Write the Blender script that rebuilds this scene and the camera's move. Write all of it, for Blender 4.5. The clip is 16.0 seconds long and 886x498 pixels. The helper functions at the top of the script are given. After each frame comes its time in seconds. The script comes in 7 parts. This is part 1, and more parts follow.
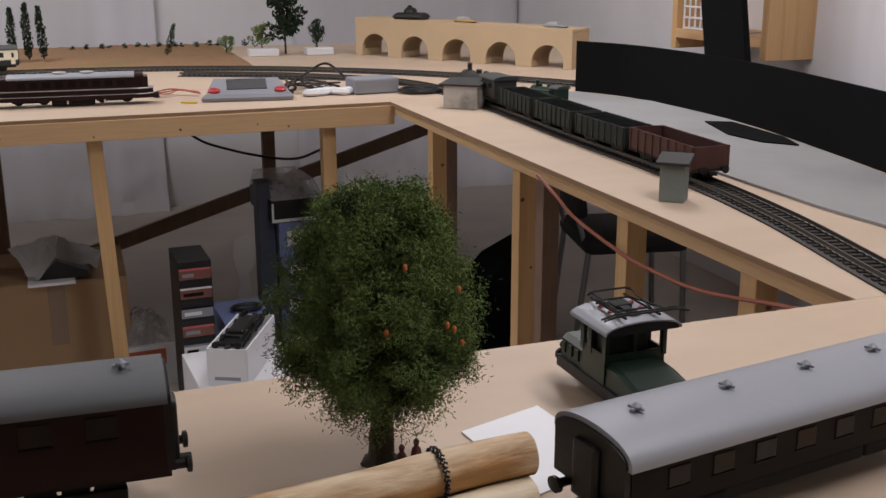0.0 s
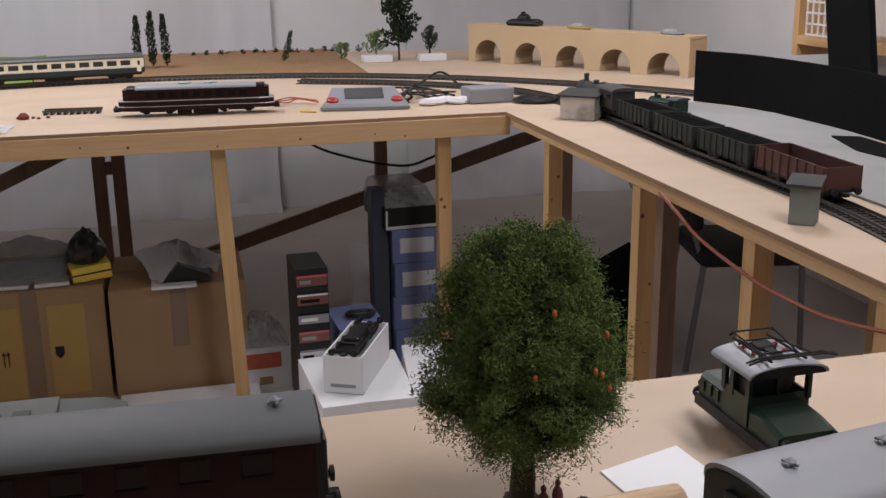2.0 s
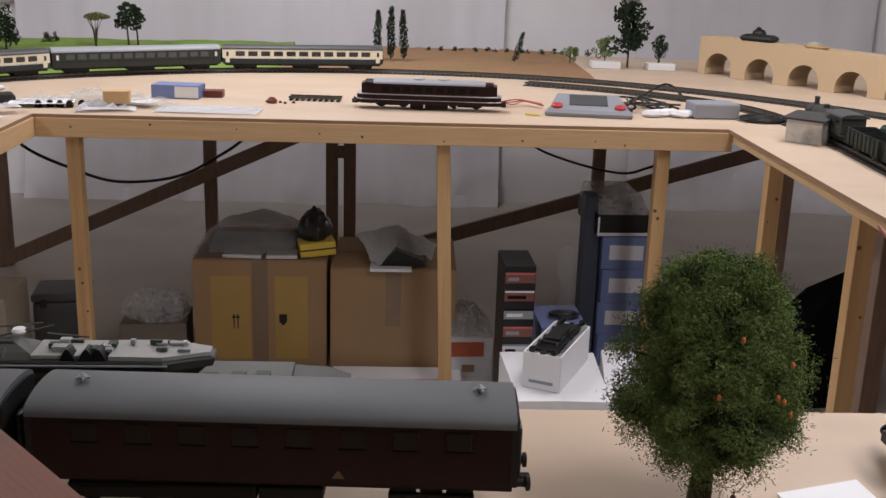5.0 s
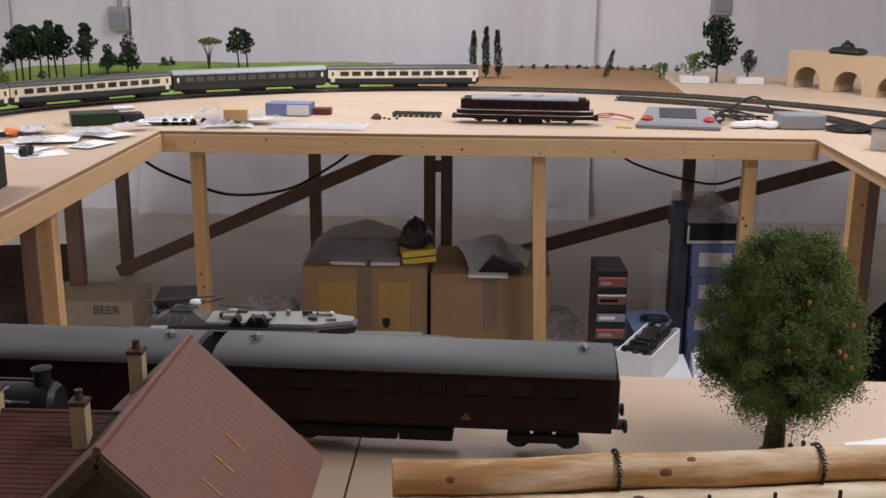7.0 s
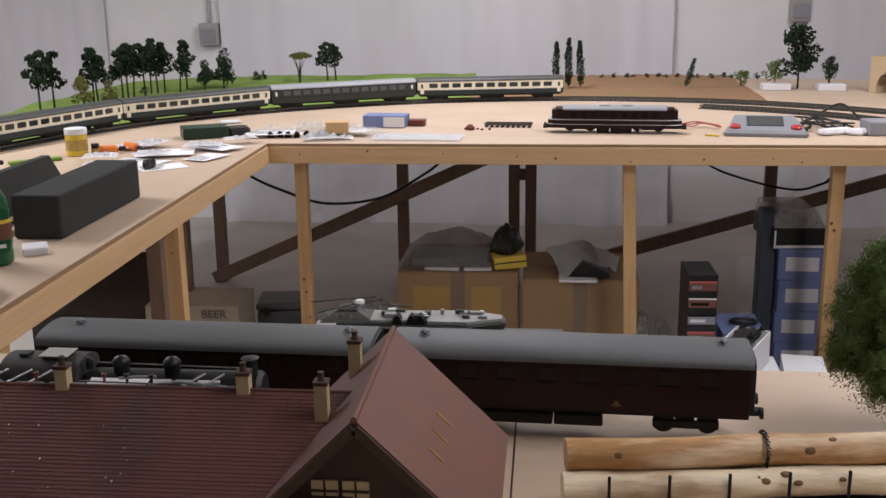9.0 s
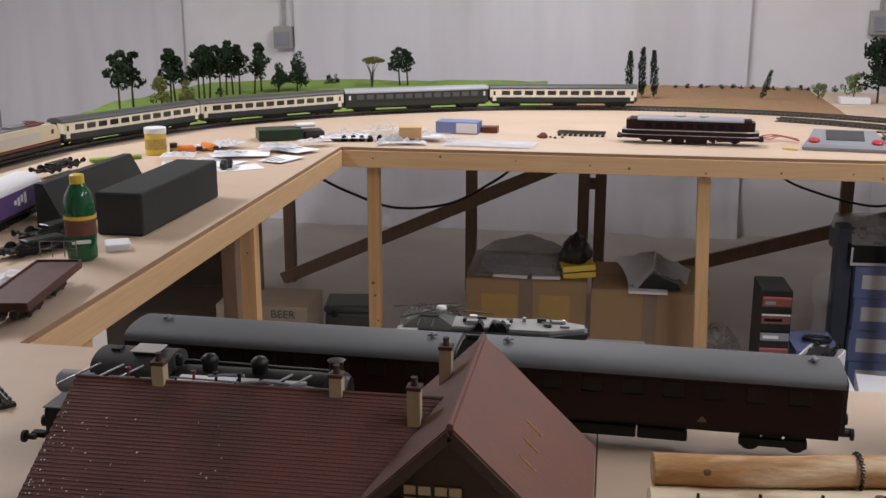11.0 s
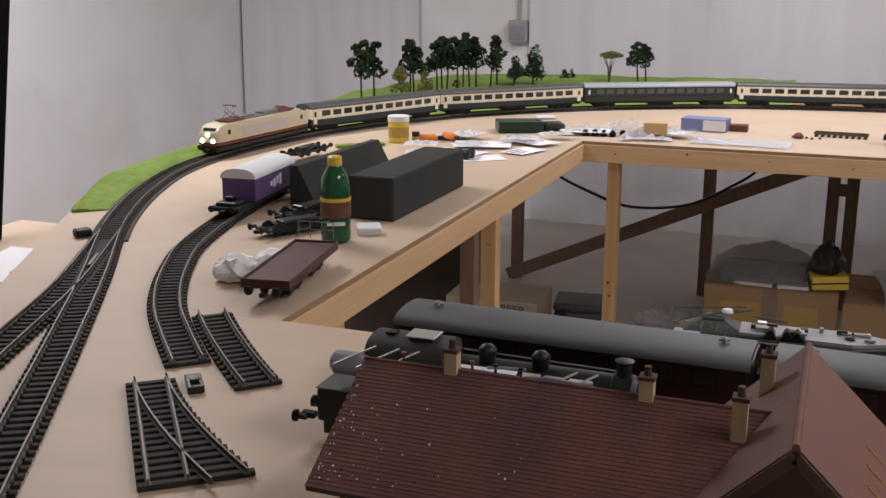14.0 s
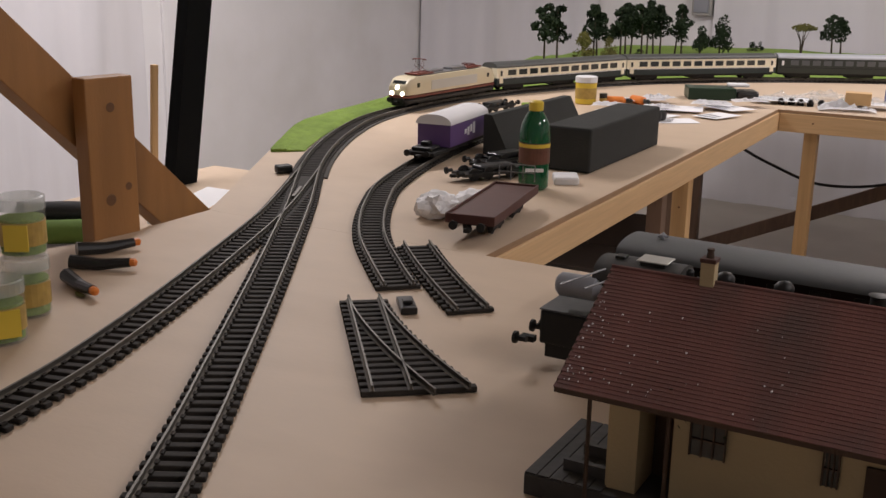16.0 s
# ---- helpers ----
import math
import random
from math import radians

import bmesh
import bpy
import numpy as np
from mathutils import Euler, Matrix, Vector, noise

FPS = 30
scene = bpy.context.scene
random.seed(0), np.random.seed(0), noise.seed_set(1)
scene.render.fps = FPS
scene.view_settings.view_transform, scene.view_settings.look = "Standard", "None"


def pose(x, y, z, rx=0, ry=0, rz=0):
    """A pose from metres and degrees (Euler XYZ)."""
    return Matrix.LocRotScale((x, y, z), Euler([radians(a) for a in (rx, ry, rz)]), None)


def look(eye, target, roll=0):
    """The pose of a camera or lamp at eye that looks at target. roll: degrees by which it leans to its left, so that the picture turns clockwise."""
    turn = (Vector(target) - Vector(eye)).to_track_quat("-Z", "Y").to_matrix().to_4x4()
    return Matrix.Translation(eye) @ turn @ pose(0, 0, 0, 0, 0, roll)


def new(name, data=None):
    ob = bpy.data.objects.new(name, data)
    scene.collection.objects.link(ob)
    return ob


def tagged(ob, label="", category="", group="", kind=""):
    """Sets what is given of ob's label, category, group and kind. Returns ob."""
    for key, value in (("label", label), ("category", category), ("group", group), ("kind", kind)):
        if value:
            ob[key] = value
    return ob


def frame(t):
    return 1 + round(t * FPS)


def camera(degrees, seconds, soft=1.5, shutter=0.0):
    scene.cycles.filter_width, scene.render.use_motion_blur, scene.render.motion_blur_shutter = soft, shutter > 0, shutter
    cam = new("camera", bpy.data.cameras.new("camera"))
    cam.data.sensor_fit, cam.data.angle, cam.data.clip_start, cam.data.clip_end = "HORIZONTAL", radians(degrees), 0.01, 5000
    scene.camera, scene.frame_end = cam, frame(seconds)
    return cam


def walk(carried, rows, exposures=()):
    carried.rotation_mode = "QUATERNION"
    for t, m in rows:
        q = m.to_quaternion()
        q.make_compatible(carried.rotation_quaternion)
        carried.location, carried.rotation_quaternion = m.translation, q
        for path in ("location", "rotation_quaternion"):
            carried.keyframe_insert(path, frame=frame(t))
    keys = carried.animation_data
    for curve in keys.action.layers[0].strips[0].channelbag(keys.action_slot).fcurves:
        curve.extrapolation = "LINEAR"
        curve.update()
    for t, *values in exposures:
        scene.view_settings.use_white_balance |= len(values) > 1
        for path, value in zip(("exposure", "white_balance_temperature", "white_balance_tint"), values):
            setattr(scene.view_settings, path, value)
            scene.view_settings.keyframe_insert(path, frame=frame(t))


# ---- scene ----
cam = camera(45.0, 16.0)
PATH = [
    (0, (0.293, 0.683, 1.552), (0.948, 2.495, 1.017), -0.2),
    (0.5, (0.286, 0.688, 1.565), (0.907, 2.511, 1.025), 0.2),
    (1, (0.277, 0.694, 1.575), (0.851, 2.533, 1.041), -0.1),
    (1.5, (0.266, 0.7, 1.584), (0.791, 2.554, 1.049), -0.3),
    (2, (0.252, 0.703, 1.595), (0.728, 2.57, 1.057), -0.7),
    (2.5, (0.24, 0.703, 1.599), (0.672, 2.58, 1.061), -0.8),
    (3, (0.228, 0.71, 1.599), (0.588, 2.602, 1.06), -1.1),
    (3.5, (0.22, 0.699, 1.608), (0.508, 2.602, 1.064), -1.5),
    (4, (0.228, 0.674, 1.614), (0.457, 2.584, 1.068), -1.0),
    (4.5, (0.236, 0.644, 1.629), (0.39, 2.561, 1.078), 0.8),
    (7, (0.198, 0.373, 1.653), (0.123, 2.304, 1.137), 0.4),
    (7.5, (0.171, 0.331, 1.661), (0.05, 2.26, 1.148), 0.7),
    (8, (0.11, 0.276, 1.674), (-0.049, 2.203, 1.164), 0.0),
    (10.5, (0.062, 0.194, 1.696), (-0.185, 2.116, 1.201), -0.1),
    (11, (0.043, 0.209, 1.692), (-0.259, 2.124, 1.2), 0.1),
    (11.5, (0.025, 0.225, 1.685), (-0.336, 2.131, 1.197), 0.0),
    (12, (0.004, 0.24, 1.68), (-0.415, 2.134, 1.193), 0.2),
    (12.5, (-0.016, 0.254, 1.674), (-0.488, 2.136, 1.189), 0.4),
    (13, (-0.043, 0.267, 1.666), (-0.589, 2.128, 1.18), 0.2),
    (13.5, (-0.061, 0.265, 1.663), (-0.664, 2.109, 1.174), 0.4),
    (14, (-0.081, 0.277, 1.654), (-0.759, 2.093, 1.16), 0.2),
    (14.5, (-0.105, 0.28, 1.642), (-0.85, 2.058, 1.111), -0.0),
    (15, (-0.133, 0.273, 1.63), (-0.923, 2.03, 1.094), 1.0),
    (15.5, (-0.153, 0.261, 1.601), (-1.01, 1.991, 1.079), 1.0),
    (16, (-0.176, 0.25, 1.565), (-1.108, 1.939, 1.037), 1.1),
]
walk(cam, [(t, look(eye, target, roll)) for t, eye, target, roll in PATH], exposures=[(0, -0.38, 6500, 10), (2.5, -0.2, 6500, 10), (4.5, -0.1, 6500, 10), (8, 0.02, 6450, 10), (11, 0, 6400, 10), (13, -0.03, 6450, 10), (14.5, -0.08, 6700, 11), (16, -0.2, 6950, 12)])

# world: a dim closed hall, lit by ceiling tubes
world = bpy.data.worlds.new("hall_world")
scene.world = world
world.use_nodes = True
world.node_tree.nodes["Background"].inputs[0].default_value = (0.8, 0.85, 1.0, 1)
world.node_tree.nodes["Background"].inputs[1].default_value = 0.05

H = 1.05            # height of the layout's table top
TUBES = [(1.9, 4.2, 38), (-0.3, 5.35, 42), (-2.9, 3.6, 60), (1.5, 1.3, 34)]  # x, y, watts
for lx, ly, watts in TUBES:
    tube = bpy.data.lights.new("tube_light", "AREA")
    tube.shape, tube.size, tube.size_y, tube.energy = "RECTANGLE", 0.3, 1.5, watts
    tube.color = (1.0, 0.975, 1.03)
    lamp = new("tube_light", tube)
    lamp.matrix_world = pose(lx, ly, 2.94)


# ---------------------------------------------------------------- materials
def mat(name, col, rough=0.6, metal=0.0, var=0.18, scale=14.0, bump=0.15, bscale=90.0, dirt=None, dscale=3.0,
        stretch=(1, 1, 1), emit=0.0, alpha=1.0, trans=0.0, rand=0.0, dirt_amount=0.5):
    m = bpy.data.materials.new(name)
    m.use_nodes = True
    nt = m.node_tree
    n, l = nt.nodes, nt.links
    b = n["Principled BSDF"]
    b.inputs["Roughness"].default_value = rough
    b.inputs["Metallic"].default_value = metal
    tc = n.new("ShaderNodeTexCoord")
    mp = n.new("ShaderNodeMapping")
    mp.inputs["Scale"].default_value = stretch
    l.new(tc.outputs["Object"], mp.inputs[0])
    a = n.new("ShaderNodeTexNoise")
    a.inputs["Scale"].default_value, a.inputs["Detail"].default_value = scale, 6
    l.new(mp.outputs[0], a.inputs[0])
    mix = n.new("ShaderNodeMix")
    mix.data_type = "RGBA"
    mix.inputs[6].default_value = (*[c * (1 - var) for c in col], 1)
    mix.inputs[7].default_value = (*[min(1, c * (1 + var)) for c in col], 1)
    l.new(a.outputs[0], mix.inputs[0])
    out = mix.outputs[2]
    if dirt:
        d = n.new("ShaderNodeTexNoise")
        d.inputs["Scale"].default_value, d.inputs["Detail"].default_value = dscale, 8
        l.new(mp.outputs[0], d.inputs[0])
        rp = n.new("ShaderNodeMapRange")
        rp.inputs[1].default_value, rp.inputs[2].default_value, rp.inputs[4].default_value = 0.48, 0.72, dirt_amount
        l.new(d.outputs[0], rp.inputs[0])
        mx = n.new("ShaderNodeMix")
        mx.data_type = "RGBA"
        mx.inputs[7].default_value = (*dirt, 1)
        l.new(rp.outputs[0], mx.inputs[0])
        l.new(out, mx.inputs[6])
        out = mx.outputs[2]
    if rand:
        oi = n.new("ShaderNodeObjectInfo")
        gi = n.new("ShaderNodeNewGeometry")
        ad = n.new("ShaderNodeMath")
        ad.operation = "ADD"
        l.new(oi.outputs["Random"], ad.inputs[0])
        l.new(gi.outputs["Random Per Island"], ad.inputs[1])
        mr = n.new("ShaderNodeMapRange")
        mr.inputs[2].default_value, mr.inputs[3].default_value, mr.inputs[4].default_value = 2.0, 1 - rand, 1 + rand
        l.new(ad.outputs[0], mr.inputs[0])
        hs = n.new("ShaderNodeHueSaturation")
        l.new(mr.outputs[0], hs.inputs["Value"])
        l.new(out, hs.inputs["Color"])
        out = hs.outputs[0]
    l.new(out, b.inputs["Base Color"])
    if bump:
        c = n.new("ShaderNodeTexNoise")
        c.inputs["Scale"].default_value, c.inputs["Detail"].default_value = bscale, 4
        l.new(mp.outputs[0], c.inputs[0])
        bp = n.new("ShaderNodeBump")
        bp.inputs["Strength"].default_value, bp.inputs["Distance"].default_value = bump, 0.004
        l.new(c.outputs[0], bp.inputs["Height"])
        l.new(bp.outputs[0], b.inputs["Normal"])
    if emit:
        b.inputs["Emission Color"].default_value = (*col, 1)
        b.inputs["Emission Strength"].default_value = emit
    if trans:
        b.inputs["Transmission Weight"].default_value = trans
    if alpha < 1:
        b.inputs["Alpha"].default_value = alpha
    return m


PLY = mat("birch_plywood", (0.59, 0.455, 0.335), 0.55, var=0.07, scale=9, bump=0.05, dirt=(0.47, 0.34, 0.23), dscale=2.2, stretch=(1, 2.2, 1), dirt_amount=0.35)
PINE = mat("pine_batten", (0.66, 0.42, 0.20), 0.55, var=0.2, scale=16, stretch=(1, 1, 1), bump=0.1, dirt=(0.42, 0.22, 0.08), dscale=9, dirt_amount=0.4)
PINE_X = mat("pine_beam_x", (0.68, 0.45, 0.24), 0.55, var=0.16, scale=12, stretch=(0.6, 14, 14), bump=0.08, dirt=(0.45, 0.25, 0.1), dscale=1.6, dirt_amount=0.4)
PINE_Y = mat("pine_beam_y", (0.68, 0.45, 0.24), 0.55, var=0.16, scale=12, stretch=(14, 0.6, 14), bump=0.08, dirt=(0.45, 0.25, 0.1), dscale=1.6, dirt_amount=0.4)
PINE_Z = mat("pine_leg", (0.66, 0.42, 0.2), 0.55, var=0.16, scale=12, stretch=(14, 14, 0.6), bump=0.08, dirt=(0.42, 0.22, 0.08), dscale=2.0, dirt_amount=0.45)
DARKWOOD = mat("dark_stained_wood", (0.23, 0.15, 0.105), 0.7, var=0.3, scale=10, stretch=(6, 6, 1), bump=0.15)
OLDWOOD = mat("old_oiled_wood", (0.36, 0.17, 0.055), 0.5, var=0.3, scale=5, stretch=(6, 6, 0.8), bump=0.2, dirt=(0.1, 0.045, 0.015), dscale=2.5)
WALL = mat("painted_plaster", (0.82, 0.805, 0.82), 0.8, var=0.04, scale=3, bump=0.12, bscale=40, dirt=(0.58, 0.55, 0.51), dscale=1.3, dirt_amount=0.35)
CLOTH = mat("white_sheet", (0.72, 0.705, 0.74), 0.85, var=0.05, scale=4, bump=0.1, bscale=30, dirt=(0.5, 0.47, 0.45), dscale=0.9, stretch=(2.5, 2.5, 0.35), dirt_amount=0.4)
FLOOR = mat("worn_concrete", (0.54, 0.50, 0.45), 0.65, var=0.15, scale=2.5, bump=0.15, bscale=30, dirt=(0.36, 0.32, 0.28), dscale=1.2)
CEIL = mat("ceiling_paint", (0.7, 0.7, 0.68), 0.9, var=0.04)
BLACKP = mat("black_painted_board", (0.007, 0.0075, 0.008), 0.9, var=0.3, scale=4, bump=0.25, bscale=25)
GREYG = mat("grey_plaster_ground", (0.33, 0.325, 0.32), 0.9, var=0.12, scale=6, bump=0.3, bscale=40, dirt=(0.2, 0.2, 0.2), dscale=2.4)
GRASS = mat("static_grass", (0.19, 0.29, 0.05), 0.95, var=0.35, scale=30, bump=0.9, bscale=160, dirt=(0.07, 0.13, 0.02), dscale=5)
STRAW = mat("straw_field", (0.29, 0.165, 0.085), 0.95, var=0.3, scale=40, bump=0.9, bscale=160, dirt=(0.2, 0.17, 0.05), dscale=4)
SLEEPER = mat("brown_sleeper", (0.035, 0.03, 0.026), 0.7, var=0.25, scale=60, bump=0.2, rand=0.25)
RAILM = mat("weathered_rail", (0.125, 0.115, 0.10), 0.5, metal=0.6, var=0.2, scale=40, bump=0.05)
CREAM = mat("cream_lacquer", (0.80, 0.74, 0.58), 0.35, var=0.04, bump=0.03)
SILVERB = mat("silver_band", (0.52, 0.52, 0.5), 0.35, metal=0.4, var=0.06, bump=0.03)
OXRED = mat("oxide_red_lacquer", (0.14, 0.028, 0.018), 0.4, var=0.1, bump=0.05)
MAROON = mat("maroon_lacquer", (0.021, 0.008, 0.008), 0.38, var=0.15, scale=8, bump=0.05, dirt=(0.024, 0.009, 0.009), dscale=8)
BROWNB = mat("brown_body", (0.009, 0.0065, 0.006), 0.45, var=0.2, scale=10, bump=0.05)
BLACKM = mat("black_lacquer", (0.012, 0.012, 0.012), 0.45, var=0.3, bump=0.08)
UNDER = mat("grimy_underframe", (0.018, 0.017, 0.016), 0.7, var=0.4, bump=0.2)
ROOFG = mat("grey_coach_roof", (0.104, 0.111, 0.116), 0.55, var=0.1, scale=6, bump=0.06, dirt=(0.08, 0.085, 0.09), dscale=9)
ROOFL = mat("light_grey_roof", (0.31, 0.32, 0.35), 0.42, var=0.05, scale=6, bump=0.04)
ROOFD = mat("dark_coach_roof", (0.06, 0.062, 0.06), 0.5, var=0.1, bump=0.05)
BLUEG = mat("ocean_blue_lacquer", (0.010, 0.022, 0.024), 0.4, var=0.1, bump=0.03)
GREENL = mat("bottle_green_lacquer", (0.018, 0.042, 0.025), 0.35, var=0.15, bump=0.05)
GREENW = mat("dull_green_wagon", (0.035, 0.05, 0.03), 0.6, var=0.3, bump=0.15)
WINDOW = mat("dark_window", (0.03, 0.035, 0.035), 0.08, var=0.2, bump=0.0)
BRASS = mat("brass_print", (0.55, 0.38, 0.10), 0.35, metal=0.6, bump=0.0)
CHROME = mat("chrome_wire", (0.62, 0.6, 0.58), 0.25, metal=1.0, var=0.1, bump=0.0)
WHITEP = mat("white_paper", (0.88, 0.88, 0.9), 0.7, var=0.03, bump=0.04)
WHITEC = mat("white_carton", (0.74, 0.74, 0.76), 0.55, var=0.04, bump=0.04)
CARDB = mat("brown_cardboard", (0.33, 0.21, 0.11), 0.8, var=0.1, scale=5, bump=0.08)
TAPE = mat("brown_tape", (0.22, 0.15, 0.10), 0.3, var=0.1, bump=0.02)
CARDY = mat("yellow_print", (0.42, 0.27, 0.085), 0.7, var=0.08, bump=0.03)
BLUEC = mat("blue_carton", (0.17, 0.22, 0.42), 0.55, var=0.08, bump=0.04)
ORANGE = mat("orange_plastic", (0.75, 0.22, 0.04), 0.4, var=0.08, bump=0.0)
YELLOW = mat("yellow_plastic", (0.72, 0.52, 0.06), 0.4, var=0.06, bump=0.0)
GREYP = mat("grey_plastic", (0.26, 0.27, 0.30), 0.45, var=0.06, bump=0.04)
GREYD = mat("dark_grey_foam", (0.045, 0.047, 0.045), 0.9, var=0.1, bump=0.3, bscale=220)
BLACKPL = mat("black_plastic", (0.014, 0.014, 0.015), 0.3, var=0.2, bump=0.02)
REDK = mat("red_knob", (0.45, 0.03, 0.03), 0.35, var=0.05, bump=0.0)
SCREEN = mat("dark_screen", (0.07, 0.075, 0.08), 0.2, var=0.1, bump=0.0)
PURPLE = mat("purple_lacquer", (0.11, 0.06, 0.19), 0.45, var=0.12, bump=0.04)
TILE = mat("clay_roof_tile", (0.125, 0.049, 0.042), 0.5, var=0.4, scale=9, bump=0.1, dirt=(0.06, 0.046, 0.042), dscale=8, stretch=(1.6, 0.6, 0.6), rand=0.05, dirt_amount=0.95)
SHEETR = mat("red_sheet_roof", (0.15, 0.052, 0.031), 0.55, var=0.16, scale=9, bump=0.08, dirt=(0.12, 0.055, 0.042), dscale=16, dirt_amount=0.7)
CAPRED = mat("dark_cap_red", (0.07, 0.028, 0.022), 0.7, var=0.3, bump=0.1)
STUCCO = mat("cream_stucco", (0.45, 0.36, 0.21), 0.85, var=0.1, bump=0.2, bscale=200)
TIMBER = mat("dark_timber", (0.05, 0.026, 0.014), 0.7, var=0.3, scale=30, bump=0.1)
# pale yellow paints the light on the gable panes; nothing glows
LITPAINT = mat("pane_light_paint", (0.5, 0.4, 0.22), 0.3, var=0.1, bump=0.0)
PLATF = mat("grey_platform", (0.055, 0.052, 0.05), 0.75, var=0.3, scale=30, bump=0.3)
LOGW = mat("peeled_log", (0.44, 0.235, 0.085), 0.6, var=0.45, scale=20, stretch=(1.2, 5, 5), bump=0.4, bscale=40, dirt=(0.86, 0.73, 0.52), dscale=5, dirt_amount=1.0)
LOGP = mat("pale_log", (0.80, 0.68, 0.48), 0.6, var=0.25, scale=16, stretch=(1.2, 5, 5), bump=0.35, bscale=40, dirt=(0.36, 0.2, 0.08), dscale=9, dirt_amount=0.9)
BARK = mat("bark", (0.05, 0.038, 0.024), 0.9, var=0.4, scale=60, bump=0.6, bscale=150)
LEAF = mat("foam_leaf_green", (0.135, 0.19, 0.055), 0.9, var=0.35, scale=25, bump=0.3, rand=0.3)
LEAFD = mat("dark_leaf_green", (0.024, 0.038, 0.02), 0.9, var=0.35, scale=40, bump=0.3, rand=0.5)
LEAFY = mat("olive_leaf", (0.14, 0.13, 0.035), 0.9, var=0.3, scale=40, bump=0.3, rand=0.4)
FRUIT = mat("orange_fruit", (0.45, 0.14, 0.03), 0.6, bump=0.0)
GLASSG = mat("green_glass", (0.01, 0.13, 0.05), 0.08, var=0.05, bump=0.0, trans=0.35)
PETG = mat("clear_film", (0.75, 0.77, 0.78), 0.1, var=0.05, bump=0.5, bscale=25, alpha=0.2)
SMOKED = mat("clouded_film", (0.3, 0.3, 0.29), 0.22, var=0.5, scale=26, bump=1.0, bscale=45, alpha=0.5)
CLEARB = mat("clear_bottle_plastic", (0.4, 0.42, 0.43), 0.06, var=0.1, bump=0.5, bscale=40, alpha=0.12)
CRINKLE = mat("crinkled_clear_film", (0.6, 0.61, 0.62), 0.08, var=0.4, scale=40, bump=1.0, bscale=60, alpha=0.38)
BEIGE = mat("beige_lacquer", (0.60, 0.52, 0.36), 0.35, var=0.05, bump=0.03)
PLYEDGE = mat("plywood_edge", (0.33, 0.205, 0.115), 0.7, var=0.2, scale=30, stretch=(1, 1, 8), bump=0.1)
VIAPLY = mat("yellowish_plywood", (0.57, 0.425, 0.265), 0.6, var=0.06, scale=8, bump=0.05)
SOOT = mat("sooty_roof", (0.035, 0.034, 0.032), 0.7, var=0.3, bump=0.1)
SHELLG = mat("dark_hull_green", (0.03, 0.036, 0.031), 0.55, var=0.25, scale=20, bump=0.08)
GREYF = mat("moulded_grey_plastic", (0.085, 0.09, 0.095), 0.5, var=0.1, bump=0.1)
KITWHITE = mat("kit_part_white", (0.36, 0.36, 0.35), 0.6, var=0.2, scale=30, bump=0.1)
KITGREY = mat("kit_part_grey", (0.10, 0.105, 0.095), 0.6, var=0.3, bump=0.1)
PINK = mat("pink_print", (0.55, 0.12, 0.13), 0.5, bump=0.0)
LAMP = mat("headlight_glow", (1.0, 0.97, 0.9), 0.3, var=0.0, bump=0.0, emit=14)
COPPER = mat("red_wire", (0.35, 0.04, 0.03), 0.5, bump=0.0)
HOSE = mat("orange_cable", (0.24, 0.06, 0.028), 0.5, bump=0.0)
SEATB = mat("black_upholstery", (0.012, 0.012, 0.013), 0.7, var=0.2, bump=0.3, bscale=300)
STEEL = mat("grey_steel", (0.25, 0.25, 0.26), 0.4, metal=0.7, bump=0.0)
FABRIC = mat("grey_paper_wrap", (0.6, 0.6, 0.6), 0.8, var=0.1, bump=0.3, bscale=20)
FIGURE = mat("painted_figure", (0.12, 0.03, 0.03), 0.6, bump=0.0)


# ---------------------------------------------------------------- mesh helpers
def part(name, bm, material, parent=None, label="", smooth=False):
    me = bpy.data.meshes.new(name)
    if smooth:
        for f in bm.faces:
            f.smooth = True
    bmesh.ops.recalc_face_normals(bm, faces=bm.faces)
    bm.to_mesh(me)
    bm.free()
    if smooth:
        me.set_sharp_from_angle(angle=math.radians(38))
    me.materials.append(material)
    ob = new(name, me)
    if parent:
        ob.parent = parent
    if label:
        ob["label"] = label
    return ob

# matt, grimy and fibrous surfaces reflect little
for worn, gloss in ((BROWNB, 0.12), (MAROON, 0.2), (UNDER, 0.25), (BLACKP, 0.1), (BLACKM, 0.35), (GREENL, 0.3), (SLEEPER, 0.2), (GREYD, 0.2), (TILE, 0.45), (LEAF, 0.2), (LEAFD, 0.15), (DARKWOOD, 0.5)):
    worn.node_tree.nodes["Principled BSDF"].inputs["Specular IOR Level"].default_value = gloss


def thing(name, m=None, label="", category="", group=""):
    ob = new(name)
    ob.empty_display_size = 0.05
    if m is not None:
        ob.matrix_world = m
    return tagged(ob, label, category, group)


def solo(name, bm, material, label, category, m=None, smooth=False, kind="", group=""):
    ob = part(name, bm, material, None, "", smooth)
    if m is not None:
        ob.matrix_world = m
    return tagged(ob, label, category, group, kind)


def bmn():
    return bmesh.new()


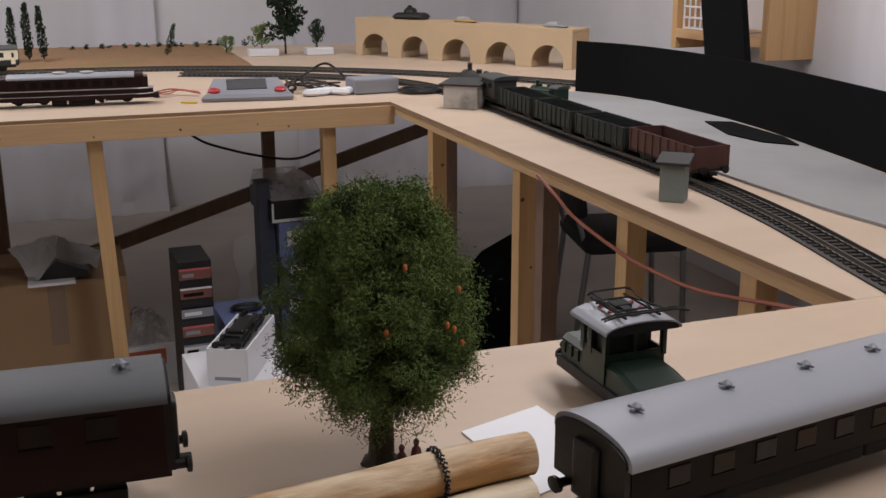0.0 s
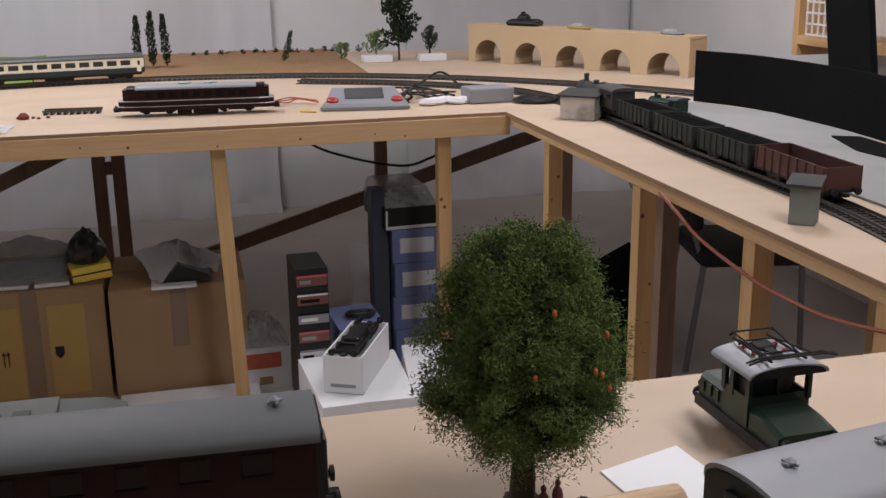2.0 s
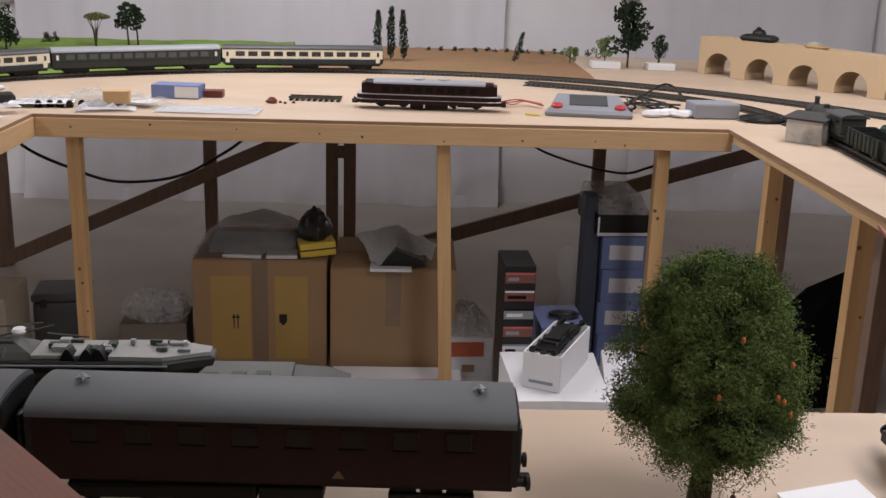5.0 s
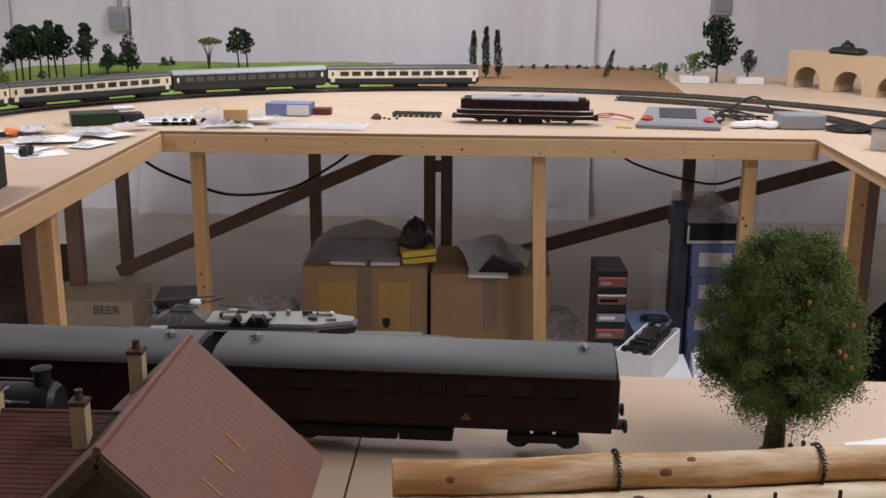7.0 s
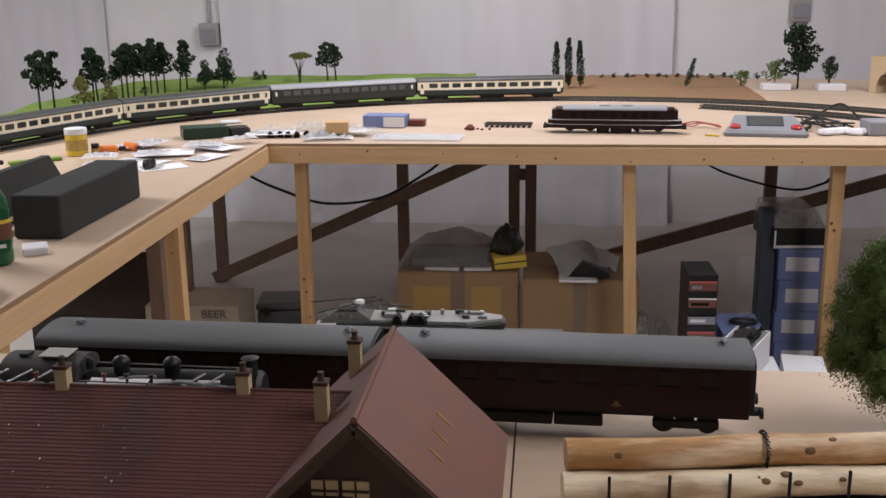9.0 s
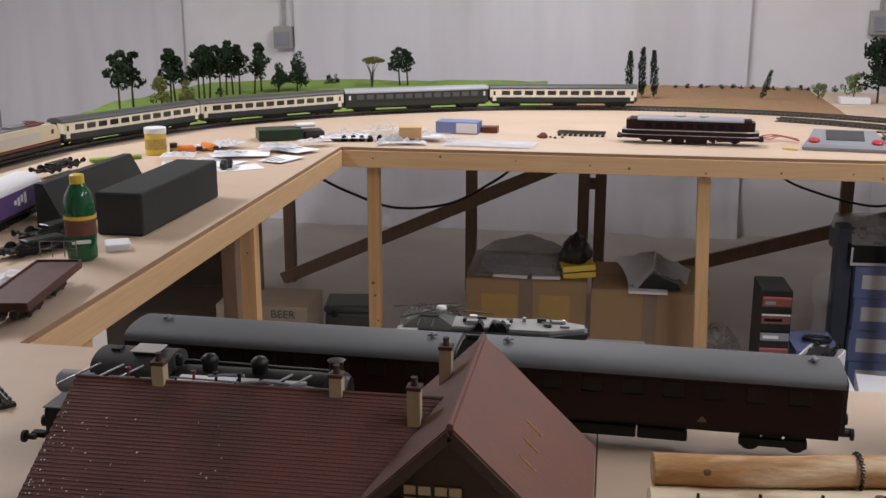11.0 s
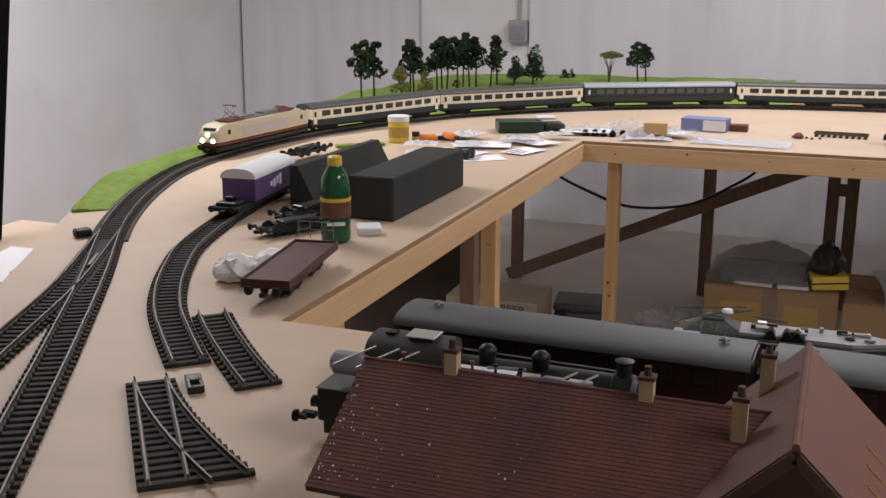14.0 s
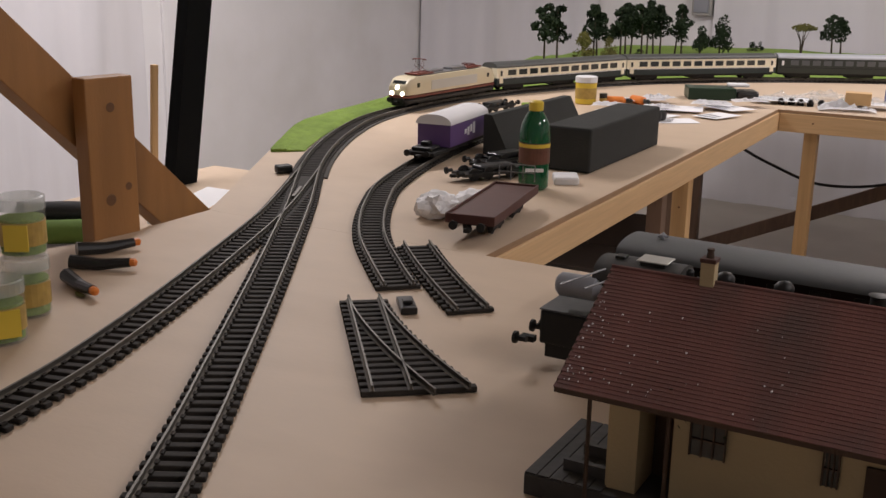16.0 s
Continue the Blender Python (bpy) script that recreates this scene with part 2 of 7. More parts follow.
def box(bm, x0, x1, y0, y1, z0, z1, bev=0.0, m=None):
    r = bmesh.ops.create_cube(bm, size=1.0)
    vs = r["verts"]
    mm = Matrix.LocRotScale(((x0 + x1) / 2, (y0 + y1) / 2, (z0 + z1) / 2), None, (x1 - x0, y1 - y0, z1 - z0))
    bmesh.ops.transform(bm, matrix=mm, verts=vs)
    if bev:
        es = list({e for v in vs for e in v.link_edges})
        nb = bmesh.ops.bevel(bm, geom=es, offset=bev, segments=2, affect="EDGES", profile=0.5)
        vs = list({v for f in nb["faces"] for v in f.verts} | {v for v in vs if v.is_valid})
    if m is not None:
        bmesh.ops.transform(bm, matrix=m, verts=vs)
    return bm


def prism(bm, prof, x0, x1, axis="x"):
    """A closed profile of (a, b) pulled along an axis: x takes (y, z), y takes (x, z), z takes (x, y)."""
    def at(p, t):
        return {"x": (t, p[0], p[1]), "y": (p[0], t, p[1]), "z": (p[0], p[1], t)}[axis]
    a = [bm.verts.new(at(p, x0)) for p in prof]
    b = [bm.verts.new(at(p, x1)) for p in prof]
    n = len(prof)
    for i in range(n):
        bm.faces.new((a[i], a[(i + 1) % n], b[(i + 1) % n], b[i]))
    bm.faces.new(a)
    bm.faces.new(b[::-1])
    return bm


def rings(bm, loops, closed=True, caps=True):
    vs = [[bm.verts.new(p) for p in lp] for lp in loops]
    n = len(loops[0])
    for a, b in zip(vs, vs[1:]):
        for i in range(n if closed else n - 1):
            j = (i + 1) % n
            bm.faces.new((a[i], a[j], b[j], b[i]))
    if caps and closed:
        bm.faces.new(vs[0])
        bm.faces.new(vs[-1][::-1])
    return bm


def tube(bm, pts, r, seg=8, r1=None):
    pts = [Vector(p) for p in pts]
    loops = []
    up = Vector((0, 0, 1))
    for i, p in enumerate(pts):
        d = (pts[min(i + 1, len(pts) - 1)] - pts[max(i - 1, 0)]).normalized()
        s = d.cross(up if abs(d.z) < 0.95 else Vector((1, 0, 0))).normalized()
        u = s.cross(d)
        k = i / max(1, len(pts) - 1)
        rr = r if r1 is None else r + (r1 - r) * k
        loops.append([p + (s * math.cos(2 * math.pi * j / seg) + u * math.sin(2 * math.pi * j / seg)) * rr for j in range(seg)])
    return rings(bm, loops)


def lathe(bm, prof, c=(0, 0, 0), seg=20, axis="z"):
    """Turns (radius, height) about an axis through c."""
    loops = []
    for r, h in prof:
        lp = []
        for j in range(seg):
            a = 2 * math.pi * j / seg
            p = (r * math.cos(a), r * math.sin(a), h)
            if axis == "y":
                p = (p[0], p[2], p[1])
            elif axis == "x":
                p = (p[2], p[0], p[1])
            lp.append((c[0] + p[0], c[1] + p[1], c[2] + p[2]))
        loops.append(lp)
    return rings(bm, loops)


def arc(w, z0, z1, n=24):
    """A roof arch from (-w, z0) over (0, z1) to (w, z0)."""
    return [(-w * math.cos(math.pi * i / n), z0 + (z1 - z0) * max(0.0, math.sin(math.pi * i / n)) ** 0.8) for i in range(n + 1)]


def spline(ctrl, step=0.02):
    p = [Vector((*c, 0)) if len(c) == 2 else Vector(c) for c in ctrl]
    p = [2 * p[0] - p[1]] + p + [2 * p[-1] - p[-2]]
    dense = []
    for i in range(1, len(p) - 2):
        for k in range(24):
            t = k / 24
            a, b, c, d = p[i - 1], p[i], p[i + 1], p[i + 2]
            dense.append(0.5 * ((2 * b) + (c - a) * t + (2 * a - 5 * b + 4 * c - d) * t * t + (3 * b - a - 3 * c + d) * t ** 3))
    dense.append(p[-2])
    out, acc = [dense[0]], 0.0
    for a, b in zip(dense, dense[1:]):
        seg = (b - a).length
        while acc + seg >= step:
            f = (step - acc) / seg
            a = a + (b - a) * f
            seg -= step - acc
            acc = 0.0
            out.append(a.copy())
        acc += seg
    return out


def along(pts, s, step=0.02):
    """Place and heading (degrees) at s metres along a stepped line."""
    i = max(1, min(len(pts) - 2, int(s / step)))
    d = pts[i + 1] - pts[i - 1]
    return pts[i] + d.normalized() * (s - i * step), math.degrees(math.atan2(d.y, d.x))


def text(body, size, m, material, parent, name="lettering"):
    cu = bpy.data.curves.new(name, "FONT")
    cu.body, cu.size, cu.extrude = body, size, 0.0005
    cu.materials.append(material)
    ob = new(name, cu)
    ob.parent = parent
    ob.matrix_local = m
    return ob


# ---------------------------------------------------------------- the hall
WX0, WX1, WY0, WY1, CZ = -4.4, 3.3, -2.2, 7.5, 3.0
solo("floor", box(bmn(), WX0 - 0.1, WX1 + 0.1, WY0 - 0.1, WY1 + 0.1, -0.1, 0.0), FLOOR, "worn grey concrete hall floor", "floor", kind="structure")
solo("ceiling", box(bmn(), WX0 - 0.1, WX1 + 0.1, WY0 - 0.1, WY1 + 0.1, CZ, CZ + 0.1), CEIL, "pale painted ceiling", "ceiling", kind="structure")
solo("wall_north", box(bmn(), WX0, WX1, WY1, WY1 + 0.15, 0, CZ), WALL, "white painted plaster wall with stains", "wall", kind="structure")
solo("wall_west", box(bmn(), WX0 - 0.15, WX0, WY0, WY1 + 0.15, 0, CZ), WALL, "white painted plaster wall", "wall", kind="structure")
solo("wall_east", box(bmn(), WX1, WX1 + 0.15, WY0, WY1 + 0.15, 0, CZ), WALL, "white painted plaster wall", "wall", kind="structure")
solo("wall_south", box(bmn(), WX0, WX1, WY0 - 0.15, WY0, 0, CZ), WALL, "white painted plaster wall behind the viewer", "wall", kind="structure")


def curtain(x0, x1, y, z0, z1, seed, axis="x", amp=0.02):
    """A hanging white sheet with soft folds and a heavy gathered hem."""
    rnd = random.Random(seed)
    ph = [rnd.uniform(0, 6.28) for _ in range(5)]
    fr = [rnd.uniform(3, 6), rnd.uniform(8, 13), rnd.uniform(17, 26), rnd.uniform(30, 44), 1.5]
    w = abs(x1 - x0)
    nx, nz = max(8, int(w / 0.018)), 44
    bm = bmn()
    front, back = [], []
    for k in range(nz + 1):
        v = k / nz
        z = z0 + (z1 - z0) * v
        f, b = [], []
        for i in range(nx + 1):
            s = x0 + (x1 - x0) * i / nx
            d = sum(a * math.sin(q * s + p + 0.5 * math.sin(2.2 * z + p)) for a, q, p in zip((0.5, 0.4, 0.3, 0.14, 0.5), fr, ph))
            d *= amp * (1.15 - 0.5 * v)
            low = max(0.0, 1 - (z - z0) / 0.36)
            d += low * 0.05 * noise.noise(Vector((s * 3.1, z * 11.0, seed))) + low * 0.03 * noise.noise(Vector((s * 9.0, z * 24.0, seed + 3)))
            d += low * low * 0.10 + 0.045 * max(0.0, low - 0.75) * (1 + math.sin(7 * s + ph[2]))
            d = max(-0.008, min(d, 0.2)) + 0.012
            for lst, off in ((f, d), (b, d - 0.004)):
                lst.append(bm.verts.new((s, y - off, z) if axis == "x" else ((y - off if y > 0 else y + off), s, z)))
        front.append(f)
        back.append(b)
    for g in (front, back):
        for a, b in zip(g, g[1:]):
            for i in range(nx):
                bm.faces.new((a[i], a[i + 1], b[i + 1], b[i]))
    for j in range(nz):
        for i in (0, nx):
            bm.faces.new((front[j][i], front[j + 1][i], back[j + 1][i], back[j][i]))
    return bm


for ci, (a, b, z0) in enumerate(((-4.38, -2.95, 0.002), (-2.14, 0.90, 0.002), (1.75, 3.27, 0.002))):
    solo("curtain", curtain(a, b, WY1 - 0.022, z0, CZ - 0.02, 11 + ci), CLOTH, "white cloth sheet hung along the wall down to the floor", "curtain", smooth=True, group="sheets hung on the walls")
solo("curtain", curtain(1.6, 4.4, WX1 - 0.035, 0.002, CZ - 0.02, 21, axis="y", amp=0.03), CLOTH, "white cloth sheet hung in folds on the side wall", "curtain", smooth=True, group="sheets hung on the walls")
solo("curtain", curtain(-0.4, 4.46, WX0 + 0.035, 0.002, CZ - 0.02, 22, axis="y", amp=0.03), CLOTH, "white cloth sheet hung in folds on the side wall", "curtain", smooth=True, group="sheets hung on the walls")


door = thing("door_frame", pose(WX0, 4.58, 0.0), label="flat white painted door lining on the side wall", category="door frame")
tagged(door, kind="structure")
for y0, y1, t in ((-0.11, -0.075, 0.045), (-0.0745, 0.0745, 0.03), (0.075, 0.11, 0.045)):
    part("board", box(bmn(), 0.0005, t, y0, y1, 0.0, 2.2, 0.003), WALL, door)


# ---------------------------------------------------------------- the layout's benches
XL, XR, YN, YB = -1.0, 1.39, 1.90, 4.25    # the open pit in the middle
bench = thing("layout_table", label="pale plywood model railway table on pine legs round an open pit", category="table")


def slab(poly, z0=H - 0.012, z1=H):
    return prism(bmn(), poly, z0, z1, "z")


back_out = [(2.95, 4.25), (2.95, 6.2), (2.3, 6.6), (1.0, 6.8), (-1.0, 6.8), (-1.9, 6.74), (-2.3, 6.35), (-2.45, 5.7), (-2.42, 5.0), (-2.3, 4.25)]
part("tabletop", slab([(-2.3, YB), (2.95, YB)] + back_out[1:-1]), PLY, bench)
part("tabletop", slab([(XL, YB - 0.001), (-2.3, YB - 0.001), (-2.25, 3.7), (-2.22, 3.3), (-2.16, 2.9), (-1.97, 2.52), (-1.64, YN + 0.0005), (XL, YN + 0.0005)]), PLY, bench)
part("tabletop", slab([(XR, YB - 0.001), (XR, YN + 0.001), (2.95, YN + 0.001), (2.95, YB - 0.001)]), PLY, bench)
part("tabletop", slab([(0.0395, YN), (-1.64, YN), (-1.645, 1.6), (-1.71, 1.43), (-1.75, 0.1), (0.0395, 0.1)]), PLY, bench)
part("tabletop", slab([(2.95, YN), (0.0425, YN), (0.0425, 0.1), (2.95, 0.1)]), PLY, bench)
# dark filler strip takes the place of the shade in the board gap
part("seam", box(bmn(), 0.0397, 0.0423, 0.101, YN - 0.001, H - 0.0115, H - 0.0008), TIMBER, bench, "dark strip filling the gap between the table boards")
FD, FT = 0.066, 0.024
# thin strips turn the tabletop's pit-side edges browner than its face
part("edge_strip", box(bmn(), XL + 0.0002, XL + 0.0016, YN + 0.002, YB - 0.0022, H - 0.0118, H - 0.0004), PLYEDGE, bench, "brown strip along the plywood edge")
part("edge_strip", box(bmn(), XL + 0.0018, XR - 0.0018, YB - 0.0017, YB - 0.0003, H - 0.0118, H - 0.0004), PLYEDGE, bench, "brown strip along the plywood edge")
part("edge_strip", box(bmn(), XR - 0.0016, XR - 0.0002, YN + 0.002, YB - 0.0022, H - 0.0118, H - 0.0004), PLYEDGE, bench, "brown strip along the plywood edge")
KNOT = mat("pine_knot", (0.16, 0.075, 0.03), 0.6, var=0.3, scale=60)
part("beam", box(bmn(), XL + 0.0085, XR + 0.012, YB - 0.007, YB + 0.012 + FT, H - 0.012 - FD, H - 0.012, 0.002), PINE_X, bench)
part("beam", box(bmn(), XL - 0.012 - FT, XL + 0.008, YN - 0.1, YB + 0.036, H - 0.012 - FD, H - 0.012, 0.002), PINE_Y, bench)
part("beam", box(bmn(), XR + 0.012, XR + 0.012 + FT, YN - 0.1, YB + 0.036, H - 0.012 - FD * 0.5, H - 0.012, 0.002), PINE_Y, bench)
part("beam", box(bmn(), XL - 0.01, XR + 0.01, YN - 0.04, YN - 0.016, H - 0.012 - FD, H - 0.012, 0.002), PINE_X, bench)
for lx, ly in ((1.18, 4.30), (-0.885, 4.30), (-1.065, 3.31), (-1.065, 2.2), (1.435, 3.87), (1.435, 3.185), (1.435, 2.62), (1.435, 2.17), (-1.5, 1.3), (0.4, 0.3), (2.7, 0.3), (2.8, 4.0), (2.8, 2.2)):
    part("leg", box(bmn(), lx - 0.024, lx + 0.024, ly, ly + 0.048, 0.0, H - 0.013, 0.002), PINE_Z, bench)
    kr = random.Random(int(lx * 100 + ly * 7))
    for _ in range(3):
        kx, kz, ks = lx + kr.uniform(-0.016, 0.016), kr.uniform(0.3, 0.95), kr.uniform(0.003, 0.007)
        part("knot", lathe(bmn(), [(ks, 0.0004), (ks * 0.9, -0.0004), (0.0005, -0.0006)], (kx, ly - 0.0001, kz), 10, "y"), KNOT, bench)
bm = box(bmn(), -0.024, 0.024, 4.30, 4.348, 0.0, H - 0.013, 0.002)
bmesh.ops.transform(bm, matrix=Matrix(((1, 0, -0.036, 0.433), (0, 1, 0, 0), (0, 0, 1, 0), (0, 0, 0, 1))), verts=bm.verts)
part("leg", bm, PINE_Z, bench, "pine leg set slightly aslant")
kr = random.Random(3)
for i in range(9):
    ks = kr.uniform(0.003, 0.006)
    part("knot", lathe(bmn(), [(ks, 0.0004), (ks * 0.9, -0.0004), (0.0005, -0.0006)], (XL + 0.12 + 0.25 * i + kr.uniform(-0.1, 0.1), YB - 0.0071, H - 0.02 - kr.uniform(0.005, 0.05)), 10, "y"), KNOT, bench)
for lx, ly in ((1.55, 4.08), (1.55, 3.28), (-1.2, 3.5)):
    part("leg", box(bmn(), lx - 0.025, lx + 0.025, ly, ly + 0.05, 0.0, H - 0.013, 0.002), DARKWOOD, bench, "dark stained leg")
for px, py in ((-1.74, 5.9), (-0.70, 5.9), (-0.09, 5.9), (0.0, 5.9), (1.265, 5.9), (-1.5, 4.6), (2.2, 5.9)):
    part("post", box(bmn(), px - 0.03, px + 0.03, py, py + 0.05, 0.0, H - 0.013, 0.002), DARKWOOD, bench, "dark stained post")


def beam_between(a, b, w, t):
    a, b = Vector(a), Vector(b)
    d = b - a
    m = Matrix.Translation((a + b) / 2) @ d.to_track_quat("X", "Z").to_matrix().to_4x4()
    return box(bmn(), -d.length / 2, d.length / 2, -t / 2, t / 2, -w / 2, w / 2, 0.002, m)


part("brace", beam_between((-1.78, 5.885, 0.02), (0.35, 5.885, 0.98), 0.07, 0.025), DARKWOOD, bench, "dark stained diagonal brace")
part("brace", beam_between((0.15, 5.885, 0.10), (2.6, 5.885, 0.83), 0.07, 0.025), DARKWOOD, bench, "dark stained diagonal brace")
part("brace", beam_between((-1.75, 5.86, 0.93), (-2.2, 4.3, 0.3), 0.06, 0.025), DARKWOOD, bench, "dark stained diagonal brace")
part("brace", beam_between((-0.09, 5.925, 0.62), (0.0, 5.925, 0.62), 0.06, 0.03), DARKWOOD, bench, "dark stained cross piece")


# ---------------------------------------------------------------- ground on the layout
def terrain(inner, outer, heights, rows=14, seed=3, rough=0.006, down=0.02):
    """A modelled strip of land between two lines, rising by the given heights from the first to the second."""
    rnd = random.Random(seed)
    bm = bmn()
    n = len(inner)
    g = []
    for r in range(rows + 1):
        v = r / rows
        k = v * (len(heights) - 1)
        i0 = min(int(k), len(heights) - 2)
        hh = heights[i0] + (heights[i0 + 1] - heights[i0]) * (k - i0)
        row = []
        for j, (a, b) in enumerate(zip(inner, outer)):
            p = Vector(a).lerp(Vector(b), v)
            nz = noise.noise(Vector((p.x * 2.3, p.y * 2.3, seed))) * 0.5 + noise.noise(Vector((p.x * 9, p.y * 9, seed + 4))) * 0.2
            row.append(bm.verts.new((p.x, p.y, H + 0.002 + hh * (0.8 + nz) * min(1.0, 0.12 + (n - 1 - j) / 16) + rough * rnd.random() * min(1, 4 * v))))
        g.append(row)
    for a, b in zip(g, g[1:]):
        for i in range(n - 1):
            bm.faces.new((a[i], a[i + 1], b[i + 1], b[i]))
    ext = bmesh.ops.extrude_face_region(bm, geom=bm.faces[:])
    for v in ext["geom"]:
        if isinstance(v, bmesh.types.BMVert):
            v.co.z = H + 0.0005
    return bm


MAIN = spline([(2.55, 3.2), (2.48, 3.8), (2.25, 4.35), (1.9, 4.85), (1.45, 5.27), (0.9, 5.56), (0.2, 5.67), (-0.5, 5.57), (-1.15, 5.25), (-1.68, 4.74), (-1.97, 4.15),
               (-2.07, 3.65), (-2.055, 3.2), (-1.945, 2.83), (-1.755, 2.43), (-1.49, 2.005), (-1.30, 1.69), (-1.158, 1.45), (-1.027, 1.225), (-0.89, 0.985), (-0.55, 0.35)])
FREIGHT = spline([(1.45, 1.70), (1.515, 2.0), (1.59, 2.35), (1.635, 2.75), (1.645, 3.3), (1.67, 3.9), (1.66, 4.4), (1.55, 4.8), (1.2, 5.15), (0.8, 5.36)])
INNER = spline([(-1.60, 3.15), (-1.575, 2.88), (-1.525, 2.58), (-1.45, 2.30), (-1.375, 2.13), (-1.29, 1.975), (-1.205, 1.85), (-1.10, 1.726), (-1.012, 1.628)])
BRANCH = spline([(-1.72, 2.37), (-1.62, 2.18), (-1.49, 1.92), (-1.374, 1.639), (-1.279, 1.397), (-1.217, 1.223), (-1.172, 1.07), (-1.12, 0.8), (-1.06, 0.3)])


def offset_line(pts, d):
    out = []
    for i, p in enumerate(pts):
        t = (pts[min(i + 1, len(pts) - 1)] - pts[max(i - 1, 0)]).normalized()
        out.append(p + Vector((-t.y, t.x, 0)) * d)
    return out


def clip_line(pts, s0, s1, n, step=0.02):
    return [along(pts, s0 + (s1 - s0) * i / (n - 1))[0] for i in range(n)]


# arc length of the main line where the land changes
def near_s(pts, x, y):
    return min(range(len(pts)), key=lambda i: (pts[i].x - x) ** 2 + (pts[i].y - y) ** 2) * 0.02


S_END, S_MEADOW, S_FIELD = near_s(MAIN, -1.83, 2.58), near_s(MAIN, -0.3, 5.55), near_s(MAIN, 1.12, 5.43)
ml = clip_line(MAIN, S_MEADOW, S_END, 60)
inn = [p for p in offset_line(ml, -0.052)]
edge = spline([(-0.35, 6.76), (-1.0, 6.77), (-1.9, 6.70), (-2.28, 6.33), (-2.43, 5.7), (-2.41, 5.0), (-2.295, 4.25), (-2.245, 3.7), (-2.215, 3.3), (-2.155, 2.9), (-1.94, 2.48)])
out = clip_line(edge, 0.0, (len(edge) - 2) * 0.02, 60)
solo("grass_meadow", terrain(inn, out, (0.0, 0.012, 0.02, 0.026, 0.03, 0.03), seed=5), GRASS, "bright green model grass slope beside the track", "grass", kind="stuff", smooth=True)
fl = clip_line(MAIN, S_FIELD, S_MEADOW, 60)
inn = offset_line(fl, -0.052)
out = [Vector((p.x, 6.74, 0)) for p in inn]
solo("straw_field", terrain(inn, out, (0.0, 0.004, 0.008, 0.014, 0.02), seed=8), STRAW, "straw-coloured model field behind the track", "field", kind="stuff", smooth=True)
solo("grey_ground", prism(bmn(), [(1.75, 1.95), (1.72, 2.4), (1.73, 2.9), (1.74, 3.4), (1.75, 4.0), (1.95, 4.2), (2.1, 4.23), (2.22, 3.9), (2.225, 3.45), (2.15, 2.97), (2.05, 2.5), (1.9, 1.95)], H + 0.001, H + 0.007, "z"),
     GREYG, "rough grey plastered ground beside the freight track", "ground", kind="structure")
solo("dark_patch", prism(bmn(), [(2.12, 2.98), (2.06, 3.06), (2.05, 3.2), (2.12, 3.42), (2.19, 3.38), (2.165, 3.1)], H + 0.0072, H + 0.011, "z"), BLACKP, "dark patch on the grey ground beside the screen", "patch", kind="structure")
pan = spline([(2.12, 4.28), (2.215, 4.05), (2.25, 3.7), (2.235, 3.35), (2.17, 2.97), (2.07, 2.5), (1.97, 2.15), (1.93, 1.95)], 0.04)
po = offset_line(pan, 0.006)
bm = bmn()
rings(bm, [[(a.x, a.y, H + 0.001), (b.x, b.y, H + 0.001), (b.x, b.y, H + 0.185), (a.x, a.y, H + 0.185)] for a, b in zip(pan, po)])
solo("black_screen", bm, BLACKP, "curved black painted hardboard screen standing on the table", "screen")


# ---------------------------------------------------------------- track
SLEEP = 0.0225
bm = box(bmn(), -0.0062, 0.0062, -0.037, 0.037, 0.0, 0.0065, 0.0015)
for sy in (-0.0235, 0.0235):
    box(bm, -0.0045, 0.0045, sy - 0.006, sy + 0.006, 0.0066, 0.0090)
sleeper_mesh = bpy.data.meshes.new("sleeper")
bm.to_mesh(sleeper_mesh)
bm.free()
sleeper_mesh.materials.append(SLEEPER)


def rail(pts, off, parent, z=H + 0.0085):
    bm = bmn()
    loops = []
    for p, q in zip(offset_line(pts, off), pts):
        i = pts.index(q)
        t = (pts[min(i + 1, len(pts) - 1)] - pts[max(i - 1, 0)]).normalized()
        s = Vector((-t.y, t.x, 0))
        loops.append([(*(p + s * a).xy, z + b) for a, b in ((-0.0035, 0), (0.0035, 0), (0.001, 0.002), (0.0014, 0.0085), (-0.0014, 0.0085), (-0.001, 0.002))])
    rings(bm, loops)
    return part("rail", bm, RAILM, parent)


def sleepers(pts, parent, s0=0.01, s1=None):
    s1 = s1 or (len(pts) - 1) * 0.02
    n = int((s1 - s0) / SLEEP)
    rnd = random.Random(len(pts))
    far = bmn()
    for i in range(n + 1):
        p, a = along(pts, s0 + i * SLEEP)
        if n - i >= 270:
            box(far, -0.0062, 0.0062, -0.037, 0.037, 0.0, 0.0075, 0.0, pose(p.x, p.y, H + 0.001, 0, 0, a))
            continue
        o = new("sleeper", sleeper_mesh)
        o.parent = parent
        o.matrix_local = pose(p.x, p.y, H + 0.001, 0, 0, a + rnd.uniform(-1, 1))
    if len(far.verts):
        tagged(part("far_sleeper", far, SLEEPER, parent), kind="stuff")
    else:
        far.free()


def track(pts, label, s0=0.01, s1=None):
    t = thing("railway_track", label=label, category="track", group="tracks on the table")
    rail(pts, 0.0235, t)
    rail(pts, -0.0235, t)
    sleepers(pts, t, s0, s1)
    return t


main_track = track(MAIN, "weathered model rails on dark brown sleepers, main line")
track(FREIGHT, "weathered model rails on dark brown sleepers under the freight train")
track(INNER, "curved model track with dark sleepers and light rails")
branch_track = track(BRANCH, "model track with dark sleepers joining the main line at a turnout", s0=0.13)
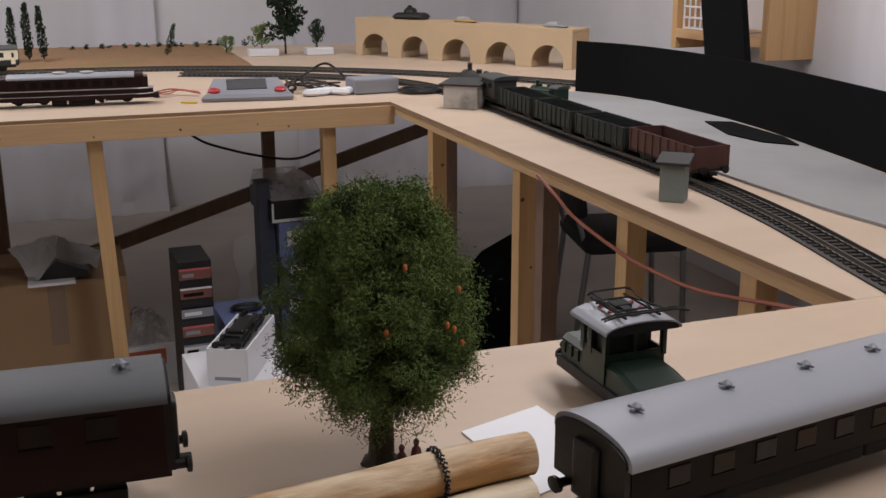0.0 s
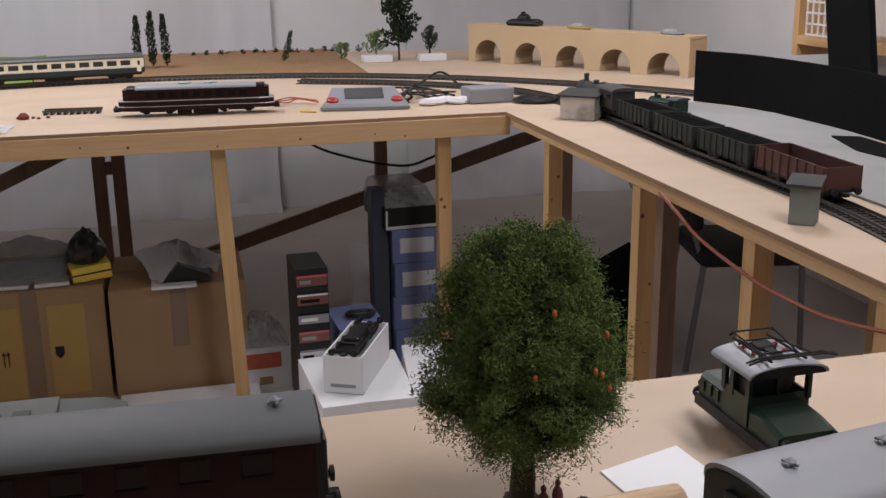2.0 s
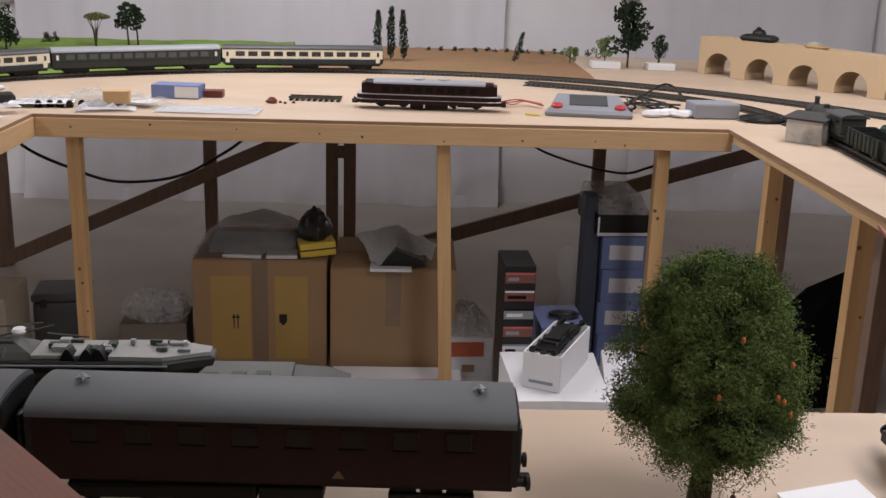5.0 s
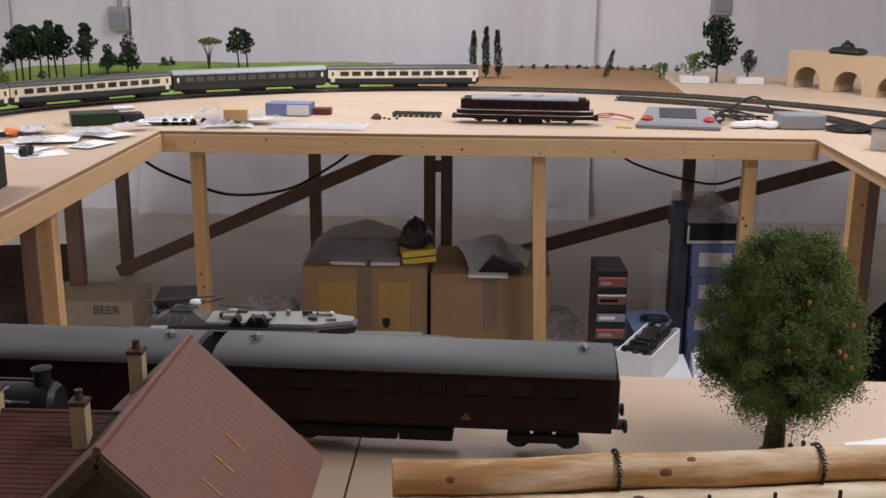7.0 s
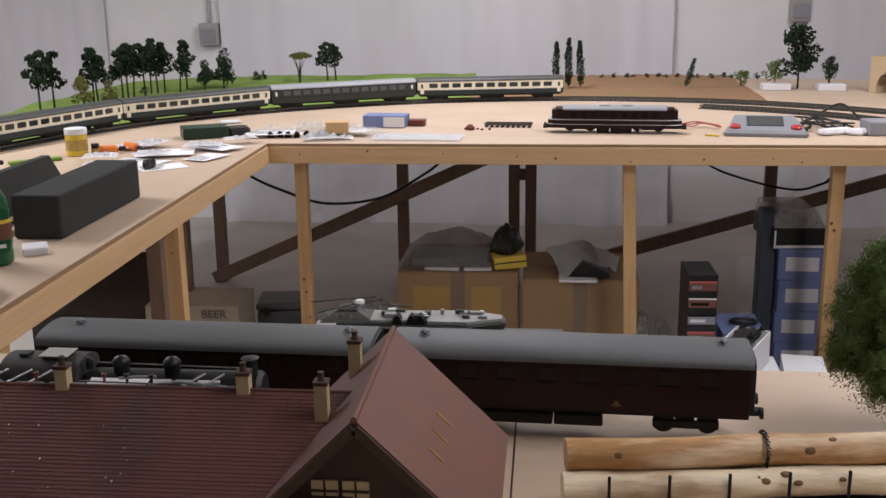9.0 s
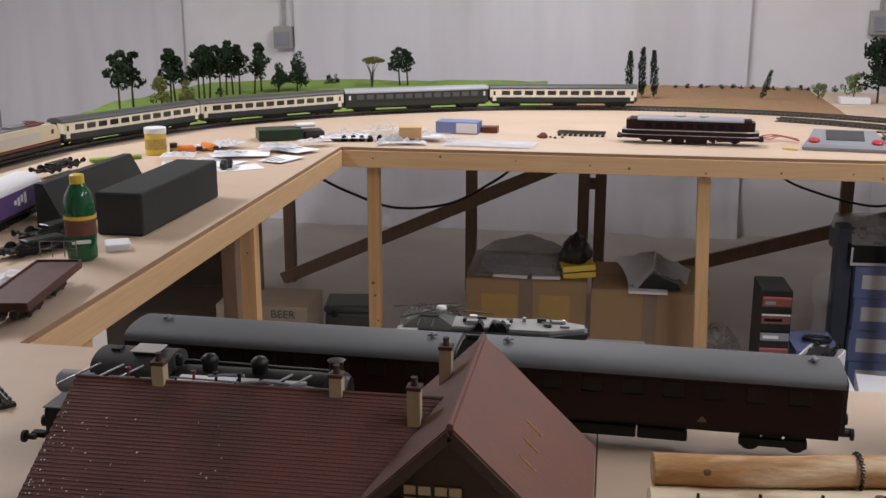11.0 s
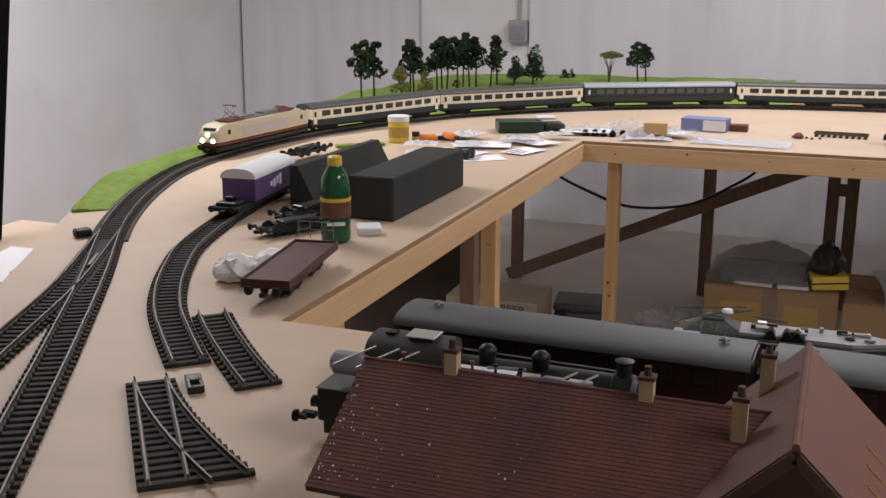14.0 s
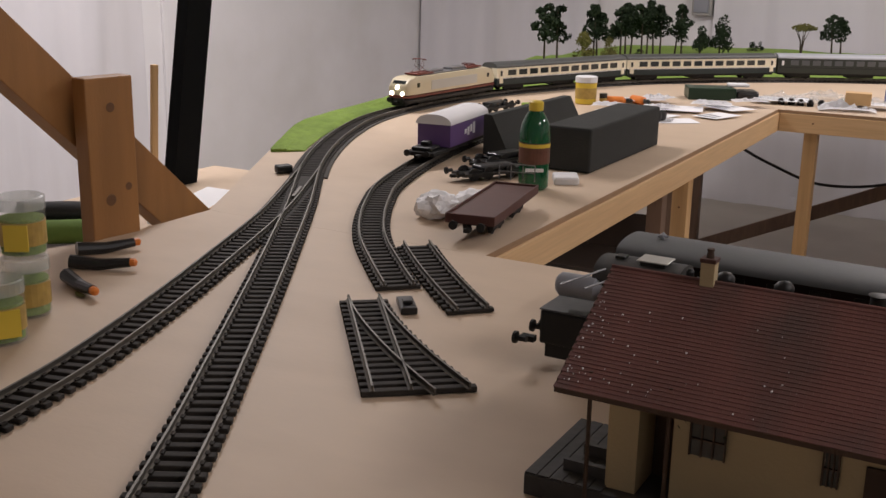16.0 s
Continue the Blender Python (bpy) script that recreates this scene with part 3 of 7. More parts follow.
# dark ballast under the main line, so the bed reads as one strip
for pts, nm in ((MAIN[:430], 0.046), (FREIGHT, 0.046)):
    bm = bmn()
    rings(bm, [[(*a.xy, H + 0.0006), (*b.xy, H + 0.0006), (*b.xy, H + 0.004), (*a.xy, H + 0.004)] for a, b in zip(offset_line(pts, nm), offset_line(pts, -nm))])
    solo("track_bed", bm, mat("grey_track_bed", (0.07, 0.065, 0.06), 0.9, var=0.3, scale=80, bump=0.6, bscale=200), "dark grey bed under the track", "track bed", kind="structure")
# frog and point blades of the turnout
bm = bmn()
fp, fa = along(BRANCH, 0.33)
box(bm, -0.05, 0.05, -0.004, 0.004, 0.0, 0.0085, 0.001, pose(fp.x + 0.012, fp.y + 0.01, H + 0.0087, 0, 0, fa))
part("frog", bm, RAILM, main_track)


def loose_track(m, length, bend, label):
    pts = spline([(length * i / 6 - length / 2, bend * ((i / 6 - 0.5) ** 2) * 4) for i in range(7)])
    t = thing("track_piece", label=label, category="track", group="loose track pieces")
    rail(pts, 0.0235, t)
    rail(pts, -0.0235, t)
    sleepers(pts, t)
    t.matrix_world = m
    return t


loose_track(pose(-0.997, 1.7255, 0, 0, 0, -46.8), 0.39, 0.006, "short curved piece of loose model track")


def turnout(m):
    t = thing("turnout", label="loose model turnout with diverging rails and point motor", category="track", group="loose track pieces")
    L = 0.38
    a = spline([(-L / 2 + L * i / 6, 0) for i in range(7)])
    b = spline([(-L / 2 + L * i / 6, 0.075 * (i / 6) ** 1.6) for i in range(7)])
    for pts, offs in ((a, (-0.0235, 0.0235)), (b, (0.0235, -0.0235))):
        for off in offs:
            rail(pts, off, t)
    n = int(L / 0.0205)
    for i in range(n):
        x = -L / 2 + 0.008 + i * 0.0203
        w = 0.075 * (min(1, (i / n)) ** 1.6)
        bm = box(bmn(), x - 0.0058, x + 0.0058, -0.037, 0.037 + w, H + 0.001, H + 0.0085, 0.001)
        part("sleeper", bm, SLEEPER, t)
    part("point_motor", box(box(bmn(), -L / 2 + 0.0, -L / 2 + 0.06, 0.05, 0.075, H + 0.001, H + 0.012, 0.002), -L / 2 + 0.03, -L / 2 + 0.045, 0.055, 0.07, H + 0.012, H + 0.018, 0.002), BLACKPL, t)
    t.matrix_world = m
    return t


turnout(pose(-0.912, 1.403, 0, 0, 0, -51.3))
loose_track(pose(-0.08, 4.72, 0, 0, 0, -4), 0.2, 0.0, "short straight piece of loose model track beside the red engine")


# ---------------------------------------------------------------- rolling stock
def bogie(parent, x, wheelbase=0.055, r=0.014, w=0.05, z=0.017):
    """A bogie with side frames and two wheelsets; heights are above the table."""
    b = part("bogie", box(box(box(bmn(), x - wheelbase * 0.75, x + wheelbase * 0.75, -w * 0.62, -w * 0.48, z + 0.006, z + 0.018, 0.002),
                              x - wheelbase * 0.75, x + wheelbase * 0.75, w * 0.48, w * 0.62, z + 0.006, z + 0.018, 0.002),
                          x - 0.012, x + 0.012, -w * 0.5, w * 0.5, z + 0.008, z + 0.022), UNDER, parent)
    for dx in (-wheelbase / 2, wheelbase / 2):
        bm = bmn()
        for sy in (-0.0235, 0.0235):
            lathe(bm, [(r * 1.1, sy - 0.003), (r * 1.1, sy - 0.0015), (r, sy - 0.0015), (r, sy + 0.004), (r * 0.5, sy + 0.005)], (x + dx, 0, z + r), 18, "y")
        tube(bm, [(x + dx, -0.024, z + r), (x + dx, 0.024, z + r)], 0.003)
        part("wheelset", bm, STEEL if r > 0.02 else UNDER, b)
    return b


def buffers(parent, x, z, sgn, sep=0.027):
    for sy in (-sep, sep):
        bm = bmn()
        tube(bm, [(x, sy, z), (x + sgn * 0.016, sy, z)], 0.0045)
        lathe(bm, [(0.002, sgn * 0.012), (0.0085, sgn * 0.014), (0.0085, sgn * 0.018), (0.003, sgn * 0.019)], (x, sy, z), 14, "x")
        part("buffer", bm, BLACKM, parent)
    part("coupling", box(bmn(), min(x, x + sgn * 0.02), max(x, x + sgn * 0.02), -0.006, 0.006, z - 0.012, z - 0.004, 0.001), UNDER, parent)


def express_coach(m, L=0.73, upper=CREAM, lower=BLUEG, roofm=ROOFD, nwin=12, label="", group="coaches of the express train", doors_light=False):
    c = thing("passenger_coach", label=label, category="train coach", group=group)
    w = 0.044
    part("underframe", box(bmn(), -L / 2 + 0.01, L / 2 - 0.01, -0.036, 0.036, 0.034, 0.044), UNDER, c)
    part("body", prism(bmn(), [(-w, 0.042), (w, 0.042), (w + 0.0005, 0.068), (-w - 0.0005, 0.068)], -L / 2, L / 2), lower, c)
    part("window_band", prism(bmn(), [(-w, 0.068), (w, 0.068), (w - 0.001, 0.106), (-w + 0.001, 0.106)], -L / 2, L / 2), upper, c)
    part("stripe", prism(bmn(), [(-w - 0.001, 0.0655), (w + 0.001, 0.0655), (w + 0.001, 0.0675), (-w - 0.001, 0.0675)], -L / 2 + 0.004, L / 2 - 0.004), WHITEC if upper is CREAM else UNDER, c)
    part("roof", prism(bmn(), arc(w + 0.0005, 0.106, 0.126) , -L / 2, L / 2), roofm, c)
    pitch = (L - 0.10) / nwin
    for i in range(nwin):
        x = -L / 2 + 0.05 + pitch * (i + 0.5)
        ww = pitch * 0.36
        for s in (-1, 1):
            part("window", box(bmn(), x - ww, x + ww, s * (w + 0.0004) - 0.001, s * (w + 0.0004) + 0.001, 0.077, 0.098, 0.0007), WINDOW if upper is CREAM else GREYF, c)
    for x in (-L / 2 + 0.022, L / 2 - 0.022):
        for s in (-1, 1):
            d = part("door", box(bmn(), x - 0.009, x + 0.009, s * (w + 0.0003) - 0.0012, s * (w + 0.0003) + 0.0012, 0.048, 0.101, 0.0006), upper if upper is CREAM else lower, c)
            part("pane", box(bmn(), x - 0.005, x + 0.005, s * (w + 0.0016) - 0.0006, s * (w + 0.0016) + 0.0006, 0.076, 0.096, 0.0004), WHITEC if doors_light else WINDOW, d)
    for s in (-1, 1):
        part("gangway", box(bmn(), *sorted((s * L / 2, s * (L / 2 + 0.008))), -0.014, 0.014, 0.045, 0.108, 0.003), BLACKM, c)
    bogie(c, -L / 2 + 0.10, 0.07, 0.014)
    bogie(c, L / 2 - 0.10, 0.07, 0.014)
    part("tank_box", box(bmn(), -0.07, 0.05, -0.028, 0.028, 0.024, 0.036, 0.003), UNDER, c)
    c.matrix_world = m
    return c


def pantograph(parent, x, z, up=True, matl=OXRED):
    bm = bmn()
    k = 0.045 if up else 0.008
    for s in (-1, 1):
        tube(bm, [(x - 0.03, s * 0.014, z), (x + 0.012, s * 0.012, z + k * 0.5), (x - 0.004, s * 0.016, z + k)], 0.0011, 6)
        tube(bm, [(x + 0.03, s * 0.014, z), (x - 0.012, s * 0.012, z + k * 0.5), (x + 0.004, s * 0.016, z + k)], 0.0011, 6)
    for dx in (-0.004, 0.004):
        tube(bm, [(x + dx, -0.028, z + k - 0.004), (x + dx, -0.02, z + k), (x + dx, 0.02, z + k), (x + dx, 0.028, z + k - 0.004)], 0.0013, 6)
    for dx in (-0.03, 0.03):
        tube(bm, [(x + dx, -0.018, z), (x + dx, 0.018, z)], 0.0018, 6)
    return part("pantograph", bm, matl, parent)


def express_engine(m, L=0.58):
    e = thing("electric_locomotive", label="cream and oxide-red electric model locomotive with lit headlights", category="locomotive")
    w = 0.045

    def sect(x, k, top, ww):
        return [(x, -ww, 0.036), (x, ww, 0.036), (x, ww, 0.06), (x, ww * (1 - 0.02 * k), 0.09), (x, ww * 0.86, top - 0.006), (x, ww * 0.55, top), (x, -ww * 0.55, top), (x, -ww * 0.86, top - 0.006), (x, -ww * (1 - 0.02 * k), 0.09), (x, -ww, 0.06)]

    def shell(z0, z1, grow):
        loops = []
        for x, kk in ((-L / 2, 0.74), (-L / 2 + 0.006, 0.88), (-L / 2 + 0.022, 0.97), (-L / 2 + 0.055, 1.0), (L / 2 - 0.055, 1.0), (L / 2 - 0.022, 0.97), (L / 2 - 0.006, 0.88), (L / 2, 0.74)):
            front = abs(x) - (L / 2 - 0.055)
            top = min(z1, 0.116 - (max(0, front) / 0.055) ** 2.6 * 0.034)
            lp = []
            ww = w * kk + grow
            for fy, fz in ((-0.96, 0), (0.96, 0), (1, 0.3), (1, 0.7), (0.82, 1), (-0.82, 1), (-1, 0.7), (-1, 0.3)):
                lp.append((x, fy * ww, z0 + (max(top, z0 + 0.006) - z0) * fz))
            loops.append(lp)
        return rings(bmn(), loops)
    part("skirt", shell(0.028, 0.046, -0.001), BLACKM, e, smooth=True)
    part("lower_body", shell(0.0462, 0.0565, 0.0), OXRED, e, smooth=True)
    part("body", shell(0.057, 0.115, 0.0005), BEIGE, e, smooth=True)
    for s in (-1, 1):
        part("side_grille", box(bmn(), -0.15, 0.15, s * (w + 0.0005) - 0.0012, s * (w + 0.0005) + 0.0012, 0.066, 0.098, 0.0008), SILVERB, e)
        for x in (-L / 2 + 0.062, L / 2 - 0.062):
            part("side_window", box(bmn(), x - 0.008, x + 0.008, s * (w + 0.0002) - 0.0012, s * (w + 0.0002) + 0.0012, 0.08, 0.096, 0.0008), WINDOW, e)
    part("roof_gear", box(box(box(bmn(), -0.19, 0.19, -0.026, 0.026, 0.115, 0.121, 0.002), -0.11, -0.02, -0.02, 0.02, 0.121, 0.129, 0.002), 0.03, 0.12, -0.016, 0.016, 0.121, 0.128, 0.002), STEEL, e)
    for x, up in ((L / 2 - 0.13, True), (-L / 2 + 0.13, False)):
        part("insulator_frame", box(bmn(), x - 0.05, x + 0.05, -0.028, 0.028, 0.118, 0.124, 0.002), OXRED, e)
        pantograph(e, x, 0.125, up)
    for s in (-1, 1):
        x = s * (L / 2 - 0.022)
        part("windscreen", box(bmn(), -0.0015, 0.0015, -0.027, 0.027, -0.008, 0.008, 0.001, pose(x + s * 0.008, 0, 0.0975, 0, s * -40)), WINDOW, e)
        buffers(e, s * (L / 2 - 0.006), 0.04, s)
        part("plough", box(bmn(), *sorted((s * (L / 2 - 0.02), s * (L / 2 - 0.008))), -0.03, 0.03, 0.018, 0.034, 0.002), BLACKM, e)
    x = L / 2
    for y, z, dx in ((-0.022, 0.062, -0.001), (0.022, 0.062, -0.001), (0.0, 0.083, -0.001)):
        part("headlight", lathe(bmn(), [(0.001, -0.004), (0.0065, -0.004), (0.0065, 0.004), (0.001, 0.0055)], (x + dx, y, z), 16, "x"), LAMP, e)
    for x in (-L / 2 + 0.15, L / 2 - 0.15):
        bogie(e, x - 0.02, 0.05, 0.017)
        bogie(e, x + 0.035, 0.03, 0.017)
    e.matrix_world = m
    return e


DARKG = mat("sooty_bottle_green", (0.02, 0.026, 0.02), 0.5, var=0.2, bump=0.05)
S_NOSE = near_s(MAIN, -2.06, 3.36)
spots = []
s = S_NOSE
LENS_ = [0.58, 0.73, 0.73, 0.73, 0.73]
for i, L in enumerate(LENS_):
    p0, _ = along(MAIN, s - 0.09)
    p1, _ = along(MAIN, s - L + 0.09)
    d = p0 - p1
    c = (p0 + p1) / 2
    spots.append(pose(c.x, c.y, H, 0, 0, math.degrees(math.atan2(d.y, d.x))))
    s -= L + 0.022
express_engine(spots[0])
express_coach(spots[1], label="blue and cream express coach with dark roof, behind the engine", nwin=11)
express_coach(spots[2], label="blue and cream express coach with dark roof", nwin=12)
express_coach(spots[3], upper=DARKG, lower=DARKG, roofm=ROOFL, label="bottle green dining coach with light grey roof", nwin=13, doors_light=True)
express_coach(spots[4], label="blue and cream express coach with dark roof, last of the train", nwin=11)


DULLPANE = mat("dull_dark_pane", (0.0165, 0.011, 0.0095), 0.42, var=0.3)
# dull pane plus tones that carry the soft tan reflections as colour
PANE_TONES = (DULLPANE, mat("ochre_reflection_pane", (0.03, 0.024, 0.014), 0.6), mat("grey_pane", (0.02, 0.019, 0.018), 0.3), mat("tan_reflection_pane", (0.032, 0.02, 0.011), 0.6))

for dull in PANE_TONES:
    dull.node_tree.nodes["Principled BSDF"].inputs["Specular IOR Level"].default_value = 0.25


def old_coach(m, L=0.515, w=0.047, top=0.132, side=MAROON, roofm=ROOFG, label="", fins=(0.05,), lit=False, overhang=0.006, nwin=6, eave=0.1):
    """An older coach with a high arched roof, shell ventilators, buffers and bogies; lit gives panes painted reflection
    tones.
    """
    c = thing("passenger_coach", label=label, category="train coach", group="old coaches near the edge")
    part("underframe", box(bmn(), -L / 2, L / 2, -0.026, 0.026, 0.038, 0.054, 0.001), UNDER, c)
    part("body", prism(bmn(), [(-w, 0.052), (w, 0.052), (w, eave + 0.004), (-w, eave + 0.004)], -L / 2 + 0.004, L / 2 - 0.004), side, c)
    part("roof", prism(bmn(), [(-w - overhang, eave)] + arc(w + overhang, eave + 0.003, top, 26) + [(w + overhang, eave)], -L / 2, L / 2), roofm, c, smooth=True)
    for x in (-L / 2 + 0.003, L / 2 - 0.003):
        part("end_wall", prism(bmn(), [(-w + 0.001, 0.054), (w - 0.001, 0.054)] + arc(w - 0.001, eave + 0.004, top - 0.006)[::-1], x - 0.006, x + 0.006), BLACKM, c)
        part("gangway", box(bmn(), x - 0.012, x + 0.012, -0.016, 0.016, 0.046, 0.108, 0.004), BLACKM, c)
    pitch = (L - 0.06) / nwin
    for i in range(nwin):
        x = -L / 2 + 0.03 + pitch * (i + 0.5)
        for s in (-1, 1):
            wf = part("window", box(bmn(), x - pitch * 0.24, x + pitch * 0.24, s * w - 0.0012, s * w + 0.0012, eave - 0.028, eave - 0.007, 0.001), (PANE_TONES[i % 4] if lit else DULLPANE), c)
            part("sill", box(bmn(), x - pitch * 0.26, x + pitch * 0.26, s * w - 0.0016, s * w + 0.0016, eave - 0.0305, eave - 0.029, 0.0005), BROWNB, wf)
    for x in fins:
        bm = bmn()
        lathe(bm, [(0.002, 0), (0.002, 0.004), (0.005, 0.0055), (0.005, 0.007), (0.0025, 0.009), (0.001, 0.0105)], (x, 0, top - 0.001), 10)
        for a in range(4):
            box(bm, 0.002, 0.0075, -0.0015, 0.0015, 0.003, 0.006, 0.0004, pose(x, 0, top - 0.001, 0, 0, a * 90 + 20))
        part("roof_ventilator", bm, GREYP, c, smooth=True)
    for s in (-1, 1):
        buffers(c, s * L / 2, 0.05, s)
        for yy in (-0.03, 0.03):
            part("handrail", tube(bmn(), [(s * (L / 2 + 0.002), yy, 0.05), (s * (L / 2 + 0.002), yy, 0.1)], 0.0012, 6), BLACKM, c)
    part("emblem", prism(bmn(), [(0.061, 0.06), (0.074, 0.06), (0.071, 0.065), (0.0675, 0.069), (0.064, 0.065)], -w - 0.0016, -w - 0.0006, "y"), mat("dull_gilt", (0.12, 0.07, 0.03), 0.5), c)
    bogie(c, -L / 2 + 0.085, 0.06, 0.014)
    bogie(c, L / 2 - 0.085, 0.06, 0.014)
    # dark blocks below the floor stand in for the coach's own shadow
    for x0, x1 in ((-L / 2 + 0.03, -0.02), (-0.018, 0.05)):
        part("shadow_block", box(bmn(), x0, x1, -0.03, 0.03, 0.02, 0.0378, 0.003), UNDER, c)
    c.matrix_world = m
    return c


SQUAT = Matrix.Diagonal((1, 1.1, 0.88, 1))
TALL = Matrix.Diagonal((1, 0.98, 0.985, 1))
old_coach(pose(0.1145, 1.644, H, 0, 0, -2.4) @ TALL, L=0.497, label="maroon old-time coach with grey arched roof", fins=(-0.2045, 0.2115), nwin=8, eave=0.1225, top=0.141)
old_coach(pose(-0.408, 1.6615, H, 0, 0, -1.9) @ TALL, L=0.495, label="dark maroon old-time coach with grey arched roof", fins=(-0.199, 0.208), nwin=8, eave=0.1225, top=0.141)
old_coach(pose(1.0265, 1.485, H, 0, 0, 8.8) @ SQUAT, L=0.66, top=0.128, label="brown sleeping coach with light grey arched roof", side=BROWNB, roofm=ROOFL, fins=(-0.2825, -0.177, -0.076, 0.018, 0.11, 0.21), lit=True, overhang=0.004, nwin=12)


# ---------------------------------------------------------------- station house
def station(m):
    """Long wing with a ridge along x and a cross gable at its right end; local x, y from the world, z from the table."""
    st = thing("station_house", label="model station house with red tiled roof and cream walls", category="model house")
    x0, x1, ry, rz, ez = -0.543, -0.12, 1.232, 0.208, 0.133
    ye, yb = 1.095, 1.37
    part("platform", box(bmn(), -0.587, 0.02, 1.135, 1.285, 0.0, 0.0215, 0.001), PLATF, st)
    for i in range(6):
        part("plank", box(bmn(), -0.5865 + i * 0.0135, -0.574 + i * 0.0135, 1.136, 1.284, 0.0216, 0.0232, 0.0005), PLATF, st)
    part("platform", box(bmn(), -0.50, 0.02, 1.06, 1.1345, 0.0, 0.0195, 0.001), PLATF, st)
    part("wall", box(bmn(), -0.445, -0.16, 1.15, 1.32, 0.02, 0.155), STUCCO, st)
    part("wall", box(bmn(), -0.508, -0.478, 1.15, 1.30, 0.02, 0.15), STUCCO, st, "cream end wall pier")
    # dark block set into the open porch for the shade in it
    part("porch_dark_fill", box(bmn(), -0.4775, -0.4455, 1.2, 1.30, 0.02, 0.15), TIMBER, st)
    # roof boards
    prof = [(ye, ez), (ry, rz), (yb, ez), (yb, ez - 0.006), (ry, rz - 0.007), (ye, ez - 0.006)]
    part("roof", prism(bmn(), prof, x0, x1), TIMBER, st)
    # tiles in courses on the two slopes
    for side, ya in ((0, ye), (1, yb)):
        bm = bmn()
        rows, cols = 33, 64
        ln = math.hypot(ry - ya, rz - ez)
        ang = math.degrees(math.atan2(rz - ez, ry - ya))
        rnd = random.Random(side)
        for r in range(rows):
            for c in range(cols):
                tx = x0 + (x1 - x0) * (c + 0.5 * (r % 2) * 0.6) / cols
                tw = (x1 - x0) / cols * 0.985
                a = r / rows * ln - 0.002
                t0, t1 = a, a + ln / rows * 1.25
                hgt = 0.0005 + rnd.uniform(0, 0.0003)
                cs, sn = math.cos(math.radians(ang)), math.sin(math.radians(ang))
                nx, nz = -sn, cs
                if nz < 0:
                    nx, nz = -nx, -nz

                def P(t, h):
                    return (ya + t * cs + nx * h, ez + t * sn + nz * h)
                q = [P(t0, hgt + 0.0006), P(t1, 0.0006), P(t1, 0.0), P(t0, 0.0)]
                vs = [[bm.verts.new((xx, yy, zz)) for yy, zz in q] for xx in (tx, tx + tw)]
                for i, j in ((0, 1), (3, 0)):
                    bm.faces.new((vs[0][i], vs[0][j], vs[1][j], vs[1][i]))
                bm.faces.new(vs[0])
                bm.faces.new(vs[1][::-1])
        tagged(part("roof_tiles", bm, TILE, st, "weathered clay tiles in courses"), kind="stuff")
    part("ridge_cap", tube(bmn(), [(x0, ry, rz + 0.0005), (x1, ry, rz + 0.0005)], 0.0022, 8), TILE, st)
    # cross gable: ridge along y
    gx, gz, gn, gf = -0.111, 0.230, 1.105, 1.366
    hw, gez = 0.13, 0.108
    part("gable_roof", prism(bmn(), [(gx - hw, gez), (gx, gz), (gx + hw, gez), (gx + hw, gez - 0.005), (gx, gz - 0.006), (gx - hw, gez - 0.005)], gn, gf, "y"), TIMBER, st)
    for s in (-1, 1):
        n = 26
        for i in range(n):
            y0 = gn + (gf - gn) * i / n
            a, b = Vector((gx, gz)), Vector((gx + s * hw, gez))
            nn = Vector((s * (gz - gez), hw)).normalized()
            q = [a + nn * 0.0002, b + nn * 0.0002, b + nn * 0.0026, a + nn * 0.0026]
            part("roof_sheet", prism(bmn(), [(p.x, p.y) for p in q], y0 + 0.00008, y0 + (gf - gn) / n - 0.00008, "y"), SHEETR, st)
    part("ridge_cap", tube(bmn(), [(gx, gn, gz + 0.002), (gx, gf, gz + 0.002)], 0.0035, 8), SHEETR, st)
    for i in range(3):
        t = 0.5
        yy = 1.175 + i * 0.043
        c = Vector((gx, gz)).lerp(Vector((gx + hw, gez)), t)
        part("roof_slot", box(bmn(), -0.011, 0.011, 0.0009, 0.004, 0.0005, 0.003, 0.0003, Matrix.Translation((c.x, yy, c.y)) @ pose(0, 0, 0, 0, math.degrees(math.atan2(gz - gez, hw)), 0)), TIMBER, st)
        part("roof_vent", box(bmn(), -0.011, 0.011, -0.0008, 0.0008, 0.001, 0.0038, 0.0003, Matrix.Translation((c.x, yy, c.y)) @ pose(0, 0, 0, 0, math.degrees(math.atan2(gz - gez, hw)), 0)), BRASS, st)
    part("gable_wall", prism(bmn(), [(gx - hw + 0.018, 0.02), (gx + hw - 0.018, 0.02), (gx + hw - 0.018, gez + 0.012), (gx, gz - 0.012), (gx - hw + 0.018, gez + 0.012)], gn + 0.022, gf - 0.02, "y"), TIMBER, st)
    for s in (-1, 1):
        part("barge_board", box(bmn(), -0.088, 0.088, -0.003, 0.003, -0.006, 0.004, 0.0005, Matrix.Translation((gx + s * hw / 2, gn, (gz + gez) / 2 - 0.004)) @ pose(0, 0, 0, 0, s * math.degrees(math.atan2(gz - gez, hw)), 0)), TIMBER, st)
    for wx, wz in ((-0.155, 0.130), (-0.12, 0.130), (-0.075, 0.130), (-0.145, 0.155), (-0.115, 0.155)):
        wf = part("window", box(bmn(), wx - 0.013, wx + 0.013, gn + 0.019, gn + 0.022, wz - 0.010, wz + 0.010, 0.0004), LITPAINT, st)
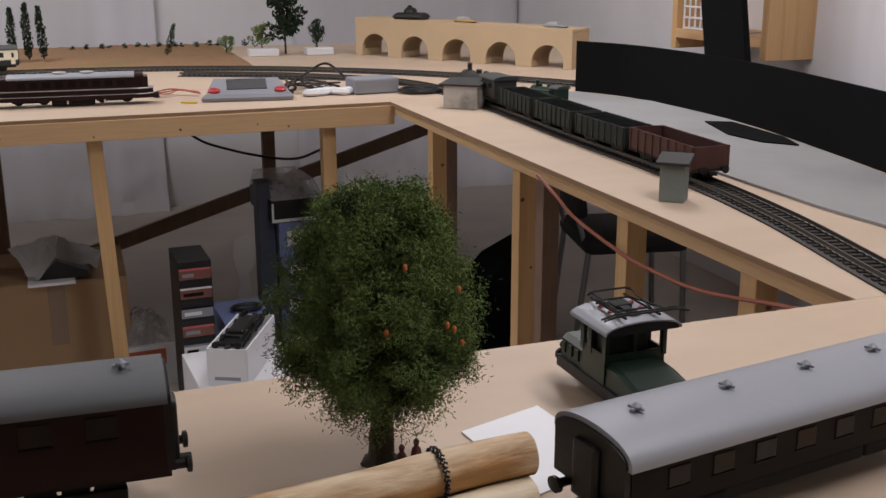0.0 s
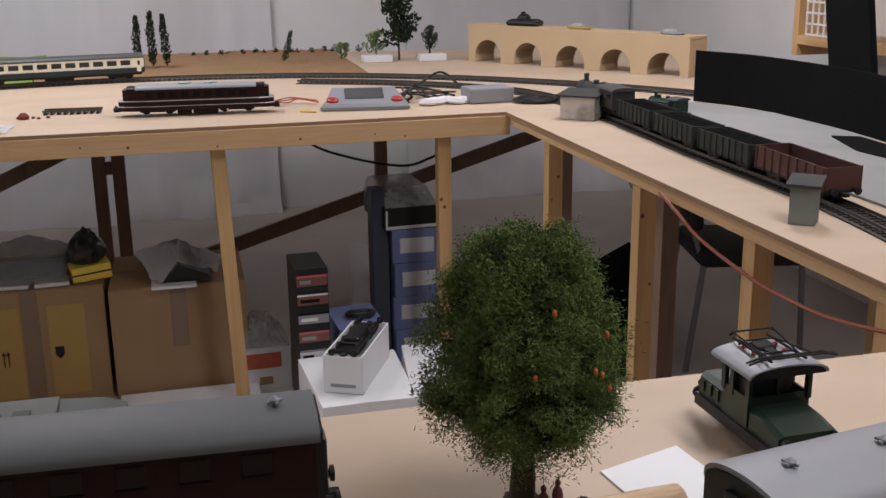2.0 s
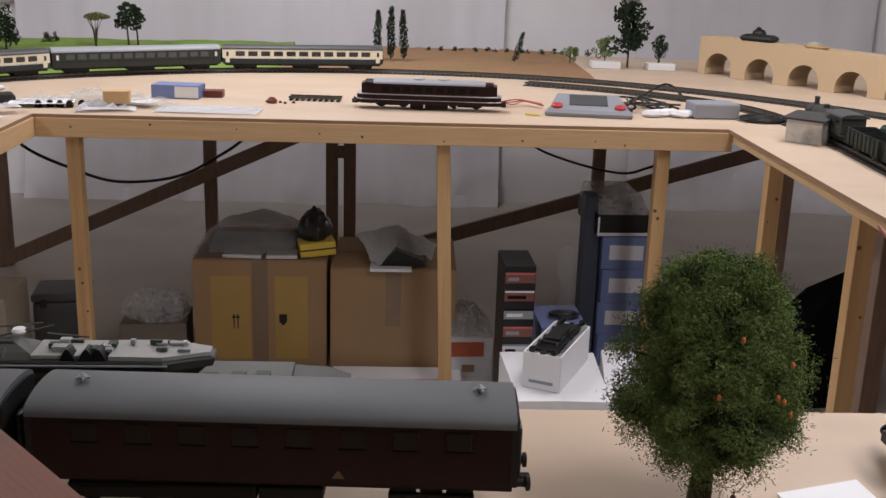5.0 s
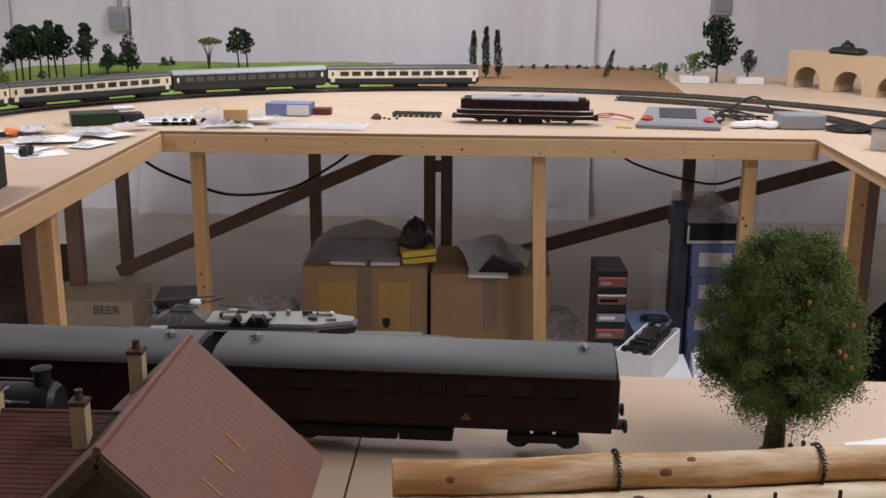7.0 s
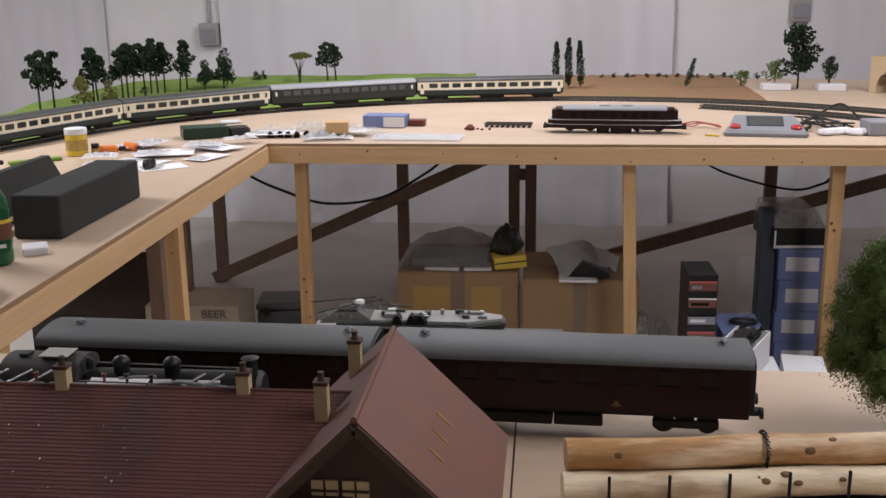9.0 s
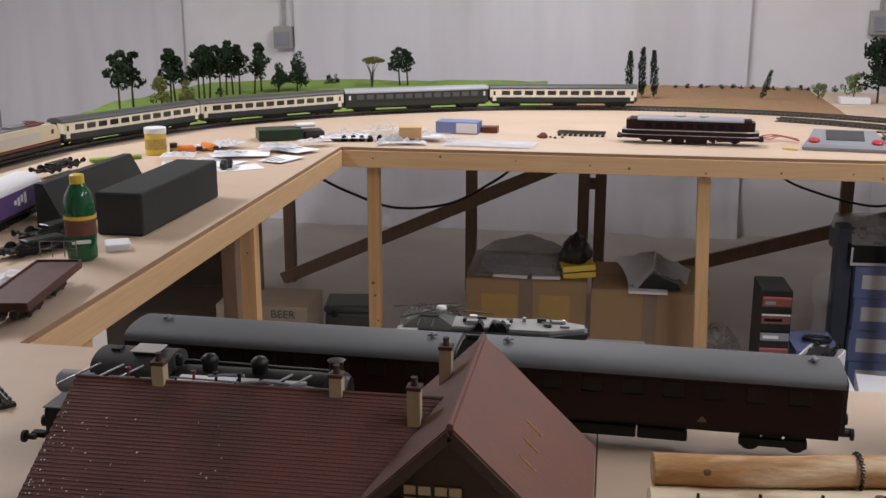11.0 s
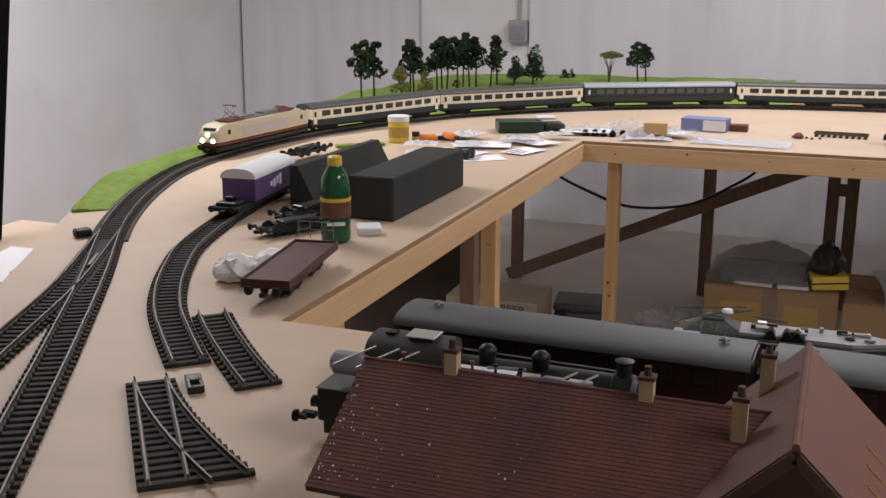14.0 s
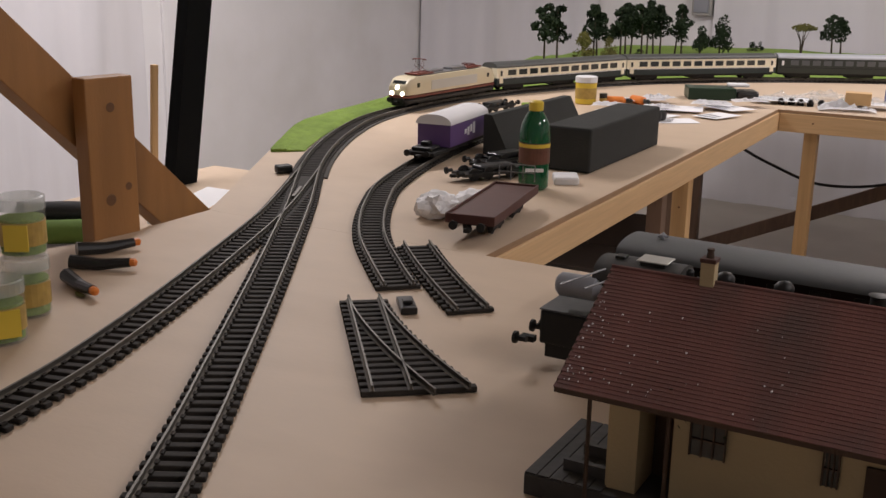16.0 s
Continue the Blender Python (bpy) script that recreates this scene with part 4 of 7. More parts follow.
        part("glazing_bar", box(box(bmn(), wx - 0.001, wx + 0.001, gn + 0.0175, gn + 0.019, wz - 0.01, wz + 0.01), wx - 0.013, wx + 0.013, gn + 0.0175, gn + 0.019, wz - 0.001, wz + 0.001), TIMBER, wf)
    for wx, hw2 in ((-0.412, 0.016), (-0.305, 0.0065)):
        wf = part("window", box(bmn(), wx - hw2, wx + hw2, 1.147, 1.15, 0.075, 0.125, 0.0004), WINDOW, st)
        bm = bmn()
        for k in range(4):
            box(bm, wx - hw2 - 0.0008 + k * hw2 * 0.667, wx - hw2 + 0.0008 + k * hw2 * 0.667, 1.145, 1.147, 0.075, 0.125)
        for zz in (0.091, 0.108):
            box(bm, wx - hw2, wx + hw2, 1.1452, 1.1468, zz - 0.0008, zz + 0.0008)
        part("glazing_bar", bm, TIMBER, wf)
    part("door", box(bmn(), -0.277, -0.24, 1.147, 1.15, 0.02, 0.10, 0.0005), TIMBER, st)
    for px in (-0.515, -0.44):
        part("porch_post", tube(bmn(), [(px, 1.115, 0.02), (px, 1.115, 0.145)], 0.0022, 8), TIMBER, st)
    for ya, xa, xb in ((1.158, -0.555, -0.5), (1.2, -0.55, -0.512)):
        part("porch_rail", box(bmn(), xa, xb, ya, ya + 0.006, 0.0234, 0.035), PLATF, st)
    for cx, cy, cz, top in ((-0.446, 1.232, 0.195, 0.231), (-0.25, 1.232, 0.195, 0.229), (-0.162, 1.205, 0.17, 0.231), (-0.146, 1.31, 0.17, 0.238)):
        ch = part("chimney", box(bmn(), cx - 0.0068, cx + 0.0068, cy - 0.0068, cy + 0.0068, cz, top - 0.004, 0.0005), STUCCO, st)
        part("chimney_cap", box(bmn(), cx - 0.0078, cx + 0.0078, cy - 0.0078, cy + 0.0078, top - 0.0039, top, 0.0005), CAPRED, ch, "dark red chimney cap")
        part("chimney_pot", lathe(bmn(), [(0.004, 0), (0.003, 0.006), (0.0036, 0.0065), (0.0036, 0.0085), (0.002, 0.0085)], (cx, cy, top), 12), TIMBER, ch)
    rnd = random.Random(15)
    for hx in (-0.43, -0.325, -0.245):
        bm = bmn()
        for _ in range(70):
            qx, qz, a = hx + rnd.gauss(0, 0.014), 0.128 - abs(rnd.gauss(0, 0.008)), rnd.uniform(0, 6.28)
            qy = 1.132 + rnd.uniform(-0.006, 0.008)
            vs = [bm.verts.new((qx + 0.0022 * math.cos(a + b), qy + 0.0018 * math.sin(a + b), qz + 0.0012 * b)) for b in (0, 2.1, 4.2)]
            bm.faces.new(vs)
        part("creeper", bm, LEAFD, st, "dark creeper under the eaves")
    rnd = random.Random(12)
    bm = bmn()
    sl = (rz - ez) / (ry - ye)
    for i in range(75):
        fx = x0 + 0.006 + 0.2 * rnd.random() ** 2.6
        fy = ye + 0.006 + 0.10 * rnd.random() ** 1.7
        s = rnd.uniform(0.0002, 0.0011)
        zz = ez + (fy - ye) * sl + 0.0022
        vs = [bm.verts.new((fx + s * a, fy + s * b, zz + s * b * sl + h)) for a, b, h in ((-1, -0.7, 0), (0.8, -1, 0), (1, 0.7, 0), (-0.6, 1, 0), (0, 0, 0.0006))]
        for a, b in ((0, 1), (1, 2), (2, 3), (3, 0)):
            bm.faces.new((vs[a], vs[b], vs[4]))
    tagged(part("plaster_specks", bm, WHITEC, st, "white plaster specks"), kind="stuff")
    st.matrix_world = m
    return st


station(pose(0.019, 0, H) @ Matrix.Diagonal((1, 1, 1.052, 1)))


# ---------------------------------------------------------------- trees
def blob_leaves(bm, rnd, c, rad, n, size, squash=1.0):
    """Many small bent leaf clumps scattered in a lumpy shell round c."""
    for _ in range(n):
        d = Vector((rnd.gauss(0, 1), rnd.gauss(0, 1), rnd.gauss(0, 1)))
        d.normalize()
        r = rad * (0.45 + 0.55 * rnd.random() ** 0.5)
        p = Vector(c) + Vector((d.x * r, d.y * r, d.z * r * squash))
        s = size * rnd.uniform(0.5, 1.3)
        q = Euler((rnd.uniform(0, 6.3), rnd.uniform(0, 6.3), rnd.uniform(0, 6.3))).to_matrix()
        pts = [Vector((-s, -s * 0.5, 0)), Vector((s * 0.2, -s * 0.6, s * 0.5)), Vector((s, 0.2 * s, 0)), Vector((0, s * 0.7, s * 0.35)), Vector((0, 0, -s * 0.5))]
        vs = [bm.verts.new(p + q @ a) for a in pts]
        for f in ((0, 1, 4), (1, 2, 4), (2, 3, 4), (3, 0, 4), (0, 1, 2), (0, 2, 3)):
            bm.faces.new([vs[i] for i in f])
    return bm


def pine_tree(x, y, z, h, seed, leaf=LEAFD, kind="pine"):
    rnd = random.Random(seed)
    t = thing("model_tree", pose(x, y, z), label={"pine": "tall thin model tree with dark green clumps on a bare trunk", "bush": "low dark green model bush", "umbrella": "olive model tree with a flat spreading crown",
                                                  "poplar": "slim dark green model poplar", "round": "broad dark green model tree"}[kind], category="tree", group="model trees on the layout")
    bm = bmn()
    lean = rnd.uniform(-0.03, 0.03) * h * 3
    if kind == "pine":
        tube(bm, [(0, 0, 0), (lean * 0.4, 0, h * 0.5), (lean, 0, h * 0.95)], 0.006, 7, 0.002)
        part("trunk", bm, BARK, t)
        bm = bmn()
        for i in range(7):
            k = 0.52 + 0.46 * i / 6
            a = rnd.uniform(0, 6.28)
            rr = h * 0.17 * (1.15 - 0.6 * (k - 0.52) / 0.46)
            blob_leaves(bm, rnd, (lean * k + math.cos(a) * rr * 0.7, math.sin(a) * rr * 0.7, h * k), rr * 0.86, 80, h * 0.032, 0.62)
        part("crown", bm, leaf, t)
    elif kind == "umbrella":
        for a in range(5):
            q = a * 1.26
            tube(bm, [(0, 0, 0), (math.cos(q) * 0.01, math.sin(q) * 0.01, h * 0.5), (math.cos(q) * h * 0.22, math.sin(q) * h * 0.22, h * 0.85)], 0.004, 6, 0.0015)
        part("trunk", bm, BARK, t)
        bm = bmn()
        for i in range(10):
            a = rnd.uniform(0, 6.28)
            r = h * 0.36 * math.sqrt(rnd.random())
            blob_leaves(bm, rnd, (math.cos(a) * r, math.sin(a) * r, h * 0.9 - r * 0.25), h * 0.15, 44, h * 0.034, 0.4)
        part("crown", bm, leaf, t)
    elif kind == "poplar":
        tube(bm, [(0, 0, 0), (0, 0, h * 0.9)], 0.004, 6, 0.001)
        part("trunk", bm, BARK, t)
        bm = bmn()
        for i in range(12):
            k = 0.12 + 0.86 * i / 11
            blob_leaves(bm, rnd, (rnd.uniform(-0.004, 0.004) + lean * k * 0.5, 0, h * k), h * 0.07 * math.sin(math.pi * (0.12 + 0.8 * k)) + 0.006, 55, h * 0.024, 1.3)
        part("crown", bm, leaf, t)
    else:
        tube(bm, [(0, 0, 0), (0, 0, h * 0.6)], 0.006 if kind == "round" else 0.003, 7, 0.003)
        part("trunk", bm, BARK, t)
        bm = bmn()
        for i in range(16):
            k = (0.25 if kind == "round" else 0.15) + 0.75 * rnd.random()
            a = rnd.uniform(0, 6.28)
            rr = h * (0.26 if kind == "round" else 0.5) * math.sin(math.pi * (0.2 + 0.72 * k)) * rnd.random() ** 0.5
            blob_leaves(bm, rnd, (math.cos(a) * rr, math.sin(a) * rr, h * k), h * 0.15, 60, h * 0.035)
        part("crown", bm, leaf, t)
    return t


HILL = H + 0.012
rnd = random.Random(404)
for i, (k, th) in enumerate(((0.0, 0.29), (0.11, 0.28), (0.3, 0.285), (0.36, 0.27), (0.46, 0.27), (0.54, 0.285), (0.6, 0.27), (0.66, 0.28), (0.74, 0.25), (0.8, 0.29), (0.86, 0.27), (1.0, 0.27), (0.95, 0.2))):
    tx, ty = -2.22 + 0.32 * k + rnd.uniform(-0.03, 0.03), 4.96 + 1.04 * k + rnd.uniform(-0.05, 0.05)
    pine_tree(tx, ty, HILL, th, 40 + i)
for i, (tx, ty, th, kd, lf) in enumerate(((-1.80, 6.0, 0.16, "round", LEAFD), (-1.71, 6.06, 0.2, "round", LEAFD), (-2.1, 5.1, 0.16, "round", LEAFY), (-2.03, 5.25, 0.13, "round", LEAFY), (-1.60, 6.4, 0.08, "bush", LEAFD), (-1.33, 6.28, 0.2, "umbrella", LEAFY), (-1.19, 6.40, 0.23, "pine", LEAFD), (-1.15, 6.44, 0.22, "pine", LEAFD),
                                          (-2.05, 5.75, 0.05, "bush", LEAFD), (-1.9, 5.2, 0.04, "bush", LEAFD))):
    pine_tree(tx, ty, HILL, th, 60 + i, lf, kd)
for i, (tx, ty, th) in enumerate(((0.132, 6.12, 0.235), (0.196, 6.12, 0.255), (0.262, 6.12, 0.24))):
    pine_tree(tx, ty, H + 0.02, th, 80 + i, LEAFD, "poplar")
tilted = pine_tree(0.82, 6.45, H + 0.03, 0.15, 90, LEAFD, "poplar")
tilted.matrix_world = pose(0.83, 6.15, H + 0.02, 0, 18, 0)
for i, (tx, ty, tz, th, kd, lf) in enumerate(((1.12, 6.15, 0.02, 0.09, "bush", LEAF), (1.30, 6.15, 0.036, 0.12, "bush", LEAF), (1.42, 6.15, 0.004, 0.33, "round", LEAFD), (1.575, 6.12, 0.036, 0.13, "round", LEAFD))):
    pine_tree(tx, ty, H + tz, th, 95 + i, lf, kd)
for bx, by, bw in ((1.30, 6.13, 0.075), (1.58, 6.1, 0.07)):
    solo("foam_block", box(bmn(), bx - bw, bx + bw, by - 0.04, by + 0.04, H + 0.001, H + 0.036, 0.003), WHITEC, "white foam block holding a model tree", "block", group="foam blocks")
for i in range(15):
    pine_tree(0.40 + i * 0.062 + 0.012 * (i % 3), 6.62 + 0.02 * (i % 2), H + 0.011, 0.03 + 0.004 * (i % 3), 120 + i, LEAFD, "bush")


def strand(bm, rnd, c, rad):
    """A thin curled shred of foliage, two short bent ribbons long."""
    p = Vector(c) + Vector((rnd.gauss(0, 1), rnd.gauss(0, 1), rnd.gauss(0, 0.8))) * rad * 0.75
    d = Vector((rnd.gauss(0, 1), rnd.gauss(0, 1), rnd.gauss(-0.2, 0.8))).normalized()
    e = (d + Vector((rnd.gauss(0, 0.6), rnd.gauss(0, 0.6), rnd.gauss(0, 0.6)))).normalized()
    w = Vector((rnd.gauss(0, 1), rnd.gauss(0, 1), rnd.gauss(0, 1))).cross(d).normalized() * 0.00036
    ln = rnd.uniform(0.0016, 0.0042)
    a, b, f = p, p + d * ln, p + d * ln + e * ln
    vs = [bm.verts.new(q) for q in (a - w, a + w, b + w * 1.3, b - w * 1.3, f)]
    bm.faces.new(vs[:4])
    bm.faces.new((vs[3], vs[2], vs[4]))


def big_tree(m):
    t = thing("large_model_tree", label="large dense green model tree with orange fruits", category="tree")
    rnd = random.Random(5)
    bm = bmn()
    tube(bm, [(0, 0, 0), (0.002, 0, 0.05), (-0.002, 0, 0.13), (0.0, 0, 0.24)], 0.0145, 10, 0.006)
    for k in range(6):
        a = k * 1.05
        tube(bm, [(0, 0, 0.004), (0.022 * math.cos(a), 0.022 * math.sin(a), 0.0)], 0.007, 6, 0.003)
    part("trunk", bm, BARK, t, smooth=True)

    def radius(z):
        k = min(1.0, max(0.0, (z - 0.038) / 0.257))
        pts = ((0.0, 0.36), (0.08, 0.66), (0.2, 0.97), (0.34, 1.12), (0.54, 1.1), (0.72, 0.92), (0.86, 0.72), (0.95, 0.52), (1.0, 0.2))
        for (a, ra), (b, rb) in zip(pts, pts[1:]):
            if k <= b:
                return 0.098 * (ra + (rb - ra) * (k - a) / (b - a))
        return 0.0

    bm = bmn()
    tips = []
    for i in range(330):
        z = 0.044 + 0.246 * rnd.random()
        a = rnd.uniform(0, 6.283)
        r = radius(z) * (0.25 + 0.66 * rnd.random() ** 0.5)
        zz = z if z > 0.11 else z + 0.01
        p = Vector((r * math.cos(a), r * math.sin(a), zz))
        tips.append(p)
        z0 = max(0.06, zz - 0.05)
        if i < 130:
            mid = Vector((p.x * 0.5, p.y * 0.5, (z0 + zz) / 2 + 0.012))
            tube(bm, [(0, 0, z0), mid, p], 0.0022, 5, 0.0007)
    part("branch", bm, BARK, t)
    # second layer: fewer, darker leaves drawn in to 0.8 of the radius
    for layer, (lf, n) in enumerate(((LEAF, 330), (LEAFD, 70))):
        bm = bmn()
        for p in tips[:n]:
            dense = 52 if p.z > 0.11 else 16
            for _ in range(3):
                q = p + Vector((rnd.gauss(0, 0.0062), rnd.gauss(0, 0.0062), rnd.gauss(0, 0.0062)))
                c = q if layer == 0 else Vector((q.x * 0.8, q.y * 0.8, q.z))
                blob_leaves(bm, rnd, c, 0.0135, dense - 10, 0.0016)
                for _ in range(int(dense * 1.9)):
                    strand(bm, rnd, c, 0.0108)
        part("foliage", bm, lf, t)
    for fx, fz in ((0.062, 0.205), (0.042, 0.178), (0.05, 0.172), (0.06, 0.156), (-0.02, 0.18), (0.005, 0.235)):
        rr = math.sqrt(max(0.0, radius(fz) ** 2 - fx ** 2))
        part("fruit", lathe(bmn(), [(0.001, -0.0035), (0.0024, -0.0015), (0.0024, 0.0015), (0.001, 0.0035)], (fx, -rr * 0.9, fz), 8), FRUIT, t)
    part("root_plate", lathe(bmn(), [(0.021, 0.0), (0.019, 0.004), (0.014, 0.008), (0.005, 0.010)], (0, 0, 0.0005), 20), BARK, t)
    t.matrix_world = m
    return t


big_tree(pose(0.571, 1.640, H) @ Matrix.Diagonal((0.97, 0.97, 0.965, 1)))
for fx, fy in ((0.603, 1.622), (0.585, 1.614)):
    bm = lathe(bmn(), [(0.005, 0), (0.006, 0.004), (0.0045, 0.011), (0.002, 0.014), (0.0028, 0.016), (0.0032, 0.019), (0.001, 0.022)], (0, 0, 0), 10)
    solo("figurine", bm, FIGURE, "tiny plain seated figurine at the tree foot", "figurine", pose(fx, fy, H + 0.0075), smooth=True)


# ---------------------------------------------------------------- log wagon
def log_wagon(m, L=0.47):
    c = thing("log_wagon", label="flat model wagon loaded with peeled logs held by chains", category="wagon")
    part("deck", box(bmn(), -L / 2, L / 2, -0.038, 0.038, 0.024, 0.031, 0.001), UNDER, c)
    bogie(c, -L / 2 + 0.08, 0.055)
    bogie(c, L / 2 - 0.08, 0.055)
    for i in range(7):
        for s in (-1, 1):
            x = -L / 2 + 0.03 + i * (L - 0.06) / 6
            part("stake", box(bmn(), x - 0.0015, x + 0.0015, s * 0.039 - 0.0015, s * 0.039 + 0.0015, 0.024, 0.07), UNDER, c)
    for k, (y, z, r, mt, dx) in enumerate(((-0.0185, 0.0485, 0.0175, LOGP, 0.0), (0.0185, 0.0485, 0.0172, LOGP, 0.012), (0.0, 0.080, 0.0185, LOGW, 0.006))):
        rnd = random.Random(k)
        loops = []
        n, seg = 40, 22
        for i in range(n + 1):
            x = -L / 2 + dx + (L + 0.06) * i / n - 0.02
            wob = 0.0028 * math.sin(i * 0.35 + k)
            loops.append([(x, y + wob + (r * (1 + 0.07 * noise.noise(Vector((x * 18, math.cos(2 * math.pi * j / seg) * 1.5, math.sin(2 * math.pi * j / seg) * 1.5 + k * 7))))) * math.cos(2 * math.pi * j / seg),
                           z + r * (1 + 0.07 * noise.noise(Vector((x * 18, math.cos(2 * math.pi * j / seg) * 1.5, math.sin(2 * math.pi * j / seg) * 1.5 + k * 7)))) * math.sin(2 * math.pi * j / seg)) for j in range(seg)])
        log = part("log", rings(bmn(), loops), mt, c, smooth=True)
        for q in range(6):
            kr, ka = rnd.uniform(0.002, 0.0045), rnd.uniform(15, 75)
            bm = bmn()
            bmesh.ops.create_icosphere(bm, subdivisions=2, radius=kr)
            bm.transform(pose(rnd.uniform(-L * 0.46, L * 0.5), y, z, ka) @ Matrix.Translation((0, 0, r * 0.985)) @ Matrix.Diagonal((1.7, 1, 0.35, 1)))
            part("knot", bm, KNOT, log, smooth=True)
    for x in (-0.02, 0.195):
        bm = bmn()
        for i in range(26):
            a = -0.6 + i * (math.pi + 1.2) / 25
            p = Vector((x + 0.001 * (i % 2), 0.0205 * math.cos(a), 0.080 + 0.0205 * math.sin(a)))
            tube(bm, [p + Vector((0.0022, 0, 0.001)), p + Vector((0, 0.0018, 0.002)), p + Vector((-0.0022, 0, -0.001)), p + Vector((0, -0.0018, -0.002))], 0.0011, 5)
        part("chain", bm, BLACKM, c)
    c.matrix_world = m
    return c


log_wagon(pose(0.362, 1.418, H, 0, 0, 7.2) @ Matrix.Diagonal((1.03, 1, 1.04, 1)))


# ---------------------------------------------------------------- small green electric engine
LOCOG = mat("dark_loco_green", (0.012, 0.026, 0.015), 0.4, var=0.2, scale=20, bump=0.05)


def small_electric(m):
    e = thing("electric_locomotive", label="small green model electric engine with centre cab and roof pantograph", category="locomotive")
    w = 0.042
    part("frame", box(bmn(), -0.105, 0.105, -w, w, 0.022, 0.038, 0.001), BLACKM, e)
    part("hood", prism(bmn(), [(-w + 0.004, 0.038), (w - 0.004, 0.038), (w - 0.005, 0.062), (w - 0.012, 0.068), (-w + 0.012, 0.068), (-w + 0.005, 0.062)], -0.10, -0.03), LOCOG, e)
    part("hood", rings(bmn(), [[(x, y, 0.038 + (z - 0.038) * k) for y, z in ((-w + 0.004, 0.038), (w - 0.004, 0.038), (w - 0.005, 0.062), (w - 0.012, 0.068), (-w + 0.012, 0.068), (-w + 0.005, 0.062))] for x, k in ((0.025, 1.0), (0.06, 0.9), (0.10, 0.62))]), LOCOG, e)
    for x0, x1 in ((-0.034, -0.031), (0.026, 0.029)):
        part("cab_end", box(bmn(), x0, x1, -0.039, 0.039, 0.038, 0.078), LOCOG, e)
        part("cornice", box(bmn(), x0, x1, -0.039, 0.039, 0.102, 0.113), LOCOG, e)
    for y in (-0.0395, 0.0365):
        part("cab_side", box(bmn(), -0.034, 0.029, y, y + 0.003, 0.038, 0.078), LOCOG, e)
        part("cornice", box(bmn(), -0.034, 0.029, y, y + 0.003, 0.102, 0.113), LOCOG, e)
    for x in (-0.033, -0.012, 0.0275):
        for y in (-0.038, 0.038):
            part("pillar", box(bmn(), x - 0.0045, x + 0.0045, y - 0.0025, y + 0.0025, 0.07, 0.11), LOCOG, e)
    for x in (-0.033, 0.0275):
        part("pillar", box(bmn(), x - 0.002, x + 0.002, -0.003, 0.003, 0.07, 0.11), LOCOG, e)
    # solid black block stands in for the shade inside the cab
    part("cab_dark_fill", box(bmn(), -0.028, 0.023, -0.034, 0.02, 0.039, 0.1, 0.002), BLACKM, e)
    part("roof", prism(bmn(), arc(0.05, 0.111, 0.1245, 20) + arc(0.0485, 0.1095, 0.1225, 20)[::-1], -0.05, 0.05), ROOFL, e, smooth=True)
    # black underside just below the roof shell
    part("roof_underside", prism(bmn(), arc(0.048, 0.1085, 0.1215, 16), -0.047, 0.047), BLACKM, e)
    for x in (-0.025, 0.0, 0.022):
        for y in (-0.02, 0.02):
            part("insulator", lathe(bmn(), [(0.002, 0), (0.004, 0.002), (0.003, 0.004), (0.004, 0.006), (0.002, 0.008)], (x, y, 0.119), 10), REDK, e)
    pf = part("pantograph", box(bmn(), -0.034, 0.03, -0.006, 0.006, 0.1265, 0.1285, 0.0005), UNDER, e)
    for s in (-1, 1):
        part("base_rail", tube(bmn(), [(-0.05, s * 0.022, 0.129), (0.045, s * 0.022, 0.129)], 0.0016, 6), UNDER, pf)
        part("arm", tube(bmn(), [(-0.04, s * 0.02, 0.13), (0.055, s * 0.028, 0.137)], 0.0011, 6), UNDER, pf)
        part("arm", tube(bmn(), [(0.04, s * 0.02, 0.13), (-0.045, s * 0.026, 0.139)], 0.0011, 6), UNDER, pf)
    for x, z, k in ((0.055, 0.137, 0.055), (0.048, 0.137, 0.055), (-0.03, 0.131, 0.025), (0.02, 0.131, 0.025), (-0.045, 0.139, 0.03)):
        part("contact_strip", tube(bmn(), [(x, -k, z - 0.004), (x, -k * 0.7, z), (x, k * 0.7, z), (x, k, z - 0.004)], 0.0014, 6), UNDER, pf)
    part("roof_box", box(bmn(), -0.03, -0.005, -0.012, 0.012, 0.121, 0.13, 0.002), UNDER, e)
    for y in (-0.024, 0.024):
        part("sand_lid", lathe(bmn(), [(0.008, 0), (0.008, 0.002), (0.004, 0.003)], (0.075, y, 0.056), 14), GREENW, e)
        part("sand_lid", lathe(bmn(), [(0.007, 0), (0.007, 0.003), (0.004, 0.004)], (-0.06, y * 0.6, 0.068), 14), GREENW, e)
    for s in (-1, 1):
        for y in (-0.03, 0.03):
            part("lantern", lathe(bmn(), [(0.001, -0.004), (0.006, -0.004), (0.006, 0.004), (0.004, 0.005)], (s * 0.106, y, 0.048), 12, "x"), BLACKM, e)
        buffers(e, s * 0.105, 0.03, s, 0.028)
    bogie(e, 0.0, 0.085, 0.017)
    for x in (-0.09, -0.07, -0.05):
        part("louvre", box(bmn(), x - 0.004, x + 0.004, -w + 0.0025, -w + 0.0045, 0.045, 0.06), GREENW, e)
    e.matrix_world = m
    return e


small_electric(pose(0.876, 1.690, H, 0, 0, -89) @ Matrix.Diagonal((0.83, 0.97, 0.90, 1)))
solo("paper_sheet", prism(bmn(), [(0.672, 1.675), (0.778, 1.709), (0.797, 1.553), (0.691, 1.519)], H + 0.001, H + 0.0025, "z"), WHITEP, "blank white sheet of card lying on the table", "paper")


